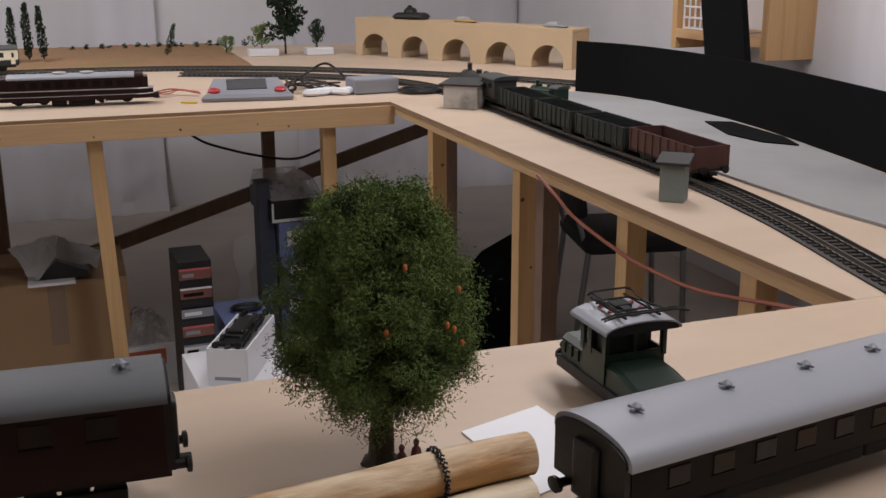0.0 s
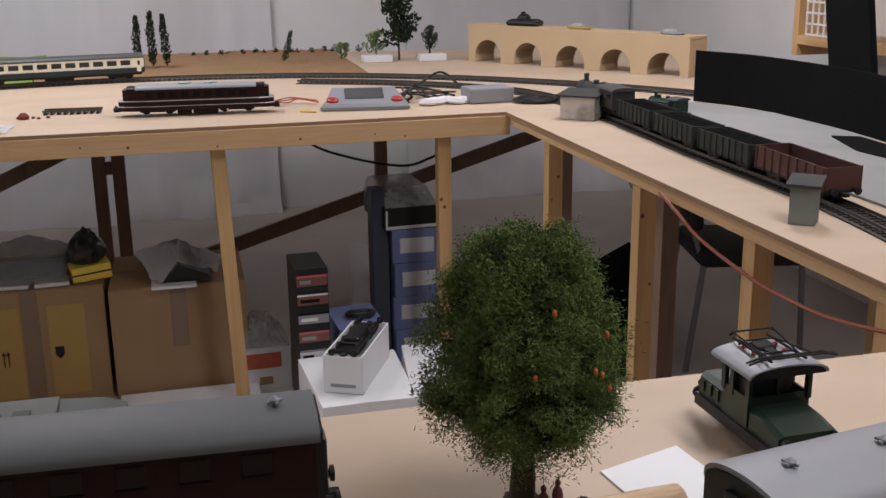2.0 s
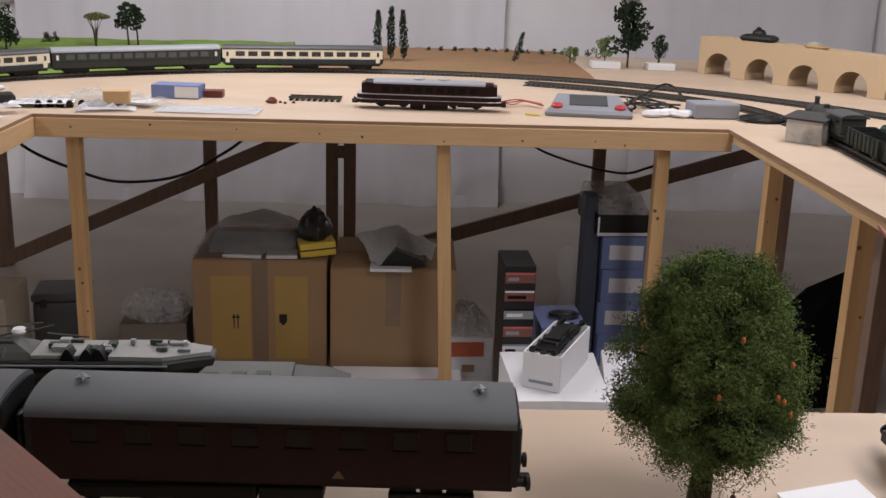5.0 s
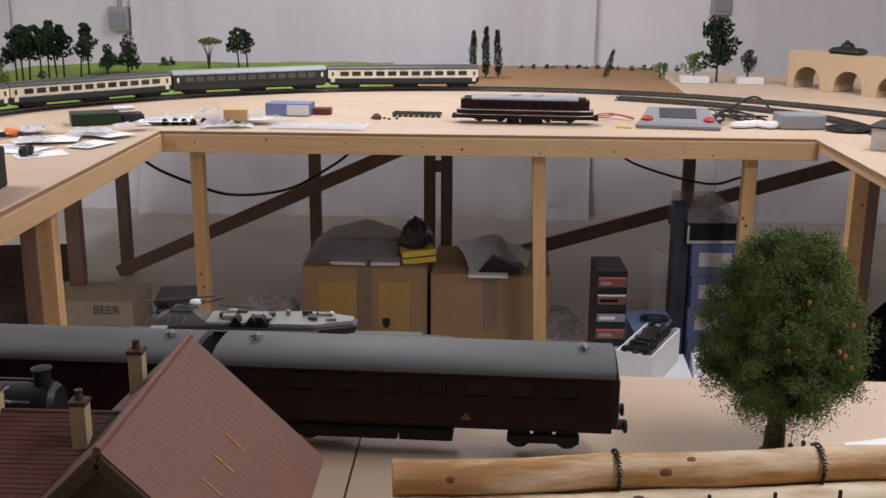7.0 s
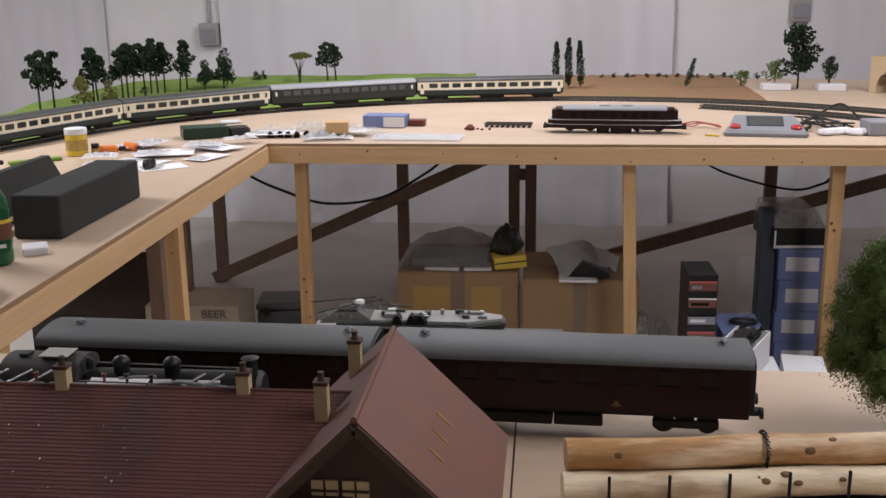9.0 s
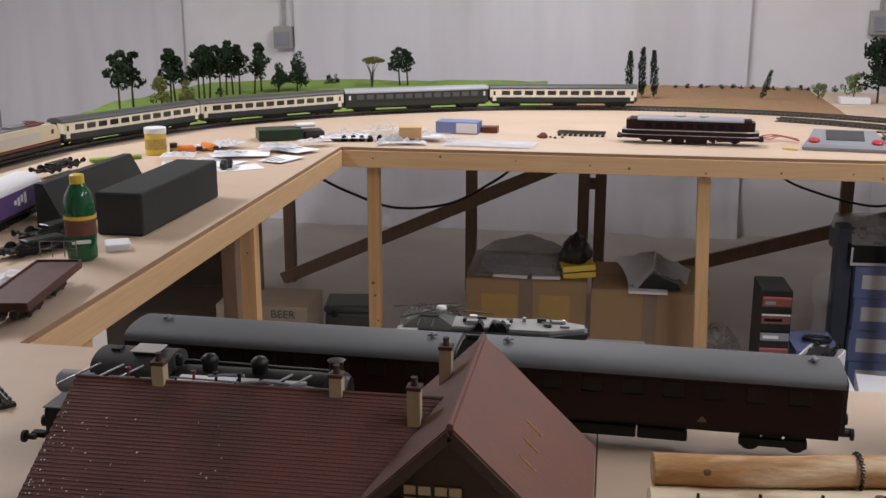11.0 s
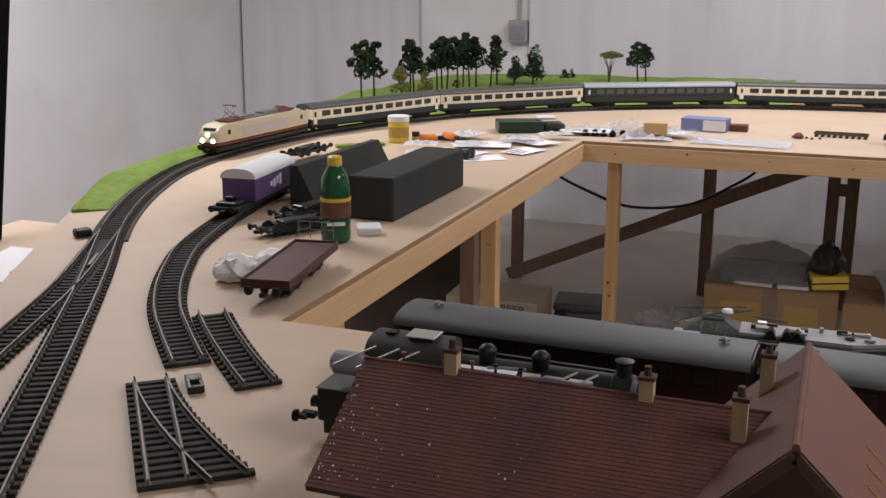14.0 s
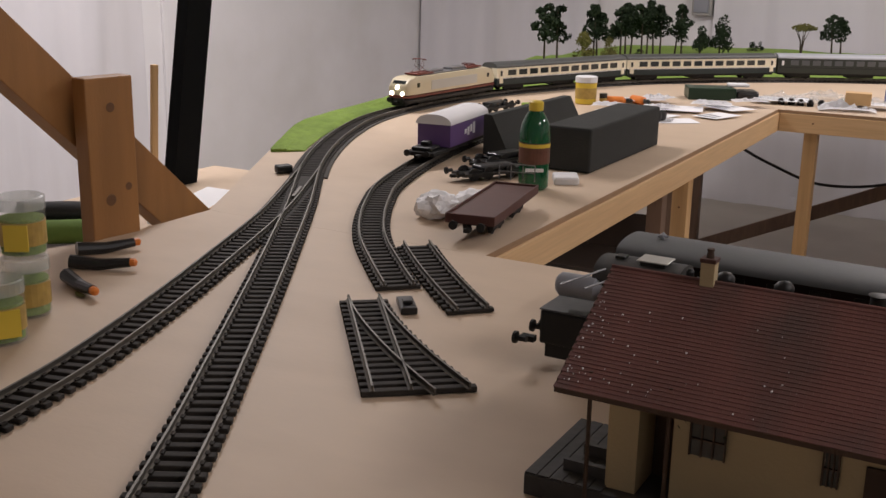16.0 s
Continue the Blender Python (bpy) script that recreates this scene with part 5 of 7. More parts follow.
# ---------------------------------------------------------------- red diesel engine and its siding
def red_diesel(m, L=0.53):
    e = thing("diesel_locomotive", label="dark red model diesel locomotive with silver roof", category="locomotive")
    w = 0.045

    def shell(z0, z1, cut):
        loops = []
        for x, k in ((-L / 2 + cut, 0.72), (-L / 2 + 0.02 + cut, 0.9), (-L / 2 + 0.05 + cut, 1), (L / 2 - 0.05 - cut, 1), (L / 2 - 0.02 - cut, 0.9), (L / 2 - cut, 0.72)):
            loops.append([(x, -w * k, z0), (x, w * k, z0), (x, w * k * 0.97, z1), (x, -w * k * 0.97, z1)])
        return rings(bmn(), loops)
    part("lower_body", shell(0.03, 0.062, 0.0), MAROON, e)
    part("stripe", shell(0.0622, 0.0655, -0.001), SILVERB, e)
    part("upper_body", shell(0.066, 0.102, 0.016), MAROON, e)
    part("waist", shell(0.044, 0.0475, -0.0012), SILVERB, e)
    part("roof", prism(bmn(), arc(w * 0.97, 0.102, 0.118), -L / 2 + 0.06, L / 2 - 0.06), ROOFL, e)
    for x in (-0.04, 0.05):
        part("roof_fan", lathe(bmn(), [(0.024, 0), (0.024, 0.004), (0.018, 0.006)], (x, 0, 0.117), 18), SILVERB, e)
    for s in (-1, 1):
        part("windscreen", box(bmn(), -0.001, 0.001, -0.028, 0.028, -0.008, 0.008, 0.0006, pose(s * (L / 2 - 0.028), 0, 0.093, 0, s * -25)), WINDOW, e)
        part("cab_roof", prism(bmn(), arc(w * 0.88, 0.102, 0.113), *sorted((s * (L / 2 - 0.062), s * (L / 2 - 0.03)))), MAROON, e)
        buffers(e, s * L / 2, 0.036, s)
        for y in (-0.028, 0.028):
            part("lantern", lathe(bmn(), [(0.001, -0.003), (0.006, -0.003), (0.006, 0.004), (0.003, 0.005)], (s * (L / 2 - 0.012), y, 0.056), 12, "x"), SILVERB, e)
    for i in range(9):
        x = -0.16 + i * 0.04
        for s in (-1, 1):
            part("grille", box(bmn(), x - 0.013, x + 0.013, s * w * 0.975 - 0.001, s * w * 0.975 + 0.001, 0.074, 0.094, 0.0006), BROWNB, e)
    bogie(e, -L / 2 + 0.13, 0.08, 0.016)
    bogie(e, L / 2 - 0.13, 0.08, 0.016)
    part("fuel_tank", box(bmn(), -0.07, 0.07, -0.03, 0.03, 0.012, 0.03, 0.003), UNDER, e)
    for x in (-0.02, 0.1):
        part("plate", box(bmn(), x, x + 0.006, -w - 0.001, -w + 0.001, 0.018, 0.03), CHROME, e)
    e.matrix_world = m
    return e


red_diesel(pose(0.352, 4.56, H - 0.008, 0, 0, -4))


# ---------------------------------------------------------------- control desk things on the back table
def controller(m):
    c = thing("control_unit", label="grey digital control desk with dark screen and red knobs", category="controller")
    part("housing", rings(bmn(), [[(-0.155, -0.09, 0.001), (0.155, -0.09, 0.001), (0.125, 0.09, 0.001), (-0.125, 0.09, 0.001)], [(-0.16, -0.095, 0.018), (0.16, -0.095, 0.018), (0.13, 0.095, 0.03), (-0.13, 0.095, 0.03)],
                                  [(-0.145, -0.085, 0.032), (0.145, -0.085, 0.032), (0.115, 0.085, 0.078), (-0.115, 0.085, 0.078)]]), GREYP, c)
    part("screen", box(bmn(), -0.07, 0.07, -0.055, 0.055, 0.0, 0.003, 0.001, pose(0, 0.015, 0.060, 15.5)), SCREEN, c)
    for x in (-0.115, 0.115):
        part("knob", lathe(bmn(), [(0.021, 0), (0.021, 0.012), (0.015, 0.016), (0.002, 0.017)], (0, 0, 0), 20), REDK, c).matrix_local = pose(x, -0.055, 0.038, 15)
    c.matrix_world = m
    return c


controller(pose(0.94, 4.53, H, 0, 0, -8) @ Matrix.Diagonal((1, 1, 0.8, 1)))
solo("signal_box_unit", box(bmn(), -0.085, 0.085, -0.06, 0.06, 0, 0.055, 0.006), GREYP, "plain grey plastic booster box", "booster", pose(1.405, 4.53, H + 0.001, 0, 0, 4))
bm = tube(bmn(), [(0.075 * math.cos(a / 24 * 6.283), 0.05 * math.sin(a / 24 * 6.283), 0.012) for a in range(25)], 0.009, 8)
box(bm, -0.06, 0.06, -0.04, 0.04, 0.002, 0.014, 0.004)
solo("black_adapter", bm, BLACKPL, "flat oval black plastic tray", "tray", pose(1.565, 4.44, H, 0, 0, -10))


def cable(name, ctrl, r, material, label, cat="cable"):
    pts = spline([tuple(c) for c in ctrl], 0.012)
    return solo(name, tube(bmn(), pts, r, 6), material, label, cat, smooth=True)


rnd = random.Random(77)
for k in range(5):
    y = 4.66 + 0.02 * k
    cable("wire", [(0.62, 4.63 + 0.004 * k, H + 0.02), (0.68, y, H + 0.012 + 0.006 * (k % 3)), (0.72, y + 0.03 - 0.012 * k, H + 0.02), (0.79, 4.62 + 0.015 * k, H + 0.012)], 0.0022, COPPER, "thin red wire between engine and control desk")
for k in range(7):
    a = [(1.08 + rnd.uniform(0, 0.05), 4.6 + rnd.uniform(-0.05, 0.1), H + 0.008)]
    for i in range(4):
        a.append((1.1 + 0.06 * i + rnd.uniform(-0.03, 0.03), 4.66 + rnd.uniform(-0.1, 0.12), H + 0.008 + rnd.random() * 0.03))
    cable("cable", a, 0.004, BLACKPL, "tangled black cable on the back table")
cable("cable", [(1.12, 4.7, H + 0.01), (1.22, 4.8, H + 0.05), (1.3, 4.8, H + 0.085), (1.36, 4.72, H + 0.03)], 0.005, BLACKPL, "thick black cable looping over the booster")
for k in range(5):
    bm = lathe(bmn(), [(0.03, 0), (0.036, 0.008), (0.03, 0.02), (0.01, 0.024)], (0, 0, 0), 12)
    solo("white_plug", bm, WHITEC, "crumpled white plastic wrap among the cables", "wrap", pose(1.17 + 0.035 * k, 4.50 + 0.02 * (k % 3), H + 0.002, rnd.uniform(-8, 8), 0, 40 * k), smooth=True, group="white wraps")
cable("cable", [(0.68, 5.2, 1.0), (0.809, 5.2, 0.823), (0.982, 5.2, 0.744), (1.214, 5.2, 0.692), (1.331, 5.2, 0.714), (1.393, 5.2, 0.763), (1.5, 5.2, 1.0)], 0.006, BLACKPL, "black cable sagging below the table")
cable("cable", [(-1.46, 5.2, 0.86), (-1.356, 5.2, 0.748), (-1.184, 5.2, 0.668), (-0.978, 5.2, 0.608), (-0.721, 5.2, 0.635), (-0.53, 5.2, 0.733), (-0.407, 5.2, 0.829), (-0.3, 5.2, 1.0)], 0.007, BLACKPL, "black cable sagging below the table")
cable("cable", [(1.375, 3.0, 1.03), (1.376, 2.90, 1.0), (1.376, 2.79, 0.968), (1.376, 2.58, 0.943), (1.376, 2.47, 0.94), (1.376, 2.29, 0.949), (1.376, 2.06, 0.992), (1.38, 1.97, 1.005)], 0.0042, HOSE, "orange cable hanging below the table")
solo("pencil", tube(bmn(), [(0, 0, 0), (0.06, 0, 0)], 0.004, 6), YELLOW, "short yellow pencil on the table", "pencil", pose(0.70, 4.47, H + 0.005, 0, 0, -30))
for k, (dx, dy) in enumerate(((0, 0), (0.03, 0.01), (-0.02, 0.015), (0.05, -0.01), (0.08, 0.005))):
    s = 0.018 if k < 1 else 0.006
    solo("small_part", lathe(bmn(), [(s, 0), (s * 1.1, s * 0.6), (s * 0.5, s * 1.2)], (0, 0, 0), 9), OXRED, "small red-brown spare part", "spare part", pose(-0.235 + dx, 4.62 + dy, H + 0.001), group="spare parts")


# ---------------------------------------------------------------- viaduct
VIA = pose(1.75, 6.0, H + 0.001, 0, 0, -56.7)


def viaduct():
    """A plywood box with five round arches through it, its deck falling slightly."""
    v = thing("viaduct", label="plain plywood model viaduct with five arches", category="viaduct")
    L, h, n, th = 1.256, 0.187, 5, 0.15
    pitch = L / n
    r, spring, fall = 0.083, 0.034, 0.012
    outline = [(0, 0)]
    for k in range(n):
        xc = (k + 0.5) * pitch
        sp = spring - fall * xc / L
        outline += [(xc - r, 0)] + [(xc - r * math.cos(math.pi * i / 18), sp + r * 0.94 * math.sin(math.pi * i / 18)) for i in range(19)] + [(xc + r, 0)]
    outline += [(L, 0), (L, h - fall), (0, h)]
    for yy in (0.0, th - 0.012):
        part("arch_face", prism(bmn(), outline, yy, yy + 0.012, "y"), VIAPLY, v)
    for k in range(n):
        xc = (k + 0.5) * pitch
        sp = spring - fall * xc / L
        bm = bmn()
        rings(bm, [[(xc + r * math.cos(math.pi * i / 16), yy, sp + r * 0.94 * math.sin(math.pi * i / 16)) for i in range(17)] for yy in (0.0121, th - 0.0121)], closed=False, caps=False)
        bmesh.ops.solidify(bm, geom=bm.faces[:], thickness=0.003)
        part("vault", bm, VIAPLY, v, "shaded plywood arch lining", smooth=True)
        for q in (-1, 1):
            part("pier_side", box(bmn(), xc + q * (r + 0.0035) - 0.0025, xc + q * (r + 0.0035) + 0.0025, 0.0125, th - 0.0125, 0.0, sp), VIAPLY, v)
    for x in (0.0005, L - 0.0125):
        part("end_board", box(bmn(), x, x + 0.012, 0.0122, th - 0.0122, 0.0, h - fall - 0.016), VIAPLY, v)
    part("deck", prism(bmn(), [(0, h - 0.014), (L, h - fall - 0.014), (L, h - fall - 0.002), (0, h - 0.002)], 0.0125, th - 0.0125, "y"), VIAPLY, v)
    v.matrix_world = VIA


viaduct()
for lx, sc in ((0.30, 1.0), (0.63, 0.8), (1.13, 0.75)):
    if lx < 0.5:
        mv = thing("model_vehicle", VIA @ pose(lx, 0.075, 0.1835, 0, 0, 8), label="black model tank standing on the viaduct", category="model vehicle", group="vehicles on the viaduct")
        part("hull", rings(bmn(), [[(x * k, y * k, z) for x, y in ((-0.085, -0.04), (0.085, -0.04), (0.085, 0.04), (-0.085, 0.04))] for z, k in ((0, 0.88), (0.012, 1.0), (0.022, 0.93), (0.032, 0.72))]), BLACKM, mv)
        part("turret", lathe(bmn(), [(0.034, 0.0), (0.032, 0.012), (0.022, 0.022), (0.008, 0.025)], (-0.004, 0, 0.0322), 18), BLACKM, mv, smooth=True)
        part("hatch", lathe(bmn(), [(0.012, 0.0), (0.011, 0.008), (0.004, 0.01)], (-0.008, 0, 0.0566), 12), BLACKM, mv)
    else:
        mv = thing("model_vehicle", VIA @ pose(lx, 0.075, 0.1855 - 0.012 * lx / 1.256, 0, 0, -6), label="low silver-grey model craft lying on the viaduct", category="model vehicle", group="vehicles on the viaduct")
        part("hull", rings(bmn(), [[(x * k * sc, y * k * sc, z) for x, y in ((-0.10, -0.004), (-0.05, -0.035), (0.07, -0.03), (0.085, 0.0), (0.07, 0.03), (-0.05, 0.035), (-0.10, 0.004))] for z, k in ((0, 0.85), (0.006, 1.0), (0.012, 0.8))]), CARDY if lx < 1 else GREYP, mv)
        part("canopy", rings(bmn(), [[(-0.02 * sc + x * k * sc, y * k * sc, z) for x, y in ((-0.045, -0.018), (0.04, -0.02), (0.04, 0.02), (-0.045, 0.018))] for z, k in ((0.0122, 1.0), (0.022, 0.85), (0.027 if lx < 1 else 0.024, 0.45))]), SILVERB, mv)


# ---------------------------------------------------------------- freight train
SOOTG = mat("sooty_wagon_green", (0.014, 0.021, 0.015), 0.7, var=0.35, scale=25, bump=0.2)


def open_wagon(m, L=0.27, col=GREENW, label="", load=True):
    c = thing("goods_wagon", label=label, category="wagon", group="goods wagons of the freight train")
    w = 0.043
    part("floor", box(bmn(), -L / 2, L / 2, -w, w, 0.036, 0.042), UNDER, c)
    for s in (-1, 1):
        sd = part("side", box(bmn(), -L / 2, L / 2, s * w - 0.0015, s * w + 0.0015, 0.042, 0.092, 0.0006), col, c)
        for i in range(9):
            x = -L / 2 + 0.006 + i * (L - 0.012) / 8
            part("rib", box(bmn(), x - 0.002, x + 0.002, s * (w + 0.003) - 0.0015, s * (w + 0.003) + 0.0015, 0.038, 0.092), col, sd)
        part("end", box(bmn(), *sorted((s * L / 2, s * (L / 2 - 0.003))), -w + 0.002, w - 0.002, 0.042, 0.092, 0.0006), col, c)
        buffers(c, s * L / 2, 0.042, s)
    if not load:
        part("marking", box(bmn(), 0.07, 0.085, -w - 0.0052, -w - 0.0046, 0.06, 0.085), WHITEC, c)
        part("marking", box(bmn(), 0.095, 0.105, -w - 0.0052, -w - 0.0046, 0.055, 0.085), WHITEC, c)
    if load:
        # nearly flat dark sheet just below the wagon's rim
        bm = bmn()
        rnd = random.Random(int(L * 1000) + len(label))
        g = [[bm.verts.new((-L / 2 + 0.006 + (L - 0.012) * i / 16, -w + 0.003 + (2 * w - 0.006) * j / 6, 0.086 + math.sin(math.pi * j / 6) * (0.003 + 0.004 * rnd.random()))) for j in range(7)] for i in range(17)]
        for i in range(16):
            for j in range(6):
                bm.faces.new((g[i][j], g[i + 1][j], g[i + 1][j + 1], g[i][j + 1]))
        bmesh.ops.solidify(bm, geom=bm.faces[:], thickness=0.004)
        part("coal_load", bm, BLACKP, c)
    bogie(c, -L / 2 + 0.06, 0.04, 0.014)
    bogie(c, L / 2 - 0.06, 0.04, 0.014)
    c.matrix_world = m
    return c


def steam_engine(m, body=BLACKM, L=0.4, label="", tender=True, grey=False):
    e = thing("steam_locomotive", label=label, category="locomotive", group="steam engines")
    part("frame", box(bmn(), -L / 2, L / 2, -0.03, 0.03, 0.03, 0.042, 0.001), UNDER, e)
    part("running_board", box(bmn(), -L / 2, L / 2, -0.046, 0.046, 0.05, 0.053), body, e)
    part("boiler", lathe(bmn(), [(0.001, -0.06), (0.03, -0.06), (0.03, L / 2 - 0.05), (0.032, L / 2 - 0.05), (0.032, L / 2 - 0.005), (0.024, L / 2), (0.002, L / 2 + 0.004)], (0, 0, 0.085), 22, "x"), GREYF if grey else body, e, smooth=True)
    for x, r, h in ((L / 2 - 0.035, 0.011, 0.03), (0.07, 0.013, 0.014), (0.0, 0.012, 0.014)):
        part("chimney" if h > 0.02 else "dome", lathe(bmn(), [(r, 0), (r * 0.85, h * 0.3), (r * 0.85, h * 0.8), (r, h), (r * 0.6, h + 0.003)], (x, 0, 0.112), 16), body, e, smooth=True)
    part("cab", box(bmn(), -L / 2 + 0.02, -0.06, -0.044, 0.044, 0.053, 0.115, 0.002), body, e)
    part("cab_roof", prism(bmn(), arc(0.05, 0.115, 0.13), -L / 2 + 0.01, -0.045), ROOFD, e)
    for s in (-1, 1):
        part("cab_window", box(bmn(), -L / 2 + 0.04, -L / 2 + 0.075, s * 0.044 - 0.001, s * 0.044 + 0.001, 0.085, 0.107), WINDOW, e)
        part("side_tank", box(bmn(), -0.05, 0.05, *sorted((s * 0.03, s * 0.045)), 0.054, 0.09, 0.003), SILVERB if grey else body, e)
        part("handrail", tube(bmn(), [(-0.05, s * 0.034, 0.098), (L / 2 - 0.02, s * 0.034, 0.098)], 0.0012, 6), CHROME if grey else body, e)
        part("cylinder", lathe(bmn(), [(0.013, -0.025), (0.013, 0.025), (0.005, 0.027)], (L / 2 - 0.06, s * 0.036, 0.036), 14, "x"), body, e)
        buffers(e, s * L / 2, 0.044, s)
        for i in range(4):
            part("wheel", lathe(bmn(), [(0.022, -0.003), (0.024, -0.003), (0.024, -0.001), (0.0215, 0.003), (0.006, 0.003)], (-0.10 + i * 0.055, s * 0.025, 0.041), 22, "y"), UNDER, e)
        part("coupling_rod", box(bmn(), -0.11, 0.07, s * 0.031 - 0.0015, s * 0.031 + 0.0015, 0.034, 0.039), STEEL, e)
    bm = bmn()
    for y in (-0.026, 0.026):
        lathe(bm, [(0.001, -0.003), (0.0075, -0.003), (0.0075, 0.005), (0.004, 0.007)], (L / 2 - 0.002, y, 0.06), 14, "x")
    part("lantern", bm, BLACKM, e)
    e.matrix_world = m
    return e


def on_line(pts, s, L):
    p0, _ = along(pts, s - L * 0.3)
    p1, _ = along(pts, s + L * 0.3)
    d = p1 - p0
    c = (p0 + p1) / 2
    return pose(c.x, c.y, H, 0, 0, math.degrees(math.atan2(d.y, d.x)))


sF = near_s(FREIGHT, 1.62, 2.80)
open_wagon(on_line(FREIGHT, sF, 0.3), 0.30, mat("faded_wagon_brown", (0.07, 0.024, 0.018), 0.6, var=0.2, scale=30, bump=0.1), "red-brown open goods wagon, last of the freight train", load=False)
for k in range(3):
    open_wagon(on_line(FREIGHT, sF + 0.31 + 0.295 * k, 0.27) @ Matrix.Diagonal((1, 1, 0.93, 1)), 0.27, SOOTG, "sooty dark green open goods wagon with a dark load")
steam_engine(on_line(FREIGHT, sF + 1.26, 0.4) @ Matrix.Diagonal((0.95, 0.9, 0.88, 1)), body=SOOT, label="black steam model locomotive at the head of the goods train")
steam_engine(pose(1.83, 3.90, H, 0, 0, 105) @ Matrix.Scale(0.62, 4), body=GREENL, L=0.26, label="dark green small steam model on the grey ground")



def rear_engine(m):
    """Long dark tank engine: cab with hatched roof, boiler with two domes, pale side plates, rods and pipes."""
    e = thing("steam_locomotive", label="black steam model locomotive with pale side plates behind the station", category="locomotive", group="steam engines")
    part("frame", box(bmn(), -0.205, 0.21, -0.036, 0.036, 0.022, 0.05, 0.002), BLACKM, e)
    part("coal_bunker", box(bmn(), -0.212, -0.15, -0.040, 0.040, 0.04, 0.0855, 0.004), BLACKM, e)
    part("bunker_rim", box(bmn(), -0.212, -0.15, -0.041, 0.041, 0.0857, 0.0878, 0.0008), GREYF, e)
    part("rear_tank", lathe(bmn(), [(0.001, -0.202), (0.011, -0.202), (0.0155, -0.197), (0.0155, -0.15), (0.001, -0.139)], (0.003, -0.014, 0.116), 22, "x"), GREYP, e, smooth=True)
    part("cab", box(bmn(), -0.146, -0.05, -0.014, 0.056, 0.05, 0.131, 0.003), BLACKM, e)
    part("cab_roof", prism(bmn(), [(y + 0.021, z) for y, z in [(-0.038, 0.129)] + arc(0.038, 0.131, 0.153, 20) + [(0.038, 0.129)]], -0.153, -0.046), SOOT, e, smooth=True)
    part("roof_hatch", box(bmn(), -0.103, -0.063, 0.0, 0.034, 0.1562, 0.158, 0.001), SILVERB, e)
    part("hatch_box", box(bmn(), -0.099, -0.067, 0.003, 0.031, 0.146, 0.156, 0.001), BLACKM, e)
    part("roof_vent", box(bmn(), -0.134, -0.121, 0.01, 0.026, 0.1525, 0.1565, 0.001), BLACKM, e)
    part("boiler", lathe(bmn(), [(0.001, -0.038), (0.025, -0.038), (0.025, 0.165), (0.027, 0.166), (0.027, 0.19), (0.022, 0.196), (0.001, 0.197)], (0, 0.012, 0.112), 26, "x"), BLACKM, e, smooth=True)
    for x, r in ((0.006, 0.0105), (0.075, 0.0105)):
        part("dome", lathe(bmn(), [(r, 0), (r, 0.010), (r * 1.12, 0.012), (r * 1.1, 0.016), (r * 0.7, 0.021), (r * 0.1, 0.023)], (x, 0.008, 0.1355), 20), BLACKM, e, smooth=True)
    part("chimney", lathe(bmn(), [(0.011, 0), (0.0095, 0.01), (0.0095, 0.024), (0.012, 0.027), (0.008, 0.028)], (0.178, 0.012, 0.13), 18), BLACKM, e, smooth=True)
    part("safety_valve", lathe(bmn(), [(0.005, 0), (0.005, 0.012), (0.003, 0.016)], (-0.036, 0.006, 0.14), 12), BLACKM, e)
    for s in (-1, 1):
        part("side_tank", box(bmn(), -0.04, 0.15, *sorted((s * 0.026, s * 0.044)), 0.052, 0.128, 0.002), GREENW, e)
        part("handrail", tube(bmn(), [(-0.035, s * 0.033, 0.138), (0.18, s * 0.033, 0.134)], 0.0012, 6), STEEL, e)
        for i in range(4):
            part("wheel", lathe(bmn(), [(0.018, -0.003), (0.02, -0.003), (0.02, -0.001), (0.0175, 0.003), (0.005, 0.003)], (-0.13 + i * 0.08, s * 0.028, 0.037), 20, "y"), UNDER, e)
        buffers(e, s * 0.226 - 0.008, 0.037, s)
        for y in (-0.025, 0.025):
            part("lantern", lathe(bmn(), [(0.001, -0.003), (0.007, -0.003), (0.007, 0.005), (0.004, 0.007)], (s * 0.214, y, 0.06), 12, "x"), BLACKM, e)
    for x0, x1, m2 in ((-0.024, 0.053, WHITEC), (0.058, 0.082, SILVERB), (0.088, 0.112, GREYP), (0.118, 0.146, SILVERB)):
        part("side_plate", box(bmn(), -0.0004, x1 - x0, -0.001, 0.034, 0.0, 0.002, 0.0006, pose(x0, -0.05, 0.1315, 5)), m2, e)
    for x0, x1 in ((-0.126, -0.09), (-0.082, -0.034)):
        part("footplate", box(bmn(), x0, x1, -0.056, -0.016, 0.1265, 0.129, 0.0006), SILVERB, e)
    for x0, x1, za, zb in ((0.02, 0.068, 0.143, 0.146), (0.058, 0.1, 0.135, 0.139), (0.1, 0.15, 0.133, 0.139), (0.09, 0.16, 0.14, 0.134)):
        part("pipe", tube(bmn(), [(x0, -0.034, za), ((x0 + x1) / 2, -0.036, (za + zb) / 2 + 0.002), (x1, -0.033, zb)], 0.002, 8), GREYP, e)
    for x0 in (-0.178, -0.146, -0.118, 0.085, 0.11):
        part("rod", tube(bmn(), [(x0, -0.058, 0.129), (x0 + 0.042, -0.016, 0.145)], 0.0014, 6), STEEL, e)
    for x in (-0.09, 0.0, 0.03, 0.062):
        part("valve", lathe(bmn(), [(0.0018, 0), (0.0018, 0.008), (0.0034, 0.009), (0.0034, 0.012), (0.001, 0.013)], (x, -0.034, 0.1368), 10), OXRED if x in (-0.09, 0.0) else BLACKM, e)
    e.matrix_world = m
    return e


rear_engine(pose(-0.478, 1.478, H))


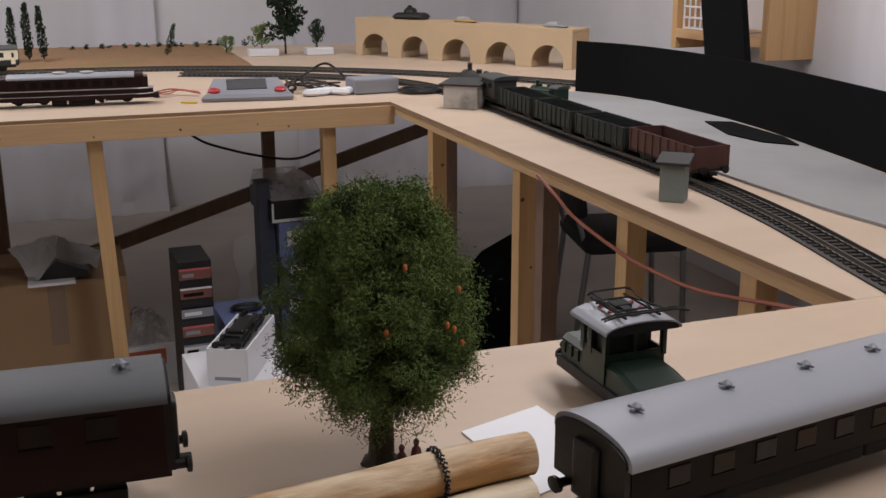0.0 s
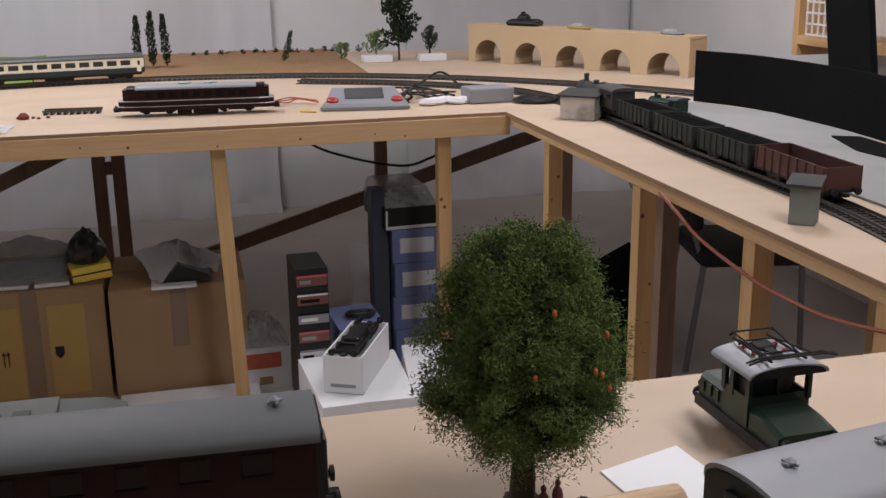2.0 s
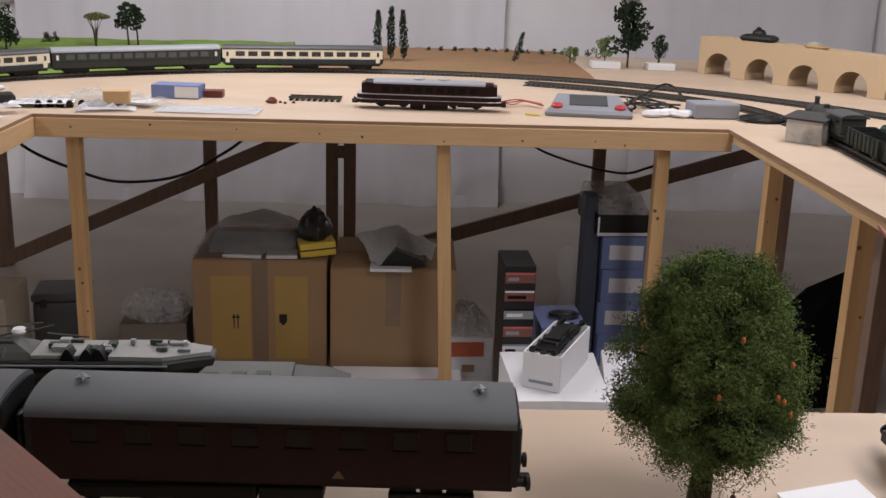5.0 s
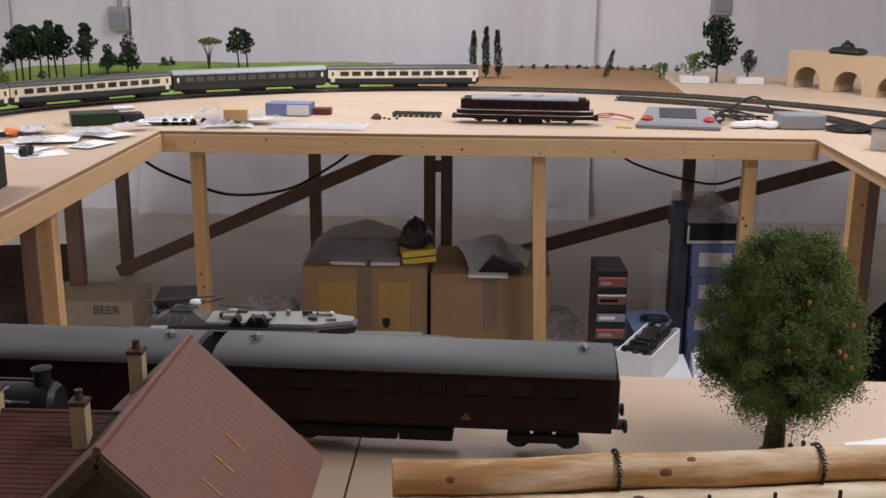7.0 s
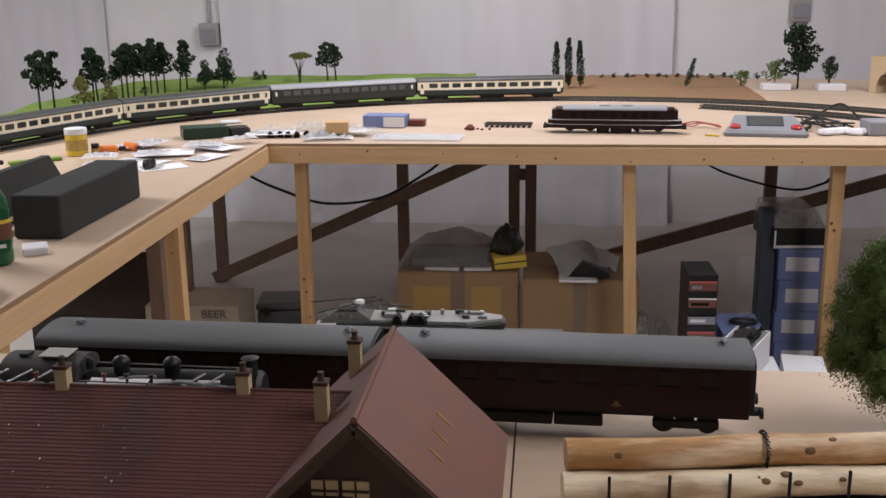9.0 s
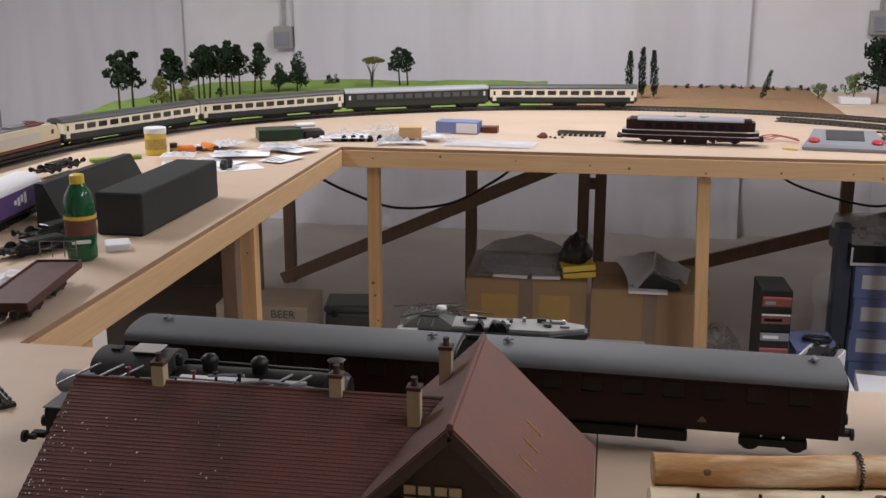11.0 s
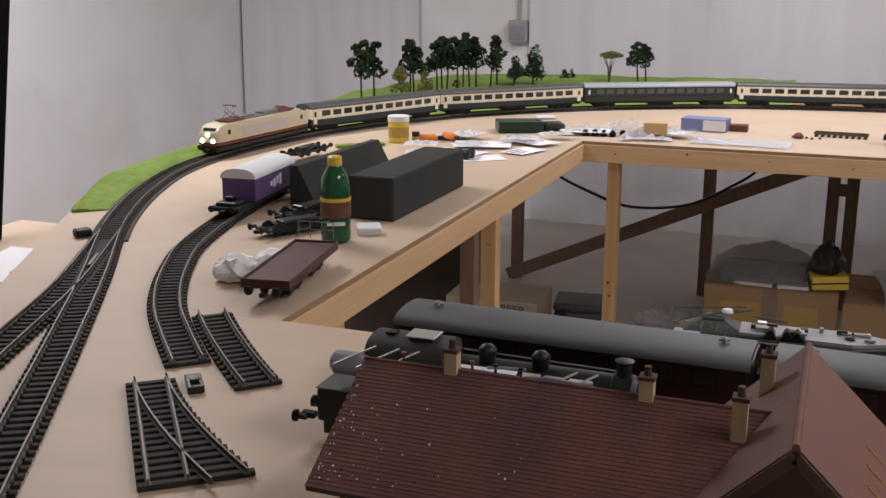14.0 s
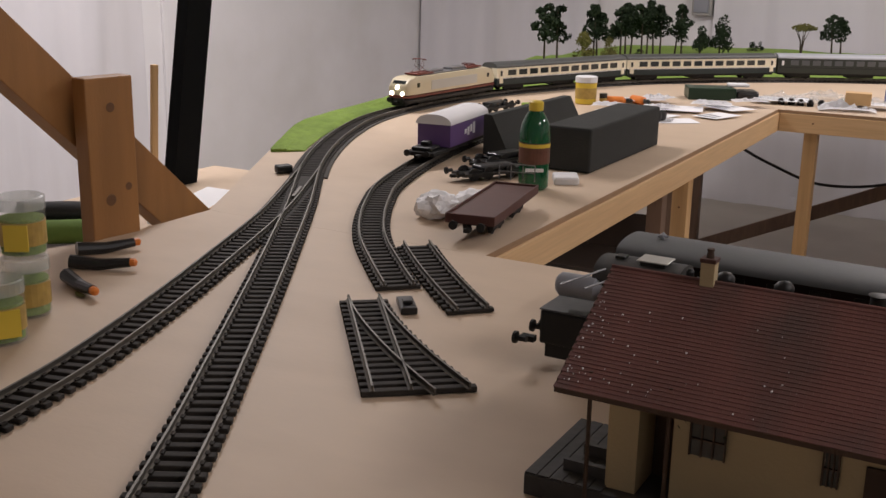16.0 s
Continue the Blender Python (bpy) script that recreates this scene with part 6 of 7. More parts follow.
# ---------------------------------------------------------------- huts by the freight track
def hut(m, w, d, h, wall, roofm, label, over=0.008):
    c = thing("lineside_hut", label=label, category="model hut", group="lineside huts")
    part("wall", box(bmn(), -w / 2, w / 2, -d / 2, d / 2, 0, h, 0.001), wall, c)
    part("roof", rings(bmn(), [[(-w / 2 - over, -d / 2 - over, h), (w / 2 + over, -d / 2 - over, h), (w / 2 + over, d / 2 + over, h + 0.01), (-w / 2 - over, d / 2 + over, h + 0.01)],
                               [(-w / 2 - over, -d / 2 - over, h + 0.006), (w / 2 + over, -d / 2 - over, h + 0.006), (w / 2 + over, d / 2 + over, h + 0.017), (-w / 2 - over, d / 2 + over, h + 0.017)]]), roofm, c)
    c.matrix_world = m
    return c


HUTG = mat("grey_green_hut", (0.17, 0.19, 0.17), 0.8, var=0.2, bump=0.2)
HUTW = mat("sooty_white_hut", (0.6, 0.57, 0.52), 0.85, var=0.15, bump=0.2, dirt=(0.1, 0.09, 0.08), dscale=12, dirt_amount=0.8)
hut(pose(1.488, 2.572, H + 0.001, 0, 0, -42), 0.052, 0.05, 0.078, HUTG, SOOT, "narrow grey-green lineside hut with flat roof")
hut(pose(1.585, 4.03, H + 0.001, 0, 0, -42), 0.12, 0.10, 0.075, HUTW, SOOT, "sooty white lineside hut with dark flat roof", 0.012)


# ---------------------------------------------------------------- wagons and packing on the left table
def van(m):
    c = thing("covered_wagon", label="purple covered model wagon with white arched roof", category="wagon")
    L, w = 0.26, 0.0465
    part("frame", box(bmn(), -L / 2 - 0.02, L / 2 + 0.09, -0.04, 0.04, 0.026, 0.0375, 0.002), UNDER, c)
    part("brake_gear", box(box(bmn(), L / 2 + 0.02, L / 2 + 0.08, -0.028, 0.028, 0.0376, 0.048, 0.004), L / 2 + 0.035, L / 2 + 0.06, -0.012, 0.012, 0.048, 0.06, 0.004), BLACKM, c)
    part("body", box(bmn(), -L / 2, L / 2, -w, w, 0.038, 0.098, 0.001), PURPLE, c)
    part("roof", prism(bmn(), arc(w + 0.003, 0.096, 0.122), -L / 2 - 0.004, L / 2 + 0.004), WHITEC, c)
    for s in (-1, 1):
        for k in range(4):
            part("marking", box(bmn(), -0.04 + k * 0.02, -0.027 + k * 0.02, s * w - 0.0012, s * w + 0.0012, 0.055 + 0.006 * (k % 2), 0.085 - 0.004 * k), WHITEC, c)
    for s in (-1, 1):
        buffers(c, s * L / 2 + (0.09 if s > 0 else -0.02), 0.036, s)
    bogie(c, 0.0, 0.13, 0.015)
    c.matrix_world = m
    return c


van(pose(-1.544, 2.773, H, 0, 0, -84))


def chassis(m, label):
    c = thing("wagon_chassis", label=label, category="wagon chassis", group="bare wagon frames")
    part("frame", box(box(bmn(), -0.10, 0.10, -0.03, 0.03, 0.026, 0.034, 0.001), -0.05, 0.05, -0.02, 0.02, 0.034, 0.048, 0.004), BLACKPL, c)
    bogie(c, -0.05, 0.04)
    bogie(c, 0.055, 0.04)
    for s in (-1, 1):
        buffers(c, s * 0.10, 0.036, s)
    c.matrix_world = m
    return c


chassis(pose(-1.52, 3.30, H, 0, 0, -80), "bare black wagon frame with wheels")
chassis(pose(-1.345, 2.69, H - 0.01, 0, 0, 70), "bare black wagon frame lying on the table")
chassis(pose(-1.30, 2.53, H - 0.012, 0, 0, 60), "bare black wagon frame lying beside the bottle")


chassis(pose(-1.78, 3.50, H, 0, 0, 84) @ Matrix.Scale(0.95, 4), "black bare wagon frame on the table behind the foam")
solo("green_strip", box(bmn(), -0.09, 0.09, -0.018, 0.018, 0, 0.012, 0.003), GRASS, "short strip of green model grass on the table", "grass strip", pose(-1.72, 3.80, H + 0.001, 0, 0, 40))


def low_wagon(m):
    c = thing("low_sided_wagon", label="red-brown low-sided flat model wagon", category="wagon")
    L, w = 0.32, 0.047
    RUST = mat("dull_brown_red", (0.085, 0.03, 0.024), 0.6, var=0.25, scale=30, bump=0.1)
    part("deck", box(bmn(), -L / 2, L / 2, -w, w, 0.05, 0.06), RUST, c)
    for s in (-1, 1):
        part("side_board", box(bmn(), -L / 2, L / 2, s * w - 0.0015, s * w + 0.0015, 0.046, 0.0645, 0.0008), RUST, c)
        part("end_board", box(bmn(), *sorted((s * L / 2, s * (L / 2 - 0.004))), -w + 0.0016, w - 0.0016, 0.046, 0.0645, 0.0008), RUST, c)
        buffers(c, s * L / 2, 0.046, s)
    bm = bmn()
    for k in range(4):
        tube(bm, [(L / 2 - 0.004, -0.04 + k * 0.026, 0.07), (L / 2 - 0.004, -0.04 + k * 0.026, 0.105)], 0.0012, 6)
    tube(bm, [(L / 2 - 0.004, -0.04, 0.105), (L / 2 - 0.004, 0.038, 0.105)], 0.0014, 6)
    tube(bm, [(L / 2 - 0.004, -0.04, 0.088), (L / 2 - 0.004, 0.038, 0.088)], 0.0012, 6)
    part("end_railing", bm, STEEL, c)
    bogie(c, -L / 2 + 0.09, 0.05, 0.014)
    bogie(c, L / 2 - 0.09, 0.05, 0.014)
    c.matrix_world = m
    return c


low_wagon(pose(-1.094, 2.123, H - 0.012, 0, 0, 99.6))


def bottle(m):
    c = thing("bottle", label="green glass drinks bottle with yellow cap and label", category="bottle")
    part("glass", lathe(bmn(), [(0.030, 0), (0.036, 0.006), (0.037, 0.06), (0.035, 0.09), (0.037, 0.125), (0.037, 0.14), (0.033, 0.165), (0.023, 0.185), (0.0155, 0.195), (0.0145, 0.205)], (0, 0, 0), 26), GLASSG, c, smooth=True)
    part("cap", lathe(bmn(), [(0.0175, 0.196), (0.0175, 0.217), (0.012, 0.22)], (0, 0, 0), 20), YELLOW, c)
    lb = part("label", lathe(bmn(), [(0.0372, 0.066), (0.0376, 0.066), (0.0376, 0.118), (0.0372, 0.118)], (0, 0, 0), 26), mat("bottle_label", (0.13, 0.05, 0.03), 0.5, var=0.5, scale=40), c)
    part("label_band", lathe(bmn(), [(0.0377, 0.107), (0.038, 0.107), (0.038, 0.116), (0.0377, 0.116)], (0, 0, 0), 26), YELLOW, lb)
    part("label_band", box(bmn(), -0.024, 0.02, -0.0385, -0.0365, 0.048, 0.057), WHITEC, lb)
    c.matrix_world = m
    return c


bottle(pose(-1.169, 2.475, H + 0.001, 0, 0, 30) @ Matrix.Diagonal((0.95, 0.95, 0.92, 1)))
FB = thing("foam_box", label="long dark grey foam block standing on the table", category="foam block")
part("block", box(bmn(), -0.064, 0.064, -0.26, 0.26, 0, 0.112, 0.006), GREYD, FB)
FB.matrix_world = pose(-1.183, 2.967, H + 0.001, 0, 0, -0.5)
solo("foam_wedge", prism(bmn(), [(-0.036, 0), (0.045, 0), (-0.012, 0.108), (-0.036, 0.108)], 0.0, 0.52, "y"), GREYD, "dark grey foam piece cut at a slant", "foam block", pose(-1.43, 2.80, H + 0.001, 0, 0, -1))
bm = bmn()
bmesh.ops.create_icosphere(bm, subdivisions=3, radius=0.05)
for v in bm.verts:
    v.co *= 1 + 0.35 * noise.noise(v.co * 40) + 0.2 * noise.noise(v.co * 90)
    v.co.z = max(-0.03, v.co.z * 0.8)
solo("crumpled_tissue", bm, WHITEP, "crumpled white paper tissue", "tissue", pose(-1.215, 2.10, H + 0.026) @ Matrix.Scale(0.8, 4))
bm = bmn()
bmesh.ops.create_icosphere(bm, subdivisions=3, radius=0.04)
for v in bm.verts:
    v.co *= 1 + 0.3 * noise.noise(v.co * 50)
    v.co.z = max(-0.02, v.co.z * 0.6)
solo("crumpled_tissue", bm, WHITEP, "crumpled white paper tissue", "tissue", pose(-1.185, 2.21, H + 0.021))
solo("tissue_pack", box(bmn(), -0.03, 0.03, -0.025, 0.025, 0, 0.02, 0.005), WHITEC, "small white tissue pack beside the bottle", "tissue pack", pose(-1.13, 2.575, H + 0.001, 6, 0, 30))


def jar(m, h=0.085, r=0.034, body=YELLOW, lid=WHITEC, label="yellow plastic jar with white lid", cat="jar"):
    c = thing("paint_jar", label=label, category=cat, group="jars")
    part("body", lathe(bmn(), [(r * 0.95, 0), (r, 0.004), (r, h * 0.78), (r * 0.9, h * 0.8)], (0, 0, 0), 24), body, c)
    part("lid", lathe(bmn(), [(r * 1.04, h * 0.8), (r * 1.04, h), (r * 0.95, h * 1.02)], (0, 0, 0), 24), lid, c)
    part("print", lathe(bmn(), [(r * 1.005, h * 0.2), (r * 1.01, h * 0.2), (r * 1.01, h * 0.6), (r * 1.005, h * 0.6)], (0, 0, 0), 24), mat("jar_print", (0.45, 0.3, 0.08), 0.5, var=0.4, scale=60), c)
    c.matrix_world = m
    return c


jar(pose(-1.635, 3.96, H + 0.001), 0.098, 0.039)
jar(pose(-1.57, 3.97, H + 0.001), 0.04, 0.014, BLACKM, BLACKPL, "small dark bottle of paint")
for k, (ox, oy, a) in enumerate(((-1.525, 4.0, 20), (-1.46, 4.06, -35))):
    c = thing("glue_bottle", pose(ox, oy, H + 0.016, 0, 90, a), label="orange plastic glue bottle lying down", category="bottle", group="glue bottles")
    part("body", lathe(bmn(), [(0.015, -0.045), (0.015, 0.02), (0.006, 0.03)], (0, 0, 0), 16), ORANGE, c)
    part("cap", lathe(bmn(), [(0.009, 0.03), (0.009, 0.05), (0.004, 0.055)], (0, 0, 0), 12), BLACKPL, c)
rnd = random.Random(31)


def flat_sheet(w, d, x, y, a, lift=0.0, matl=WHITEP, label="white instruction sheet lying flat"):
    """A thin printed sheet with a soft fold and grey lines of print."""
    bm = bmn()
    n = 8
    g = [[bm.verts.new((-w / 2 + w * i / n, -d / 2 + d * j / n, 0.0008 + 0.004 * max(0.0, i / n - 0.6) ** 2)) for j in range(n + 1)] for i in range(n + 1)]
    for i in range(n):
        for j in range(n):
            bm.faces.new((g[i][j], g[i + 1][j], g[i + 1][j + 1], g[i][j + 1]))
    sheet = thing("paper_sheet", pose(x, y, H + lift, 0, 0, a), label=label, category="paper", group="loose papers")
    part("sheet", bm, matl, sheet)
    for k in range(3):
        part("print_bar", box(bmn(), -w * 0.42, w * (0.1 - 0.08 * k), d * (0.3 - 0.25 * k) - 0.006, d * (0.3 - 0.25 * k) + 0.006, 0.0009, 0.0013), GREYP, sheet)
    return sheet


def crumple(name, w, d, h, matl, label, cat, m, n=16, group=""):
    bm = bmn()
    seed = rnd.random() * 90
    g = [[bm.verts.new((-w / 2 + w * i / n + 0.02 * w * noise.noise(Vector((i * 0.9, j * 0.9, 9))), -d / 2 + d * j / n, 0.002 + h * 0.25 * (1 - ((2 * i / n - 1) ** 4)) + h * max(0.0, 0.2 + noise.noise(Vector((i * 0.42, j * 0.42, seed))) + 0.5 * noise.noise(Vector((i * 0.9, j * 0.9, seed + 5)))) * (1 - (2 * i / n - 1) ** 4) * (1 - (2 * j / n - 1) ** 4))) for j in range(n + 1)] for i in range(n + 1)]
    for i in range(n):
        for j in range(n):
            bm.faces.new((g[i][j], g[i + 1][j], g[i + 1][j + 1], g[i][j + 1]))
    bmesh.ops.solidify(bm, geom=bm.faces[:], thickness=0.0012)
    return solo(name, bm, matl, label, cat, m, group=group)


for k, (px, py, w, d, a) in enumerate(((-1.36, 3.55, 0.13, 0.1, 20), (-1.27, 3.78, 0.12, 0.1, 50), (-1.15, 3.98, 0.14, 0.1, 10), (-1.36, 4.02, 0.14, 0.1, 70), (-1.05, 4.14, 0.13, 0.08, 30), (-1.44, 3.72, 0.12, 0.1, 15))):
    crumple("paper_scrap", w, d, 0.013, WHITEP, "crumpled white instruction sheet", "paper", pose(px - 0.05, py + 0.1, H + 0.02, 0, 0, a), group="loose papers")
for k, (px, py, w, d, a) in enumerate(((-1.0, 4.45, 0.26, 0.16, 10), (-0.72, 4.5, 0.3, 0.18, -10), (-0.9, 4.62, 0.2, 0.16, 30))):
    crumple("plastic_bag", w, d, 0.032, PETG, "clear crumpled plastic bag of parts", "plastic bag", pose(px, py, H + 0.003, 0, 0, a), group="plastic bags")
crumple("paper_sheet", 0.36, 0.17, 0.006, WHITEP, "white printed sheet lying near the table edge", "paper", pose(-0.43, 4.40, H + 0.002, 0, 0, -3), group="loose papers")
for k, (sx, sy, sw, sd, sa) in enumerate(((-1.18, 3.62, 0.16, 0.11, 35), (-1.30, 3.70, 0.2, 0.14, -15), (-1.08, 3.80, 0.15, 0.1, 70), (-1.26, 3.88, 0.21, 0.15, 15), (-1.10, 4.00, 0.18, 0.12, -30), (-1.42, 4.02, 0.16, 0.1, 40), (-0.98, 4.33, 0.2, 0.13, 10), (-0.66, 4.38, 0.16, 0.09, -12))):
    flat_sheet(sw, sd, sx - 0.05, sy + 0.1, sa, 0.0006 + 0.0024 * k)
crumple("paper_sheet", 0.2, 0.12, 0.03, WHITEP, "folded white paper at the table edge", "paper", pose(-0.78, 4.36, H + 0.002, 0, 0, 12), group="loose papers")
solo("wood_block", box(bmn(), -0.045, 0.045, -0.03, 0.03, 0, 0.045, 0.002), PINE, "small pale wooden block on paper", "block", pose(-0.75, 4.40, H + 0.02, 0, 0, 8))
bx = thing("small_carton", pose(-0.60, 4.72, H + 0.001, 0, 0, -6), label="blue and white model carton", category="carton")
part("body", box(bmn(), -0.09, 0.09, -0.05, 0.05, 0, 0.05, 0.001), BLUEC, bx)
part("panel", box(bmn(), 0.0, 0.0905, -0.0508, -0.0495, 0.004, 0.046), WHITEC, bx)
solo("small_carton", box(bmn(), -0.035, 0.035, -0.03, 0.03, 0, 0.025, 0.001), OXRED, "small red-brown carton beside the blue one", "carton", pose(-0.47, 4.75, H + 0.001))
dk = thing("tool_case", pose(-1.26, 4.42, H + 0.001, 0, 0, 25), label="dark green model case with black parts", category="case")
part("case", box(bmn(), -0.13, 0.05, -0.06, 0.06, 0, 0.045, 0.004), GREENL, dk)
part("tray", box(bmn(), 0.055, 0.14, -0.05, 0.05, 0.001, 0.035, 0.01), BLACKPL, dk)
part("wrap", box(bmn(), 0.03, 0.11, -0.01, 0.05, 0.046, 0.058, 0.005), WHITEC, dk)
bm = bmn()
for k in range(6):
    lathe(bm, [(0.012, 0), (0.014, 0.012), (0.006, 0.024)], (k * 0.035 - 0.1, rnd.uniform(-0.02, 0.02), 0), 10)
solo("parts_pile", bm, BROWNB, "small dark model parts in a heap", "parts", pose(-0.92, 4.40, H + 0.001))
bm = bmn()
for x in (-0.02, 0.02):
    lathe(bm, [(0.004, -0.012), (0.022, -0.008), (0.022, 0.008), (0.004, 0.012)], (x, 0, 0.022), 16, "y")
tube(bm, [(-0.02, 0, 0.022), (0.02, 0, 0.022)], 0.004)
solo("wheel_pair", bm, BLACKM, "spare black model wheels on the table by the papers", "wheels", pose(-1.262, 3.69, H + 0.0005, 0, 0, 80) @ Matrix.Scale(0.8, 4))
solo("point_lever", box(bmn(), -0.02, 0.02, -0.014, 0.014, 0, 0.02, 0.005), BLACKM, "black point motor beside the turnout", "point motor", pose(-1.75, 2.295, H + 0.001, 0, 0, 60))


# ---------------------------------------------------------------- things below and around the table
def carton(m, w, d, h, label, matl=CARDB, tape=True, yellow=False, dark_top=True):
    c = thing("cardboard_box", label=label, category="box", group="cardboard boxes under the table")
    part("body", box(bmn(), -w / 2, w / 2, -d / 2, d / 2, 0, h, 0.003), matl, c)
    for s in (-1, 1):
        part("flap", box(bmn(), -w / 2 + 0.002, w / 2 - 0.002, *sorted((s * 0.003, s * (d / 2 - 0.002))), h + 0.0005, h + 0.004, 0.001), matl, c)
    if tape:
        part("tape", box(box(bmn(), -0.03, 0.03, -d / 2 - 0.0012, -d / 2 + 0.001, h * 0.45 if not yellow else 0.0, h), -0.03, 0.03, -d / 2, d / 2, h + 0.0042, h + 0.005), TAPE, c)
    if yellow:
        for x0, x1 in ((-w * 0.37, -w * 0.07), (w * 0.11, w * 0.36)):
            pr = part("print", box(bmn(), x0, x1, -d / 2 - 0.0018, -d / 2 + 0.001, 0.03, h - 0.06), CARDY, c)
        for dx in (-w * 0.2, -w * 0.17):
            bm = box(bmn(), dx - 0.002, dx + 0.002, -d / 2 - 0.003, -d / 2 - 0.0015, h * 0.36, h * 0.5)
            part("handling_mark", box(bm, dx - 0.006, dx + 0.006, -d / 2 - 0.0032, -d / 2 - 0.0016, h * 0.46, h * 0.48), BLACKM, c)
        bm = bmn()
        prism(bm, [(w * 0.14, h * 0.5), (w * 0.2, h * 0.5), (w * 0.2, h * 0.43), (w * 0.17, h * 0.39), (w * 0.14, h * 0.43)], -d / 2 - 0.003, -d / 2 - 0.0015, "y")
        part("handling_mark", bm, BLACKM, c)
    c.matrix_world = m
    return c


carton(pose(-0.295, 4.86, 0.0, 0, 0, 1), 0.52, 0.5, 0.435, "large brown cardboard box with yellow printed panels", yellow=True)
carton(pose(0.235, 4.80, 0.0, 0, 0, -1), 0.49, 0.46, 0.42, "large brown cardboard box closed with tape")
def mound(w, d, h, seed, fold=0.3, n=34, sharp=7.0):
    """A loose heap with folds, highest in the middle and hanging to its edges."""
    bm = bmn()
    g = []
    for i in range(n + 1):
        row = []
        for j in range(n + 1):
            u, v = 2 * i / n - 1, 2 * j / n - 1
            k = max(0.0, 1 - abs(u) ** 2.4) * max(0.0, 1 - abs(v) ** 2.4)
            f = noise.noise(Vector((u * sharp * 0.4, v * sharp * 0.4, seed))) + 0.6 * abs(noise.noise(Vector((u * sharp, v * sharp, seed + 7)))) + 0.3 * abs(noise.noise(Vector((u * sharp * 2.3, v * sharp * 2.3, seed + 3))))
            row.append(bm.verts.new((u * w / 2 * (1 + 0.06 * noise.noise(Vector((v * 3, 1, seed)))), v * d / 2 * (1 + 0.06 * noise.noise(Vector((u * 3, 5, seed)))), 0.003 + h * k * max(0.05, 0.75 + fold * f))))
        g.append(row)
    for i in range(n):
        for j in range(n):
            bm.faces.new((g[i][j], g[i + 1][j], g[i + 1][j + 1], g[i][j + 1]))
    bmesh.ops.solidify(bm, geom=bm.faces[:], thickness=0.0012)
    return bm


solo("bubble_wrap", mound(0.47, 0.46, 0.15, 3.1, 0.16, 40, 5.0), SMOKED, "heap of clouded plastic film on the box", "plastic film", pose(-0.325, 4.86, 0.441))
solo("flat_pack", box(bmn(), -0.2, 0.13, -0.1, 0.1, 0, 0.035, 0.003), mat("pale_blue_pack", (0.34, 0.37, 0.42), 0.4, var=0.2), "flat pale blue packs under the plastic film", "pack", pose(-0.30, 4.80, 0.4405))
for px, pa, pw in ((-0.36, -3, 0.075), (-0.21, 4, 0.06)):
    solo("folded_sheet", box(bmn(), -pw, pw, -0.05, 0.05, 0, 0.012, 0.002), WHITEC, "folded white sheet under the plastic film", "sheet", pose(px, 4.675, 0.4405, 0, 0, pa), group="folded sheets on the box")
yb = thing("yellow_carton", pose(-0.075, 4.70, 0.4455, 0, -4, 12), label="flat yellow carton with black lid", category="carton")
part("body", box(bmn(), -0.07, 0.07, -0.05, 0.05, 0, 0.055, 0.002), YELLOW, yb)
part("band", box(bmn(), -0.0705, 0.0705, -0.0508, 0.05, 0.025, 0.031), BLACKM, yb)
bm = bmn()
bmesh.ops.create_icosphere(bm, subdivisions=4, radius=0.066)
for v in bm.verts:
    d = v.co.normalized()
    up = max(0.0, d.z)
    v.co *= 1 + 0.2 * noise.noise(d * 2.2) + 0.12 * abs(noise.noise(d * 6.0 + Vector((3, 1, 0)))) + 0.05 * noise.noise(d * 14)
    v.co.x *= 1.05 - 0.45 * up
    v.co.y *= 1.05 - 0.4 * up
    v.co.z = max(-0.05, v.co.z * 1.1)
solo("black_bag", bm, BLACKPL, "crumpled black plastic bag on the yellow cartons", "bag", pose(-0.085, 4.73, 0.5485, 0, 0, 30), smooth=True)
tent = thing("wrapping_paper", pose(-0.245 + 0.235, 4.70, 0.4215), label="crumpled white wrapping paper tented over a dark opening", category="paper")


def crumpled_flap(corners, seed, n=18):
    """A sheet stretched between four corners, with soft creases."""
    bm = bmn()
    p, q, r, t = [Vector(c) for c in corners]
    g = []
    for i in range(n + 1):
        row = []
        for j in range(n + 1):
            u, v = i / n, j / n
            w = p.lerp(q, u).lerp(t.lerp(r, u), v)
            k = 0.014 * noise.noise(Vector((u * 3, v * 3, seed))) + 0.008 * abs(noise.noise(Vector((u * 7, v * 7, seed + 2))))
            row.append(bm.verts.new((w.x + k * 0.5, w.y + k, max(0.006, w.z + k))))
        g.append(row)
    for i in range(n):
        for j in range(n):
            bm.faces.new((g[i][j], g[i + 1][j], g[i + 1][j + 1], g[i][j + 1]))
    bmesh.ops.solidify(bm, geom=bm.faces[:], thickness=0.001)
    return bm


part("flap", crumpled_flap(((0.09, -0.04, 0.112), (0.255, 0.06, 0.125), (0.25, -0.13, 0.092), (0.175, -0.15, 0.008)), 2.5), FABRIC, tent)
part("flap", crumpled_flap(((0.251, -0.128, 0.094), (0.26, 0.06, 0.126), (0.41, 0.02, 0.06), (0.385, -0.12, 0.03)), 6.5), FABRIC, tent)
# black prism shaped to the opening stands for the shaded inside
part("dark_inside", prism(bmn(), [(0.182, 0.0125), (0.365, 0.0125), (0.355, 0.034), (0.25, 0.079)], -0.122, 0.05, "y"), BLACKM, tent)
part("white_tray", box(bmn(), 0.15, 0.31, -0.165, 0.05, 0.0005, 0.012, 0.002), WHITEC, tent)


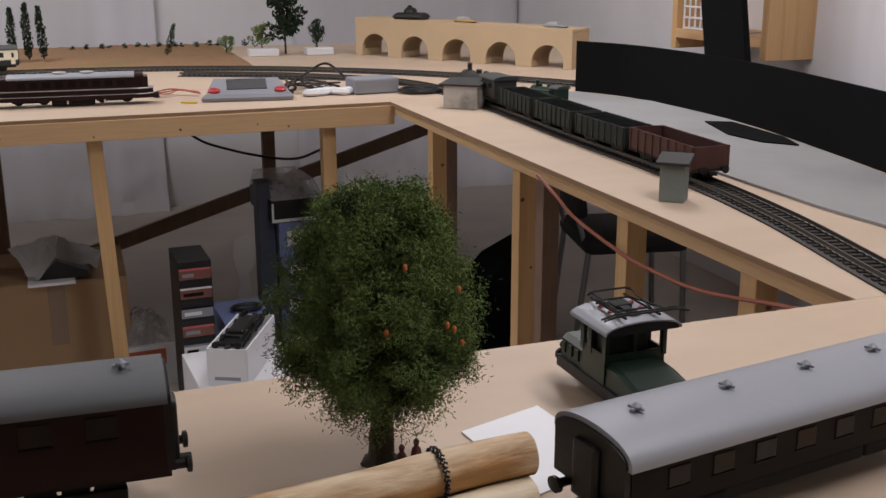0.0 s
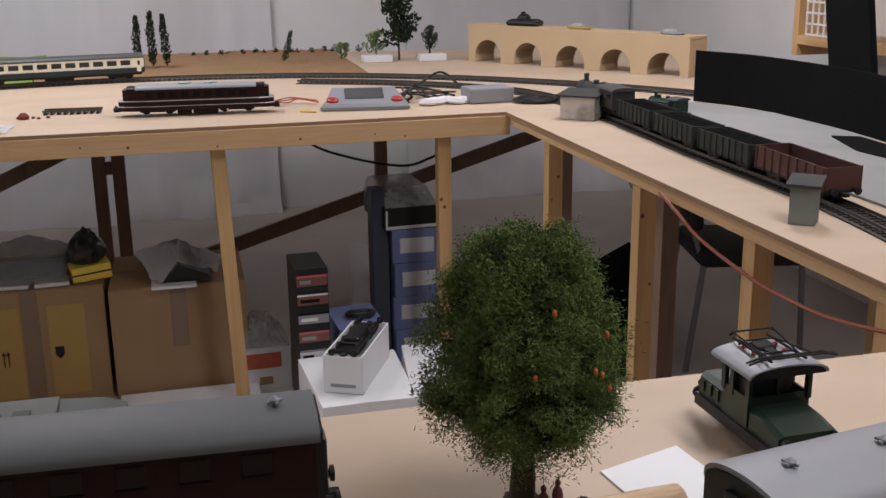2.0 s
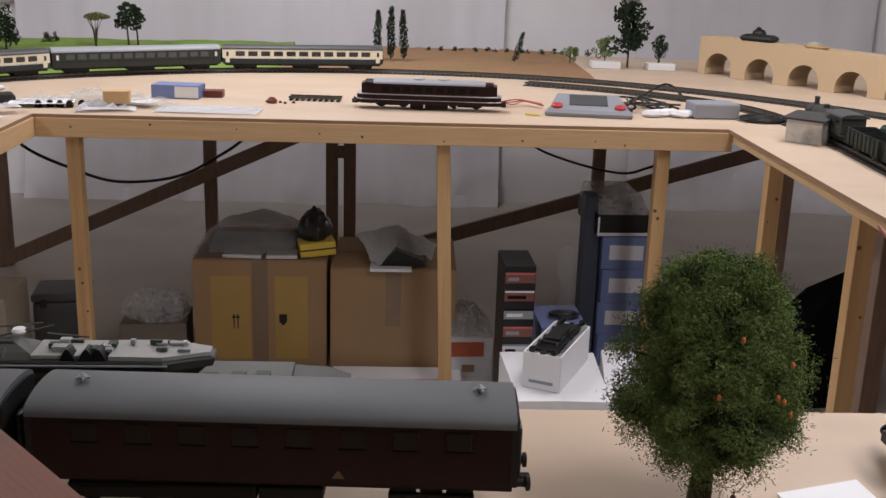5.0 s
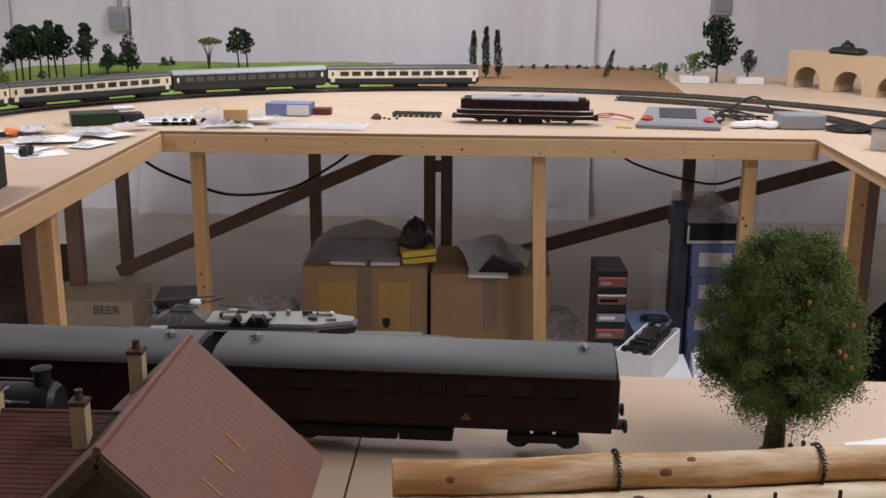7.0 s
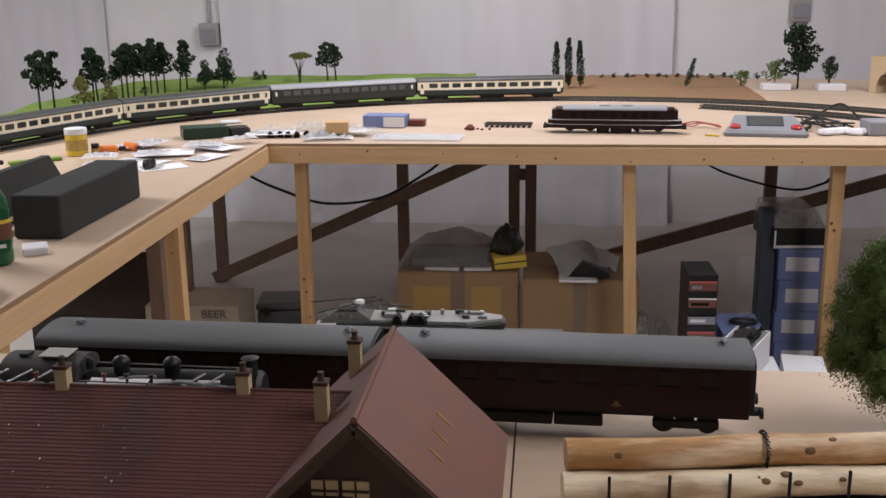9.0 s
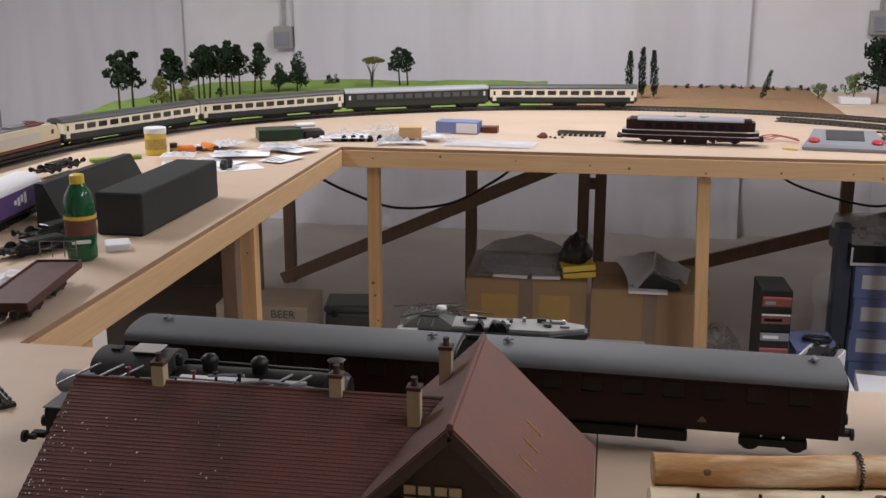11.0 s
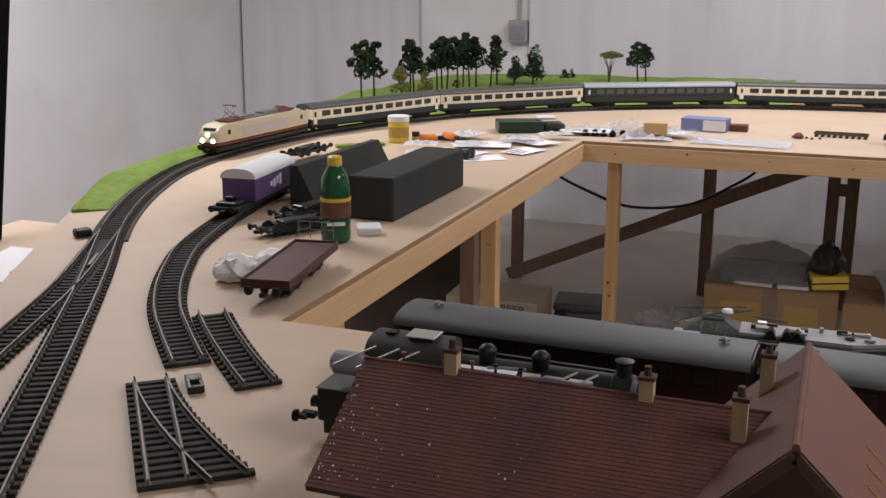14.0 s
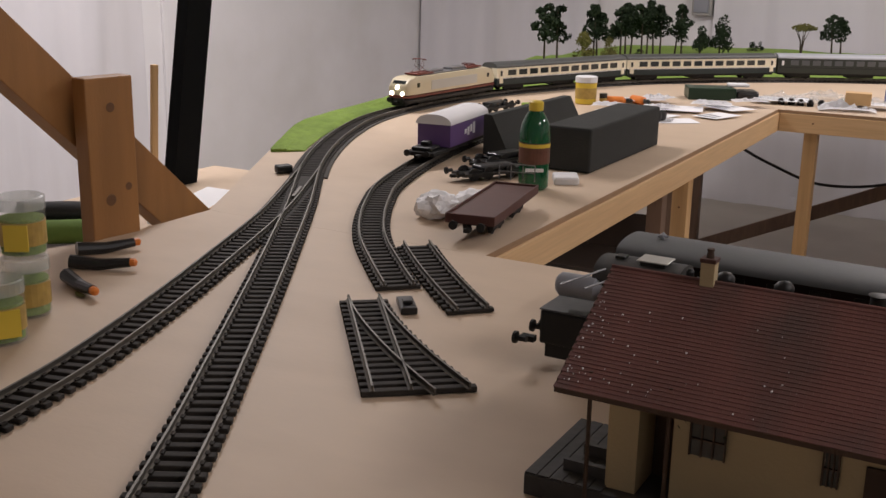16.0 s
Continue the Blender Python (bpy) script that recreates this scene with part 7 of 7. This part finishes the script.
DULLRED = mat("dull_red_print", (0.2, 0.075, 0.055), 0.5, var=0.4, scale=50, bump=0.0)


def small_stack(m):
    c = thing("drawer_stack", label="narrow stack of small coloured model cartons", category="cartons")
    z = 0.0
    for i, (wide, thin) in enumerate(((GREYP, WHITEC), (DULLRED, BROWNB), (PINK, WHITEC), (DULLRED, ORANGE), (WHITEC, GREYP), (DULLRED, PINK), (GREYP, BROWNB), (DULLRED, WHITEC), (DULLRED, PINK))):
        hh = 0.0655
        b = part("carton", box(bmn(), -0.058, 0.058, -0.1, 0.1, z, z + hh - 0.001, 0.001), BLACKM, c)
        part("print", box(bmn(), -0.055, 0.055, -0.1012, -0.0995, z + 0.004, z + 0.034), wide, b)
        part("stripe", box(bmn(), -0.055, 0.055, -0.1012, -0.0995, z + 0.0345, z + 0.041), thin, b)
        part("label", box(bmn(), -0.045, -0.005 + 0.01 * (i % 4), -0.1018, -0.1013, z + 0.012, z + 0.024), (WHITEC, BROWNB, GREYP)[i % 3], b)
        z += hh
    c.matrix_world = m


small_stack(pose(0.663, 4.19, 0.0, 0, 0, 2) @ Matrix.Diagonal((0.93, 1, 1, 1)))
wb = thing("white_carton", pose(0.53, 4.62, 0.0, 0, 0, 3), label="white model carton with red label and orange print", category="carton")
part("body", box(bmn(), -0.09, 0.09, -0.1, 0.1, 0, 0.16, 0.001), WHITEC, wb)
part("print", box(bmn(), -0.08, 0.055, -0.1012, -0.0995, 0.085, 0.145), mat("orange_red_label", (0.5, 0.12, 0.06), 0.5, var=0.2, scale=40), wb)
part("label", box(bmn(), -0.03, 0.02, -0.1012, -0.0995, 0.02, 0.05), CARDB, wb)
solo("film_wrap", mound(0.19, 0.2, 0.13, 5.2, 0.35, 26, 5.0), CRINKLE, "crinkled clear film heaped on the white carton", "plastic film", pose(0.53, 4.63, 0.1615))
for k in range(4):
    c = thing("blue_carton", pose(1.162 + 0.004 * (k % 2), 4.85, 0.002 + 0.137 * k, 0, 0, 1.5 * (-1) ** k), label="long blue model carton with white label", category="carton", group="stacked blue cartons")
    part("body", box(bmn(), -0.105, 0.105, -0.2, 0.2, 0, 0.135, 0.001), BLUEC, c)
    part("label", box(bmn(), -0.075, 0.06, -0.2014, -0.1995, 0.04, 0.1), WHITEC, c)
c = thing("model_case", pose(1.125, 4.83, 0.553, 0, 0, 3), label="dark model carton with clear window on top of the stack", category="carton")
part("body", box(bmn(), -0.105, 0.105, -0.18, 0.18, 0, 0.085, 0.002), BLACKM, c)
part("rim", box(box(bmn(), -0.105, 0.105, -0.183, -0.1805, 0.0, 0.012), -0.105, -0.097, -0.1832, -0.1807, 0.012, 0.075), WHITEC, c)
part("lid", rings(bmn(), [[(-0.105, -0.18, 0.086), (0.105, -0.18, 0.086), (0.105, 0.18, 0.086), (-0.105, 0.18, 0.086)], [(-0.095, -0.12, 0.15), (0.08, -0.12, 0.15), (0.08, 0.15, 0.15), (-0.095, 0.15, 0.15)]]), CRINKLE, c, "clear bulging film lid")
solo("leaning_board", box(bmn(), -0.032, 0.032, -0.05, 0.05, 0, 0.70, 0.004), mat("blue_grey_board", (0.06, 0.072, 0.10), 0.6), "dark blue-grey board leaning beside the cartons", "board", pose(1.018, 4.745, 0.0))
c = thing("blue_carton", pose(0.845, 4.30, 0.0, 0, 0, 2), label="upright blue model carton with white label", category="carton", group="stacked blue cartons")
part("body", box(bmn(), -0.085, 0.085, -0.11, 0.14, 0, 0.33, 0.002), BLUEC, c)
part("label", box(bmn(), -0.06, 0.02, -0.1114, -0.1095, 0.23, 0.29), WHITEC, c)
c = thing("plastic_bottle", pose(0.86, 4.30, 0.332), label="empty clear plastic bottle with a black ring round its foot", category="bottle")
part("body", lathe(bmn(), [(0.03, 0), (0.032, 0.01), (0.03, 0.06), (0.018, 0.1), (0.018, 0.13), (0.036, 0.17), (0.038, 0.23), (0.028, 0.265), (0.01, 0.275)], (0, 0, 0), 20), CLEARB, c, smooth=True)
part("ring", tube(bmn(), [(0.05 * math.cos(a / 20 * 6.283), 0.03 * math.sin(a / 20 * 6.283), 0.012) for a in range(21)], 0.008, 8), BLACKPL, c, smooth=True)

# white cartons piled in the pit near the table edge, a half-built wagon on one of them
for k, (px, py, w, d, z0, z1, a) in enumerate(((0.69, 3.86, 0.15, 0.42, 0.0, 0.285, 3), (0.85, 3.86, 0.15, 0.42, 0.0, 0.285, -2), (1.01, 3.88, 0.15, 0.42, 0.0, 0.285, -8), (0.25, 4.44, 0.5, 0.2, 0.0, 0.03, 0))):
    c = thing("white_carton", pose(px, py, z0, 0, 0, a), label="long plain white model carton with small print", category="carton", group="white cartons in the pit")
    part("body", box(bmn(), -w / 2, w / 2, -d / 2, d / 2, 0, z1 - z0, 0.002), WHITEC, c)
    part("label", box(bmn(), -w * 0.3, w * 0.3, -d / 2 - 0.0014, -d / 2 + 0.001, 0.02, 0.03), GREYP, c)
    part("stripe", box(bmn(), w * 0.05, w * 0.4, -d / 2 - 0.0014, -d / 2 + 0.001, 0.045, 0.062), PINK, c)
c = thing("white_carton", pose(0.775, 3.88, 0.287, 0, 0, -26), label="open white carton holding a black wagon frame", category="carton", group="white cartons in the pit")
for x in (-0.06, 0.06):
    part("side", box(bmn(), x - 0.003, x + 0.003, -0.16, 0.16, 0, 0.12, 0.001), WHITEC, c)
for y in (-0.16, 0.16):
    part("end", box(bmn(), -0.06, 0.06, y - 0.003, y + 0.003, 0, 0.12, 0.001), WHITEC, c)
part("bottom", box(bmn(), -0.06, 0.06, -0.16, 0.16, 0, 0.004), WHITEC, c)
part("label", box(bmn(), -0.04, 0.04, -0.1645, -0.163, 0.02, 0.03), GREYP, c)
chassis(pose(0.775, 3.88, 0.37, 0, 0, 64), "black model wagon frame lying in the white carton").scale = (1.35, 1.3, 1.3)

# half-built model ship and a green coach shell on the cartons
c = thing("model_kit", pose(-0.128, 1.822, H + 0.0768, 0, 0, 1) @ Matrix.Diagonal((1, 1, 1.15, 1)), label="half-built grey-green model ship kit with white deck plates", category="model kit")
HULL = ((-0.12, -0.03), (0.09, -0.034), (0.148, -0.012), (0.148, 0.012), (0.09, 0.034), (-0.12, 0.03))
part("hull", rings(bmn(), [[(x * k, y * k2, z) for x, y in HULL] for z, k, k2 in ((0, 0.82, 0.7), (0.012, 0.92, 0.92), (0.014, 0.98, 1.0), (0.022, 1.0, 1.04), (0.024, 0.985, 1.0))]), SHELLG, c)
part("hull_slot", box(bmn(), -0.095, 0.085, -0.0362, -0.0335, 0.0125, 0.017, 0.0005), BLACKM, c)
part("rub_rail", box(bmn(), -0.1, 0.095, -0.0372, -0.0345, 0.0195, 0.0215, 0.0005), GREYP, c)
part("deck_plate", prism(bmn(), [(0.025, -0.028), (0.088, -0.03), (0.142, -0.009), (0.142, 0.009), (0.088, 0.03), (0.025, 0.028)], 0.0242, 0.0285, "z"), KITWHITE, c)
part("deck_plate", box(bmn(), -0.066, 0.018, -0.026, 0.026, 0.0242, 0.029, 0.001), KITWHITE, c)
for x in (-0.022, 0.0, 0.014):
    part("arch_cover", prism(bmn(), [(x - 0.009 + 0.018 * i / 8, 0.024 + 0.013 * math.sin(math.pi * i / 8)) for i in range(9)], -0.031, -0.012, "y"), BLACKM, c)
rnd = random.Random(9)
for k in range(22):
    x, y = rnd.uniform(-0.06, 0.12), rnd.uniform(-0.022, 0.022)
    w, d, hh = rnd.uniform(0.002, 0.011), rnd.uniform(0.002, 0.007), rnd.uniform(0.002, 0.009)
    part("deck_part", box(bmn(), x - w, x + w, y - d, y + d, 0.0292, 0.0292 + hh * 0.7, 0.0005), rnd.choice((KITWHITE, SILVERB, KITGREY, GREENW, GREYP)), c)
part("superstructure", rings(bmn(), [[(-0.105 + x * k, y * k, z) for x, y in ((-0.04, -0.028), (0.045, -0.026), (0.045, 0.026), (-0.04, 0.028))] for z, k in ((0.0242, 1.0), (0.03, 0.8), (0.036, 0.45), (0.042, 0.25))]), KITGREY, c)
part("bridge", box(bmn(), -0.118, -0.088, -0.012, 0.012, 0.036, 0.040, 0.001), KITGREY, c)
part("dish", lathe(bmn(), [(0.001, 0), (0.007, 0.001), (0.009, 0.004), (0.007, 0.007), (0.001, 0.008)], (-0.085, 0, 0.043), 14), WHITEP, c, "white oval dish", smooth=True)
for a, b in (((-0.15, -0.01, 0.034), (-0.07, 0.0, 0.05)), ((-0.165, 0.006, 0.045), (-0.06, 0.012, 0.052)), ((-0.05, -0.006, 0.046), (0.0, -0.01, 0.044)), ((-0.13, 0.016, 0.03), (-0.05, 0.02, 0.047))):
    part("mast", tube(bmn(), [a, b], 0.0011, 6), KITGREY, c)
for k in range(10):
    x = -0.15 - rnd.uniform(0, 0.02) + k * 0.006
    part("railing", tube(bmn(), [(x, -0.024 + 0.004 * (k % 3), 0.026), (x + 0.004, -0.022, 0.036)], 0.0009, 5), SILVERB, c)
solo("plastic_card", box(bmn(), -0.06, 0.06, -0.03, 0.03, 0, 0.0025, 0.0005), KITWHITE, "thin white styrene sheet lying behind the ship kit", "sheet", pose(-0.235, 1.86, H + 0.0745, 0, 0, 4))
shell = thing("coach_shell", pose(-0.09, 1.842, H + 0.001), label="long dark grey-green model hull lying behind the coaches", category="model hull")
prof = ((-0.048, 0.0), (0.048, 0.0), (0.046, 0.055), (0.036, 0.068), (-0.036, 0.068), (-0.046, 0.055))
part("hull", rings(bmn(), [[(x, y * k, z * kz) for y, z in prof] for x, k, kz in ((-0.26, 0.9, 0.97), (-0.25, 1.0, 1.0), (0.2, 1.0, 1.0), (0.245, 0.8, 1.0), (0.272, 0.3, 0.98))]), SHELLG, shell)
part("deck", box(bmn(), -0.24, 0.2, -0.034, 0.034, 0.0685, 0.0725, 0.001), KITGREY, shell)
for x in (-0.2, -0.15, -0.1, 0.06, 0.1, 0.135, 0.165):
    part("deck_fitting", box(bmn(), x - 0.009, x + 0.009, -0.03, -0.02 + 0.1 * abs(x) % 0.03, 0.0727, 0.0755, 0.0006), GREENW, shell)
solo("low_carton", box(bmn(), -0.13, 0.13, -0.11, 0.11, 0, 0.154, 0.003), mat("grey_brown_carton", (0.2, 0.17, 0.14), 0.8, var=0.12), "low grey-brown carton on the floor", "carton", pose(-0.73, 4.76, 0.0, 0, 0, 4))
loops = []
for i in range(45):
    a = i / 44 * 2 * math.pi
    lump = 1 + 0.3 * noise.noise(Vector((math.cos(a) * 3, math.sin(a) * 3, 1.3)))
    loops.append([((0.085 + 0.045 * lump * math.cos(b) * (1 + 0.3 * noise.noise(Vector((math.cos(a) * 7, math.sin(a) * 7, b * 1.6))))) * math.cos(a),
                   (0.075 + 0.04 * lump * math.cos(b)) * math.sin(a),
                   0.048 + 0.046 * lump * math.sin(b) * (1 + 0.45 * noise.noise(Vector((math.cos(a) * 8, math.sin(a) * 8, 4 + b * 1.4))))) for b in (k / 18 * 2 * math.pi for k in range(18))])
bag = thing("plastic_bag", pose(-0.72, 4.73, 0.1555), label="clear crinkled plastic bag rolled into a ring", category="plastic bag", group="plastic bags")
part("film", rings(bmn(), loops, True, False), CRINKLE, bag)
part("dark_content", lathe(bmn(), [(0.02, 0.004), (0.05, 0.012), (0.055, 0.035), (0.03, 0.05), (0.002, 0.052)], (0.01, 0, 0), 16), BLACKPL, bag, smooth=True)

# crate, case and dark boxes at the left of the pit
c = thing("beer_crate", pose(-1.405, 4.53, 0.0, 0, 0, 2), label="pale printed cardboard beer carton on the floor", category="carton")
part("body", box(bmn(), -0.2, 0.2, -0.14, 0.14, 0, 0.335, 0.003), mat("pale_carton", (0.42, 0.36, 0.28), 0.75, var=0.08), c)
part("stripe", box(bmn(), -0.19, 0.19, -0.1414, -0.1395, 0.08, 0.17), CARDY, c)
text("BEER", 0.05, pose(0.04, -0.143, 0.285, 90), GREYF, c)
c = thing("tool_case", pose(-1.115, 4.80, 0.0, 0, 0, 8) @ Matrix.Diagonal((0.9, 1, 0.88, 1)), label="dark grey moulded plastic tool case", category="case")
part("body", box(bmn(), -0.115, 0.115, -0.1, 0.1, 0, 0.25, 0.015), GREYF, c)
part("lid", box(bmn(), -0.12, 0.12, -0.105, 0.105, 0.251, 0.29, 0.012), GREYF, c)
part("latch", box(bmn(), -0.08, -0.05, -0.11, -0.1, 0.23, 0.27, 0.002), BLACKPL, c)
CRATEB = mat("dark_brown_carton", (0.05, 0.036, 0.028), 0.8, var=0.25, bump=0.1)
c = thing("open_crate", pose(-1.86, 4.66, 0.0, 0, 0, 8), label="dark brown open carton with raised flap", category="box")
part("body", box(bmn(), -0.3, 0.3, -0.2, 0.2, 0, 0.27, 0.003), CRATEB, c)
part("flap", box(bmn(), -0.3, 0.3, -0.004, 0.004, 0, 0.17, 0.001, pose(0, 0.2, 0.27, -30)), CRATEB, c)


def chair(m):
    c = thing("chair", label="black padded chair with grey steel legs", category="chair")
    part("seat", box(bmn(), -0.22, 0.22, -0.21, 0.21, 0.42, 0.49, 0.03), SEATB, c, smooth=True)
    part("backrest", box(bmn(), -0.2, 0.2, -0.03, 0.03, 0, 0.36, 0.025, pose(0, 0.22, 0.56, -8)), SEATB, c, smooth=True)
    for x in (-0.19, 0.19):
        part("leg", tube(bmn(), [(x, -0.19, 0.43), (x, -0.21, 0.0)], 0.012, 10), STEEL, c)
        part("leg", tube(bmn(), [(x, 0.19, 0.43), (x, 0.24, 0.0)], 0.012, 10), STEEL, c)
        part("back_tube", tube(bmn(), [(x * 0.8, 0.19, 0.44), (x * 0.8, 0.24, 0.6)], 0.01, 8), STEEL, c)
    c.matrix_world = m
    return c


chair(pose(2.40, 4.38, 0.0, 0, 0, 78))
crumple("black_bag", 0.34, 0.3, 0.24, BLACKP, "black cloth bag slumped on the floor", "bag", pose(2.05, 4.75, 0.0))
solo("black_case", rings(bmn(), [[(-0.16, -0.1, 0), (0.16, -0.1, 0), (0.16, 0.1, 0), (-0.16, 0.1, 0)], [(-0.15, -0.1, 0.3), (0.16, -0.1, 0.36), (0.16, 0.1, 0.36), (-0.15, 0.1, 0.3)], [(-0.04, -0.08, 0.42), (0.12, -0.08, 0.48), (0.12, 0.08, 0.48), (-0.04, 0.08, 0.42)]]), BLACKP, "slumped black bag on the floor", "bag", pose(1.86, 4.36, 0.0, 0, 0, 10))


# switch boxes and pipe on the back wall
for sx, sz in ((-2.217, 1.29), (1.70, 1.42)):
    c = thing("switch_box", pose(sx, WY1, sz), label="grey wall socket box with conduit", category="switch box", group="socket boxes on the wall")
    part("body", box(bmn(), -0.065, 0.065, -0.07, -0.0005, -0.075, 0.075, 0.008), mat("aged_grey_plastic", (0.36, 0.35, 0.33), 0.5), c)
    part("cover", box(bmn(), -0.05, 0.05, -0.078, -0.07, -0.055, 0.04, 0.004), GREYP, c)
    part("conduit", tube(bmn(), [(0, -0.02, 0.07), (0, -0.02, 0.30)], 0.012, 10), mat("conduit_grey", (0.4, 0.4, 0.39), 0.5), c)
    part("upper_box", box(bmn(), -0.05, 0.05, -0.06, -0.0005, 0.27, 0.40, 0.008), mat("old_grey_plastic", (0.33, 0.32, 0.31), 0.5), c)

# shelf with a wire basket on the side wall
c = thing("wall_shelf", pose(3.035, 4.68, 1.14, 0, 0, 0), label="open pine shelf unit hung on the wall", category="shelf")
for y0, y1, z0, z1, nm in ((-0.32, -0.28, -0.02, 1.4, "upright"), (0.36, 0.40, -0.02, 1.4, "upright"), (-0.28, 0.36, 0.03, 0.07, "shelf_board"), (-0.28, 0.36, 0.65, 0.69, "shelf_board")):
    part(nm, box(bmn(), -0.02, 0.26, y0, y1, z0, z1, 0.002), PINE_Z if nm == "upright" else PINE_Y, c)
c = thing("wire_basket", pose(2.99, 4.74, 1.22), label="white wire basket standing on the shelf", category="basket")
bm = bmn()
for i in range(10):
    tube(bm, [(0, -0.2 + i * 0.044, 0), (0, -0.2 + i * 0.044, 0.33)], 0.005, 6)
for k in range(8):
    tube(bm, [(0, -0.2, k * 0.047), (0, 0.2, k * 0.047)], 0.005, 6)
for y in (-0.2, 0.2):
    tube(bm, [(0, y, 0.0), (0.2, y, 0.0), (0.2, y, 0.33), (0, y, 0.33)], 0.005, 6)
part("mesh", bm, WHITEC, c)
solo("dark_strut", beam_between((2.83, 4.30, 0.9), (2.75, 4.52, 2.4), 0.19, 0.04), BLACKP, "broad black painted strut leaning beside the shelf", "strut")

# wall strut, brown post and braces at the west side
solo("dark_strut", beam_between((-2.72, 2.94, 0.6), (-2.72, 3.27, 2.4), 0.115, 0.05), BLACKP, "broad black painted strut leaning at the wall", "strut")
p = thing("timber_post", pose(-1.6605, 1.651, 0.0, 0, 0, -8), label="old brown timber post standing at the table edge", category="post")
part("post", box(bmn(), -0.0195, 0.0195, -0.051, 0.051, 0, H + 0.295, 0.003), OLDWOOD, p)
for kx, kz, kr2 in ((-0.01, 1.12, 0.012), (0.03, 1.14, 0.008), (0.0, 1.29, 0.01)):
    part("knot", lathe(bmn(), [(kr2, -0.0004), (kr2 * 0.8, 0.0004), (0.0005, 0.0006)], (0.0196, kx, kz), 12, "x"), KNOT, p)
solo("diagonal_brace", beam_between((-1.722, 1.20, 1.655), (-1.722, 1.98, 0.955), 0.098, 0.045), OLDWOOD, "old brown diagonal timber brace behind the post", "brace")
solo("lath", beam_between((-2.9, 3.02, 0.55), (-2.9, 3.066, 1.18), 0.03, 0.012), PINE_Z, "thin pine lath leaning at the wall", "lath")
solo("foam_sheet", box(bmn(), -0.3, 0.3, -0.4, 0.4, 0, 0.03, 0.005), WHITEP, "white sheet of foam below the table edge", "foam sheet", pose(-2.30, 2.66, 0.80, 3, 3, 10) @ Matrix.Diagonal((0.4, 0.42, 1, 1)))
solo("batten", box(bmn(), -0.02, 0.02, -0.5, 0.5, 0, 0.02, 0.002), PINE_Y, "thin wooden batten lying beside the table", "batten", pose(-2.35, 3.0, 0.84, 0, 0, 20))
solo("side_shelf", box(bmn(), -0.5, 0.45, -1.4, 1.3, -0.03, 0, 0.002), PLY, "low side board beside the railway table", "board", pose(-2.35, 2.0, 0.79))
TUBC = mat("clear_tub", (0.8, 0.82, 0.8), 0.1, bump=0.0, alpha=0.14)
for k, (px, py, pz) in enumerate(((-1.42, 1.255, 0.0), (-1.425, 1.26, 0.088), (-1.36, 1.16, 0.0), (-1.40, 1.12, 0.0))):
    j = jar(pose(px, py, H + 0.001 + pz, 0, 0, 30 * k), 0.085, 0.033, TUBC, mat("clear_lid", (0.6, 0.64, 0.6), 0.25, alpha=0.4), "clear plastic tub of green scatter with yellow label", "tub")
    part("scatter", lathe(bmn(), [(0.0305, 0.004), (0.031, 0.055), (0.02, 0.058)], (0, 0, 0), 20), GRASS, j)
    part("label_patch", box(bmn(), -0.014, 0.02, -0.0355, -0.0325, 0.012, 0.05), YELLOW, j)
for k, (px, py, a) in enumerate(((-1.50, 1.47, 30), (-1.44, 1.37, -20), (-1.57, 1.55, 60))):
    c = thing("small_tool", pose(px, py, H + 0.014, 0, 90, a), label="black tool with orange tip lying on the table", category="tool", group="small tools")
    part("grip", tube(bmn(), [(0, 0, -0.05), (0.004, 0, 0.0), (0, 0, 0.05)], 0.012, 10, 0.008), BLACKPL, c)
    part("tip", lathe(bmn(), [(0.007, 0.05), (0.007, 0.058), (0.003, 0.061)], (0, 0, 0), 10), ORANGE, c)
roll = thing("cloth_roll", pose(-2.47, 2.24, 0.79), label="green and black rolled cloth lying beside the table", category="roll")
part("black_roll", tube(bmn(), [(-0.1, -0.06, 0.075), (0.0, 0.0, 0.08), (0.1, 0.09, 0.075)], 0.03, 12), SEATB, roll, smooth=True)
part("green_roll", tube(bmn(), [(-0.08, -0.12, 0.035), (0.02, -0.06, 0.038), (0.13, 0.05, 0.035)], 0.034, 12), mat("leaf_green_cloth", (0.10, 0.17, 0.03), 0.8, var=0.2, bump=0.2), roll, smooth=True)
leaf = bmn()
leaf.faces.new([leaf.verts.new((0.017 * math.cos(a), 0.006 * math.sin(a), 0.0012 + 0.002 * math.cos(a) ** 2)) for a in (i / 12 * 2 * math.pi for i in range(12))])
bmesh.ops.solidify(leaf, geom=leaf.faces[:], thickness=0.0006)
solo("green_leaf", leaf, LEAFY, "small fallen green leaf on the table", "leaf", pose(-1.418, 1.351, H + 0.001, 0, 0, -20))
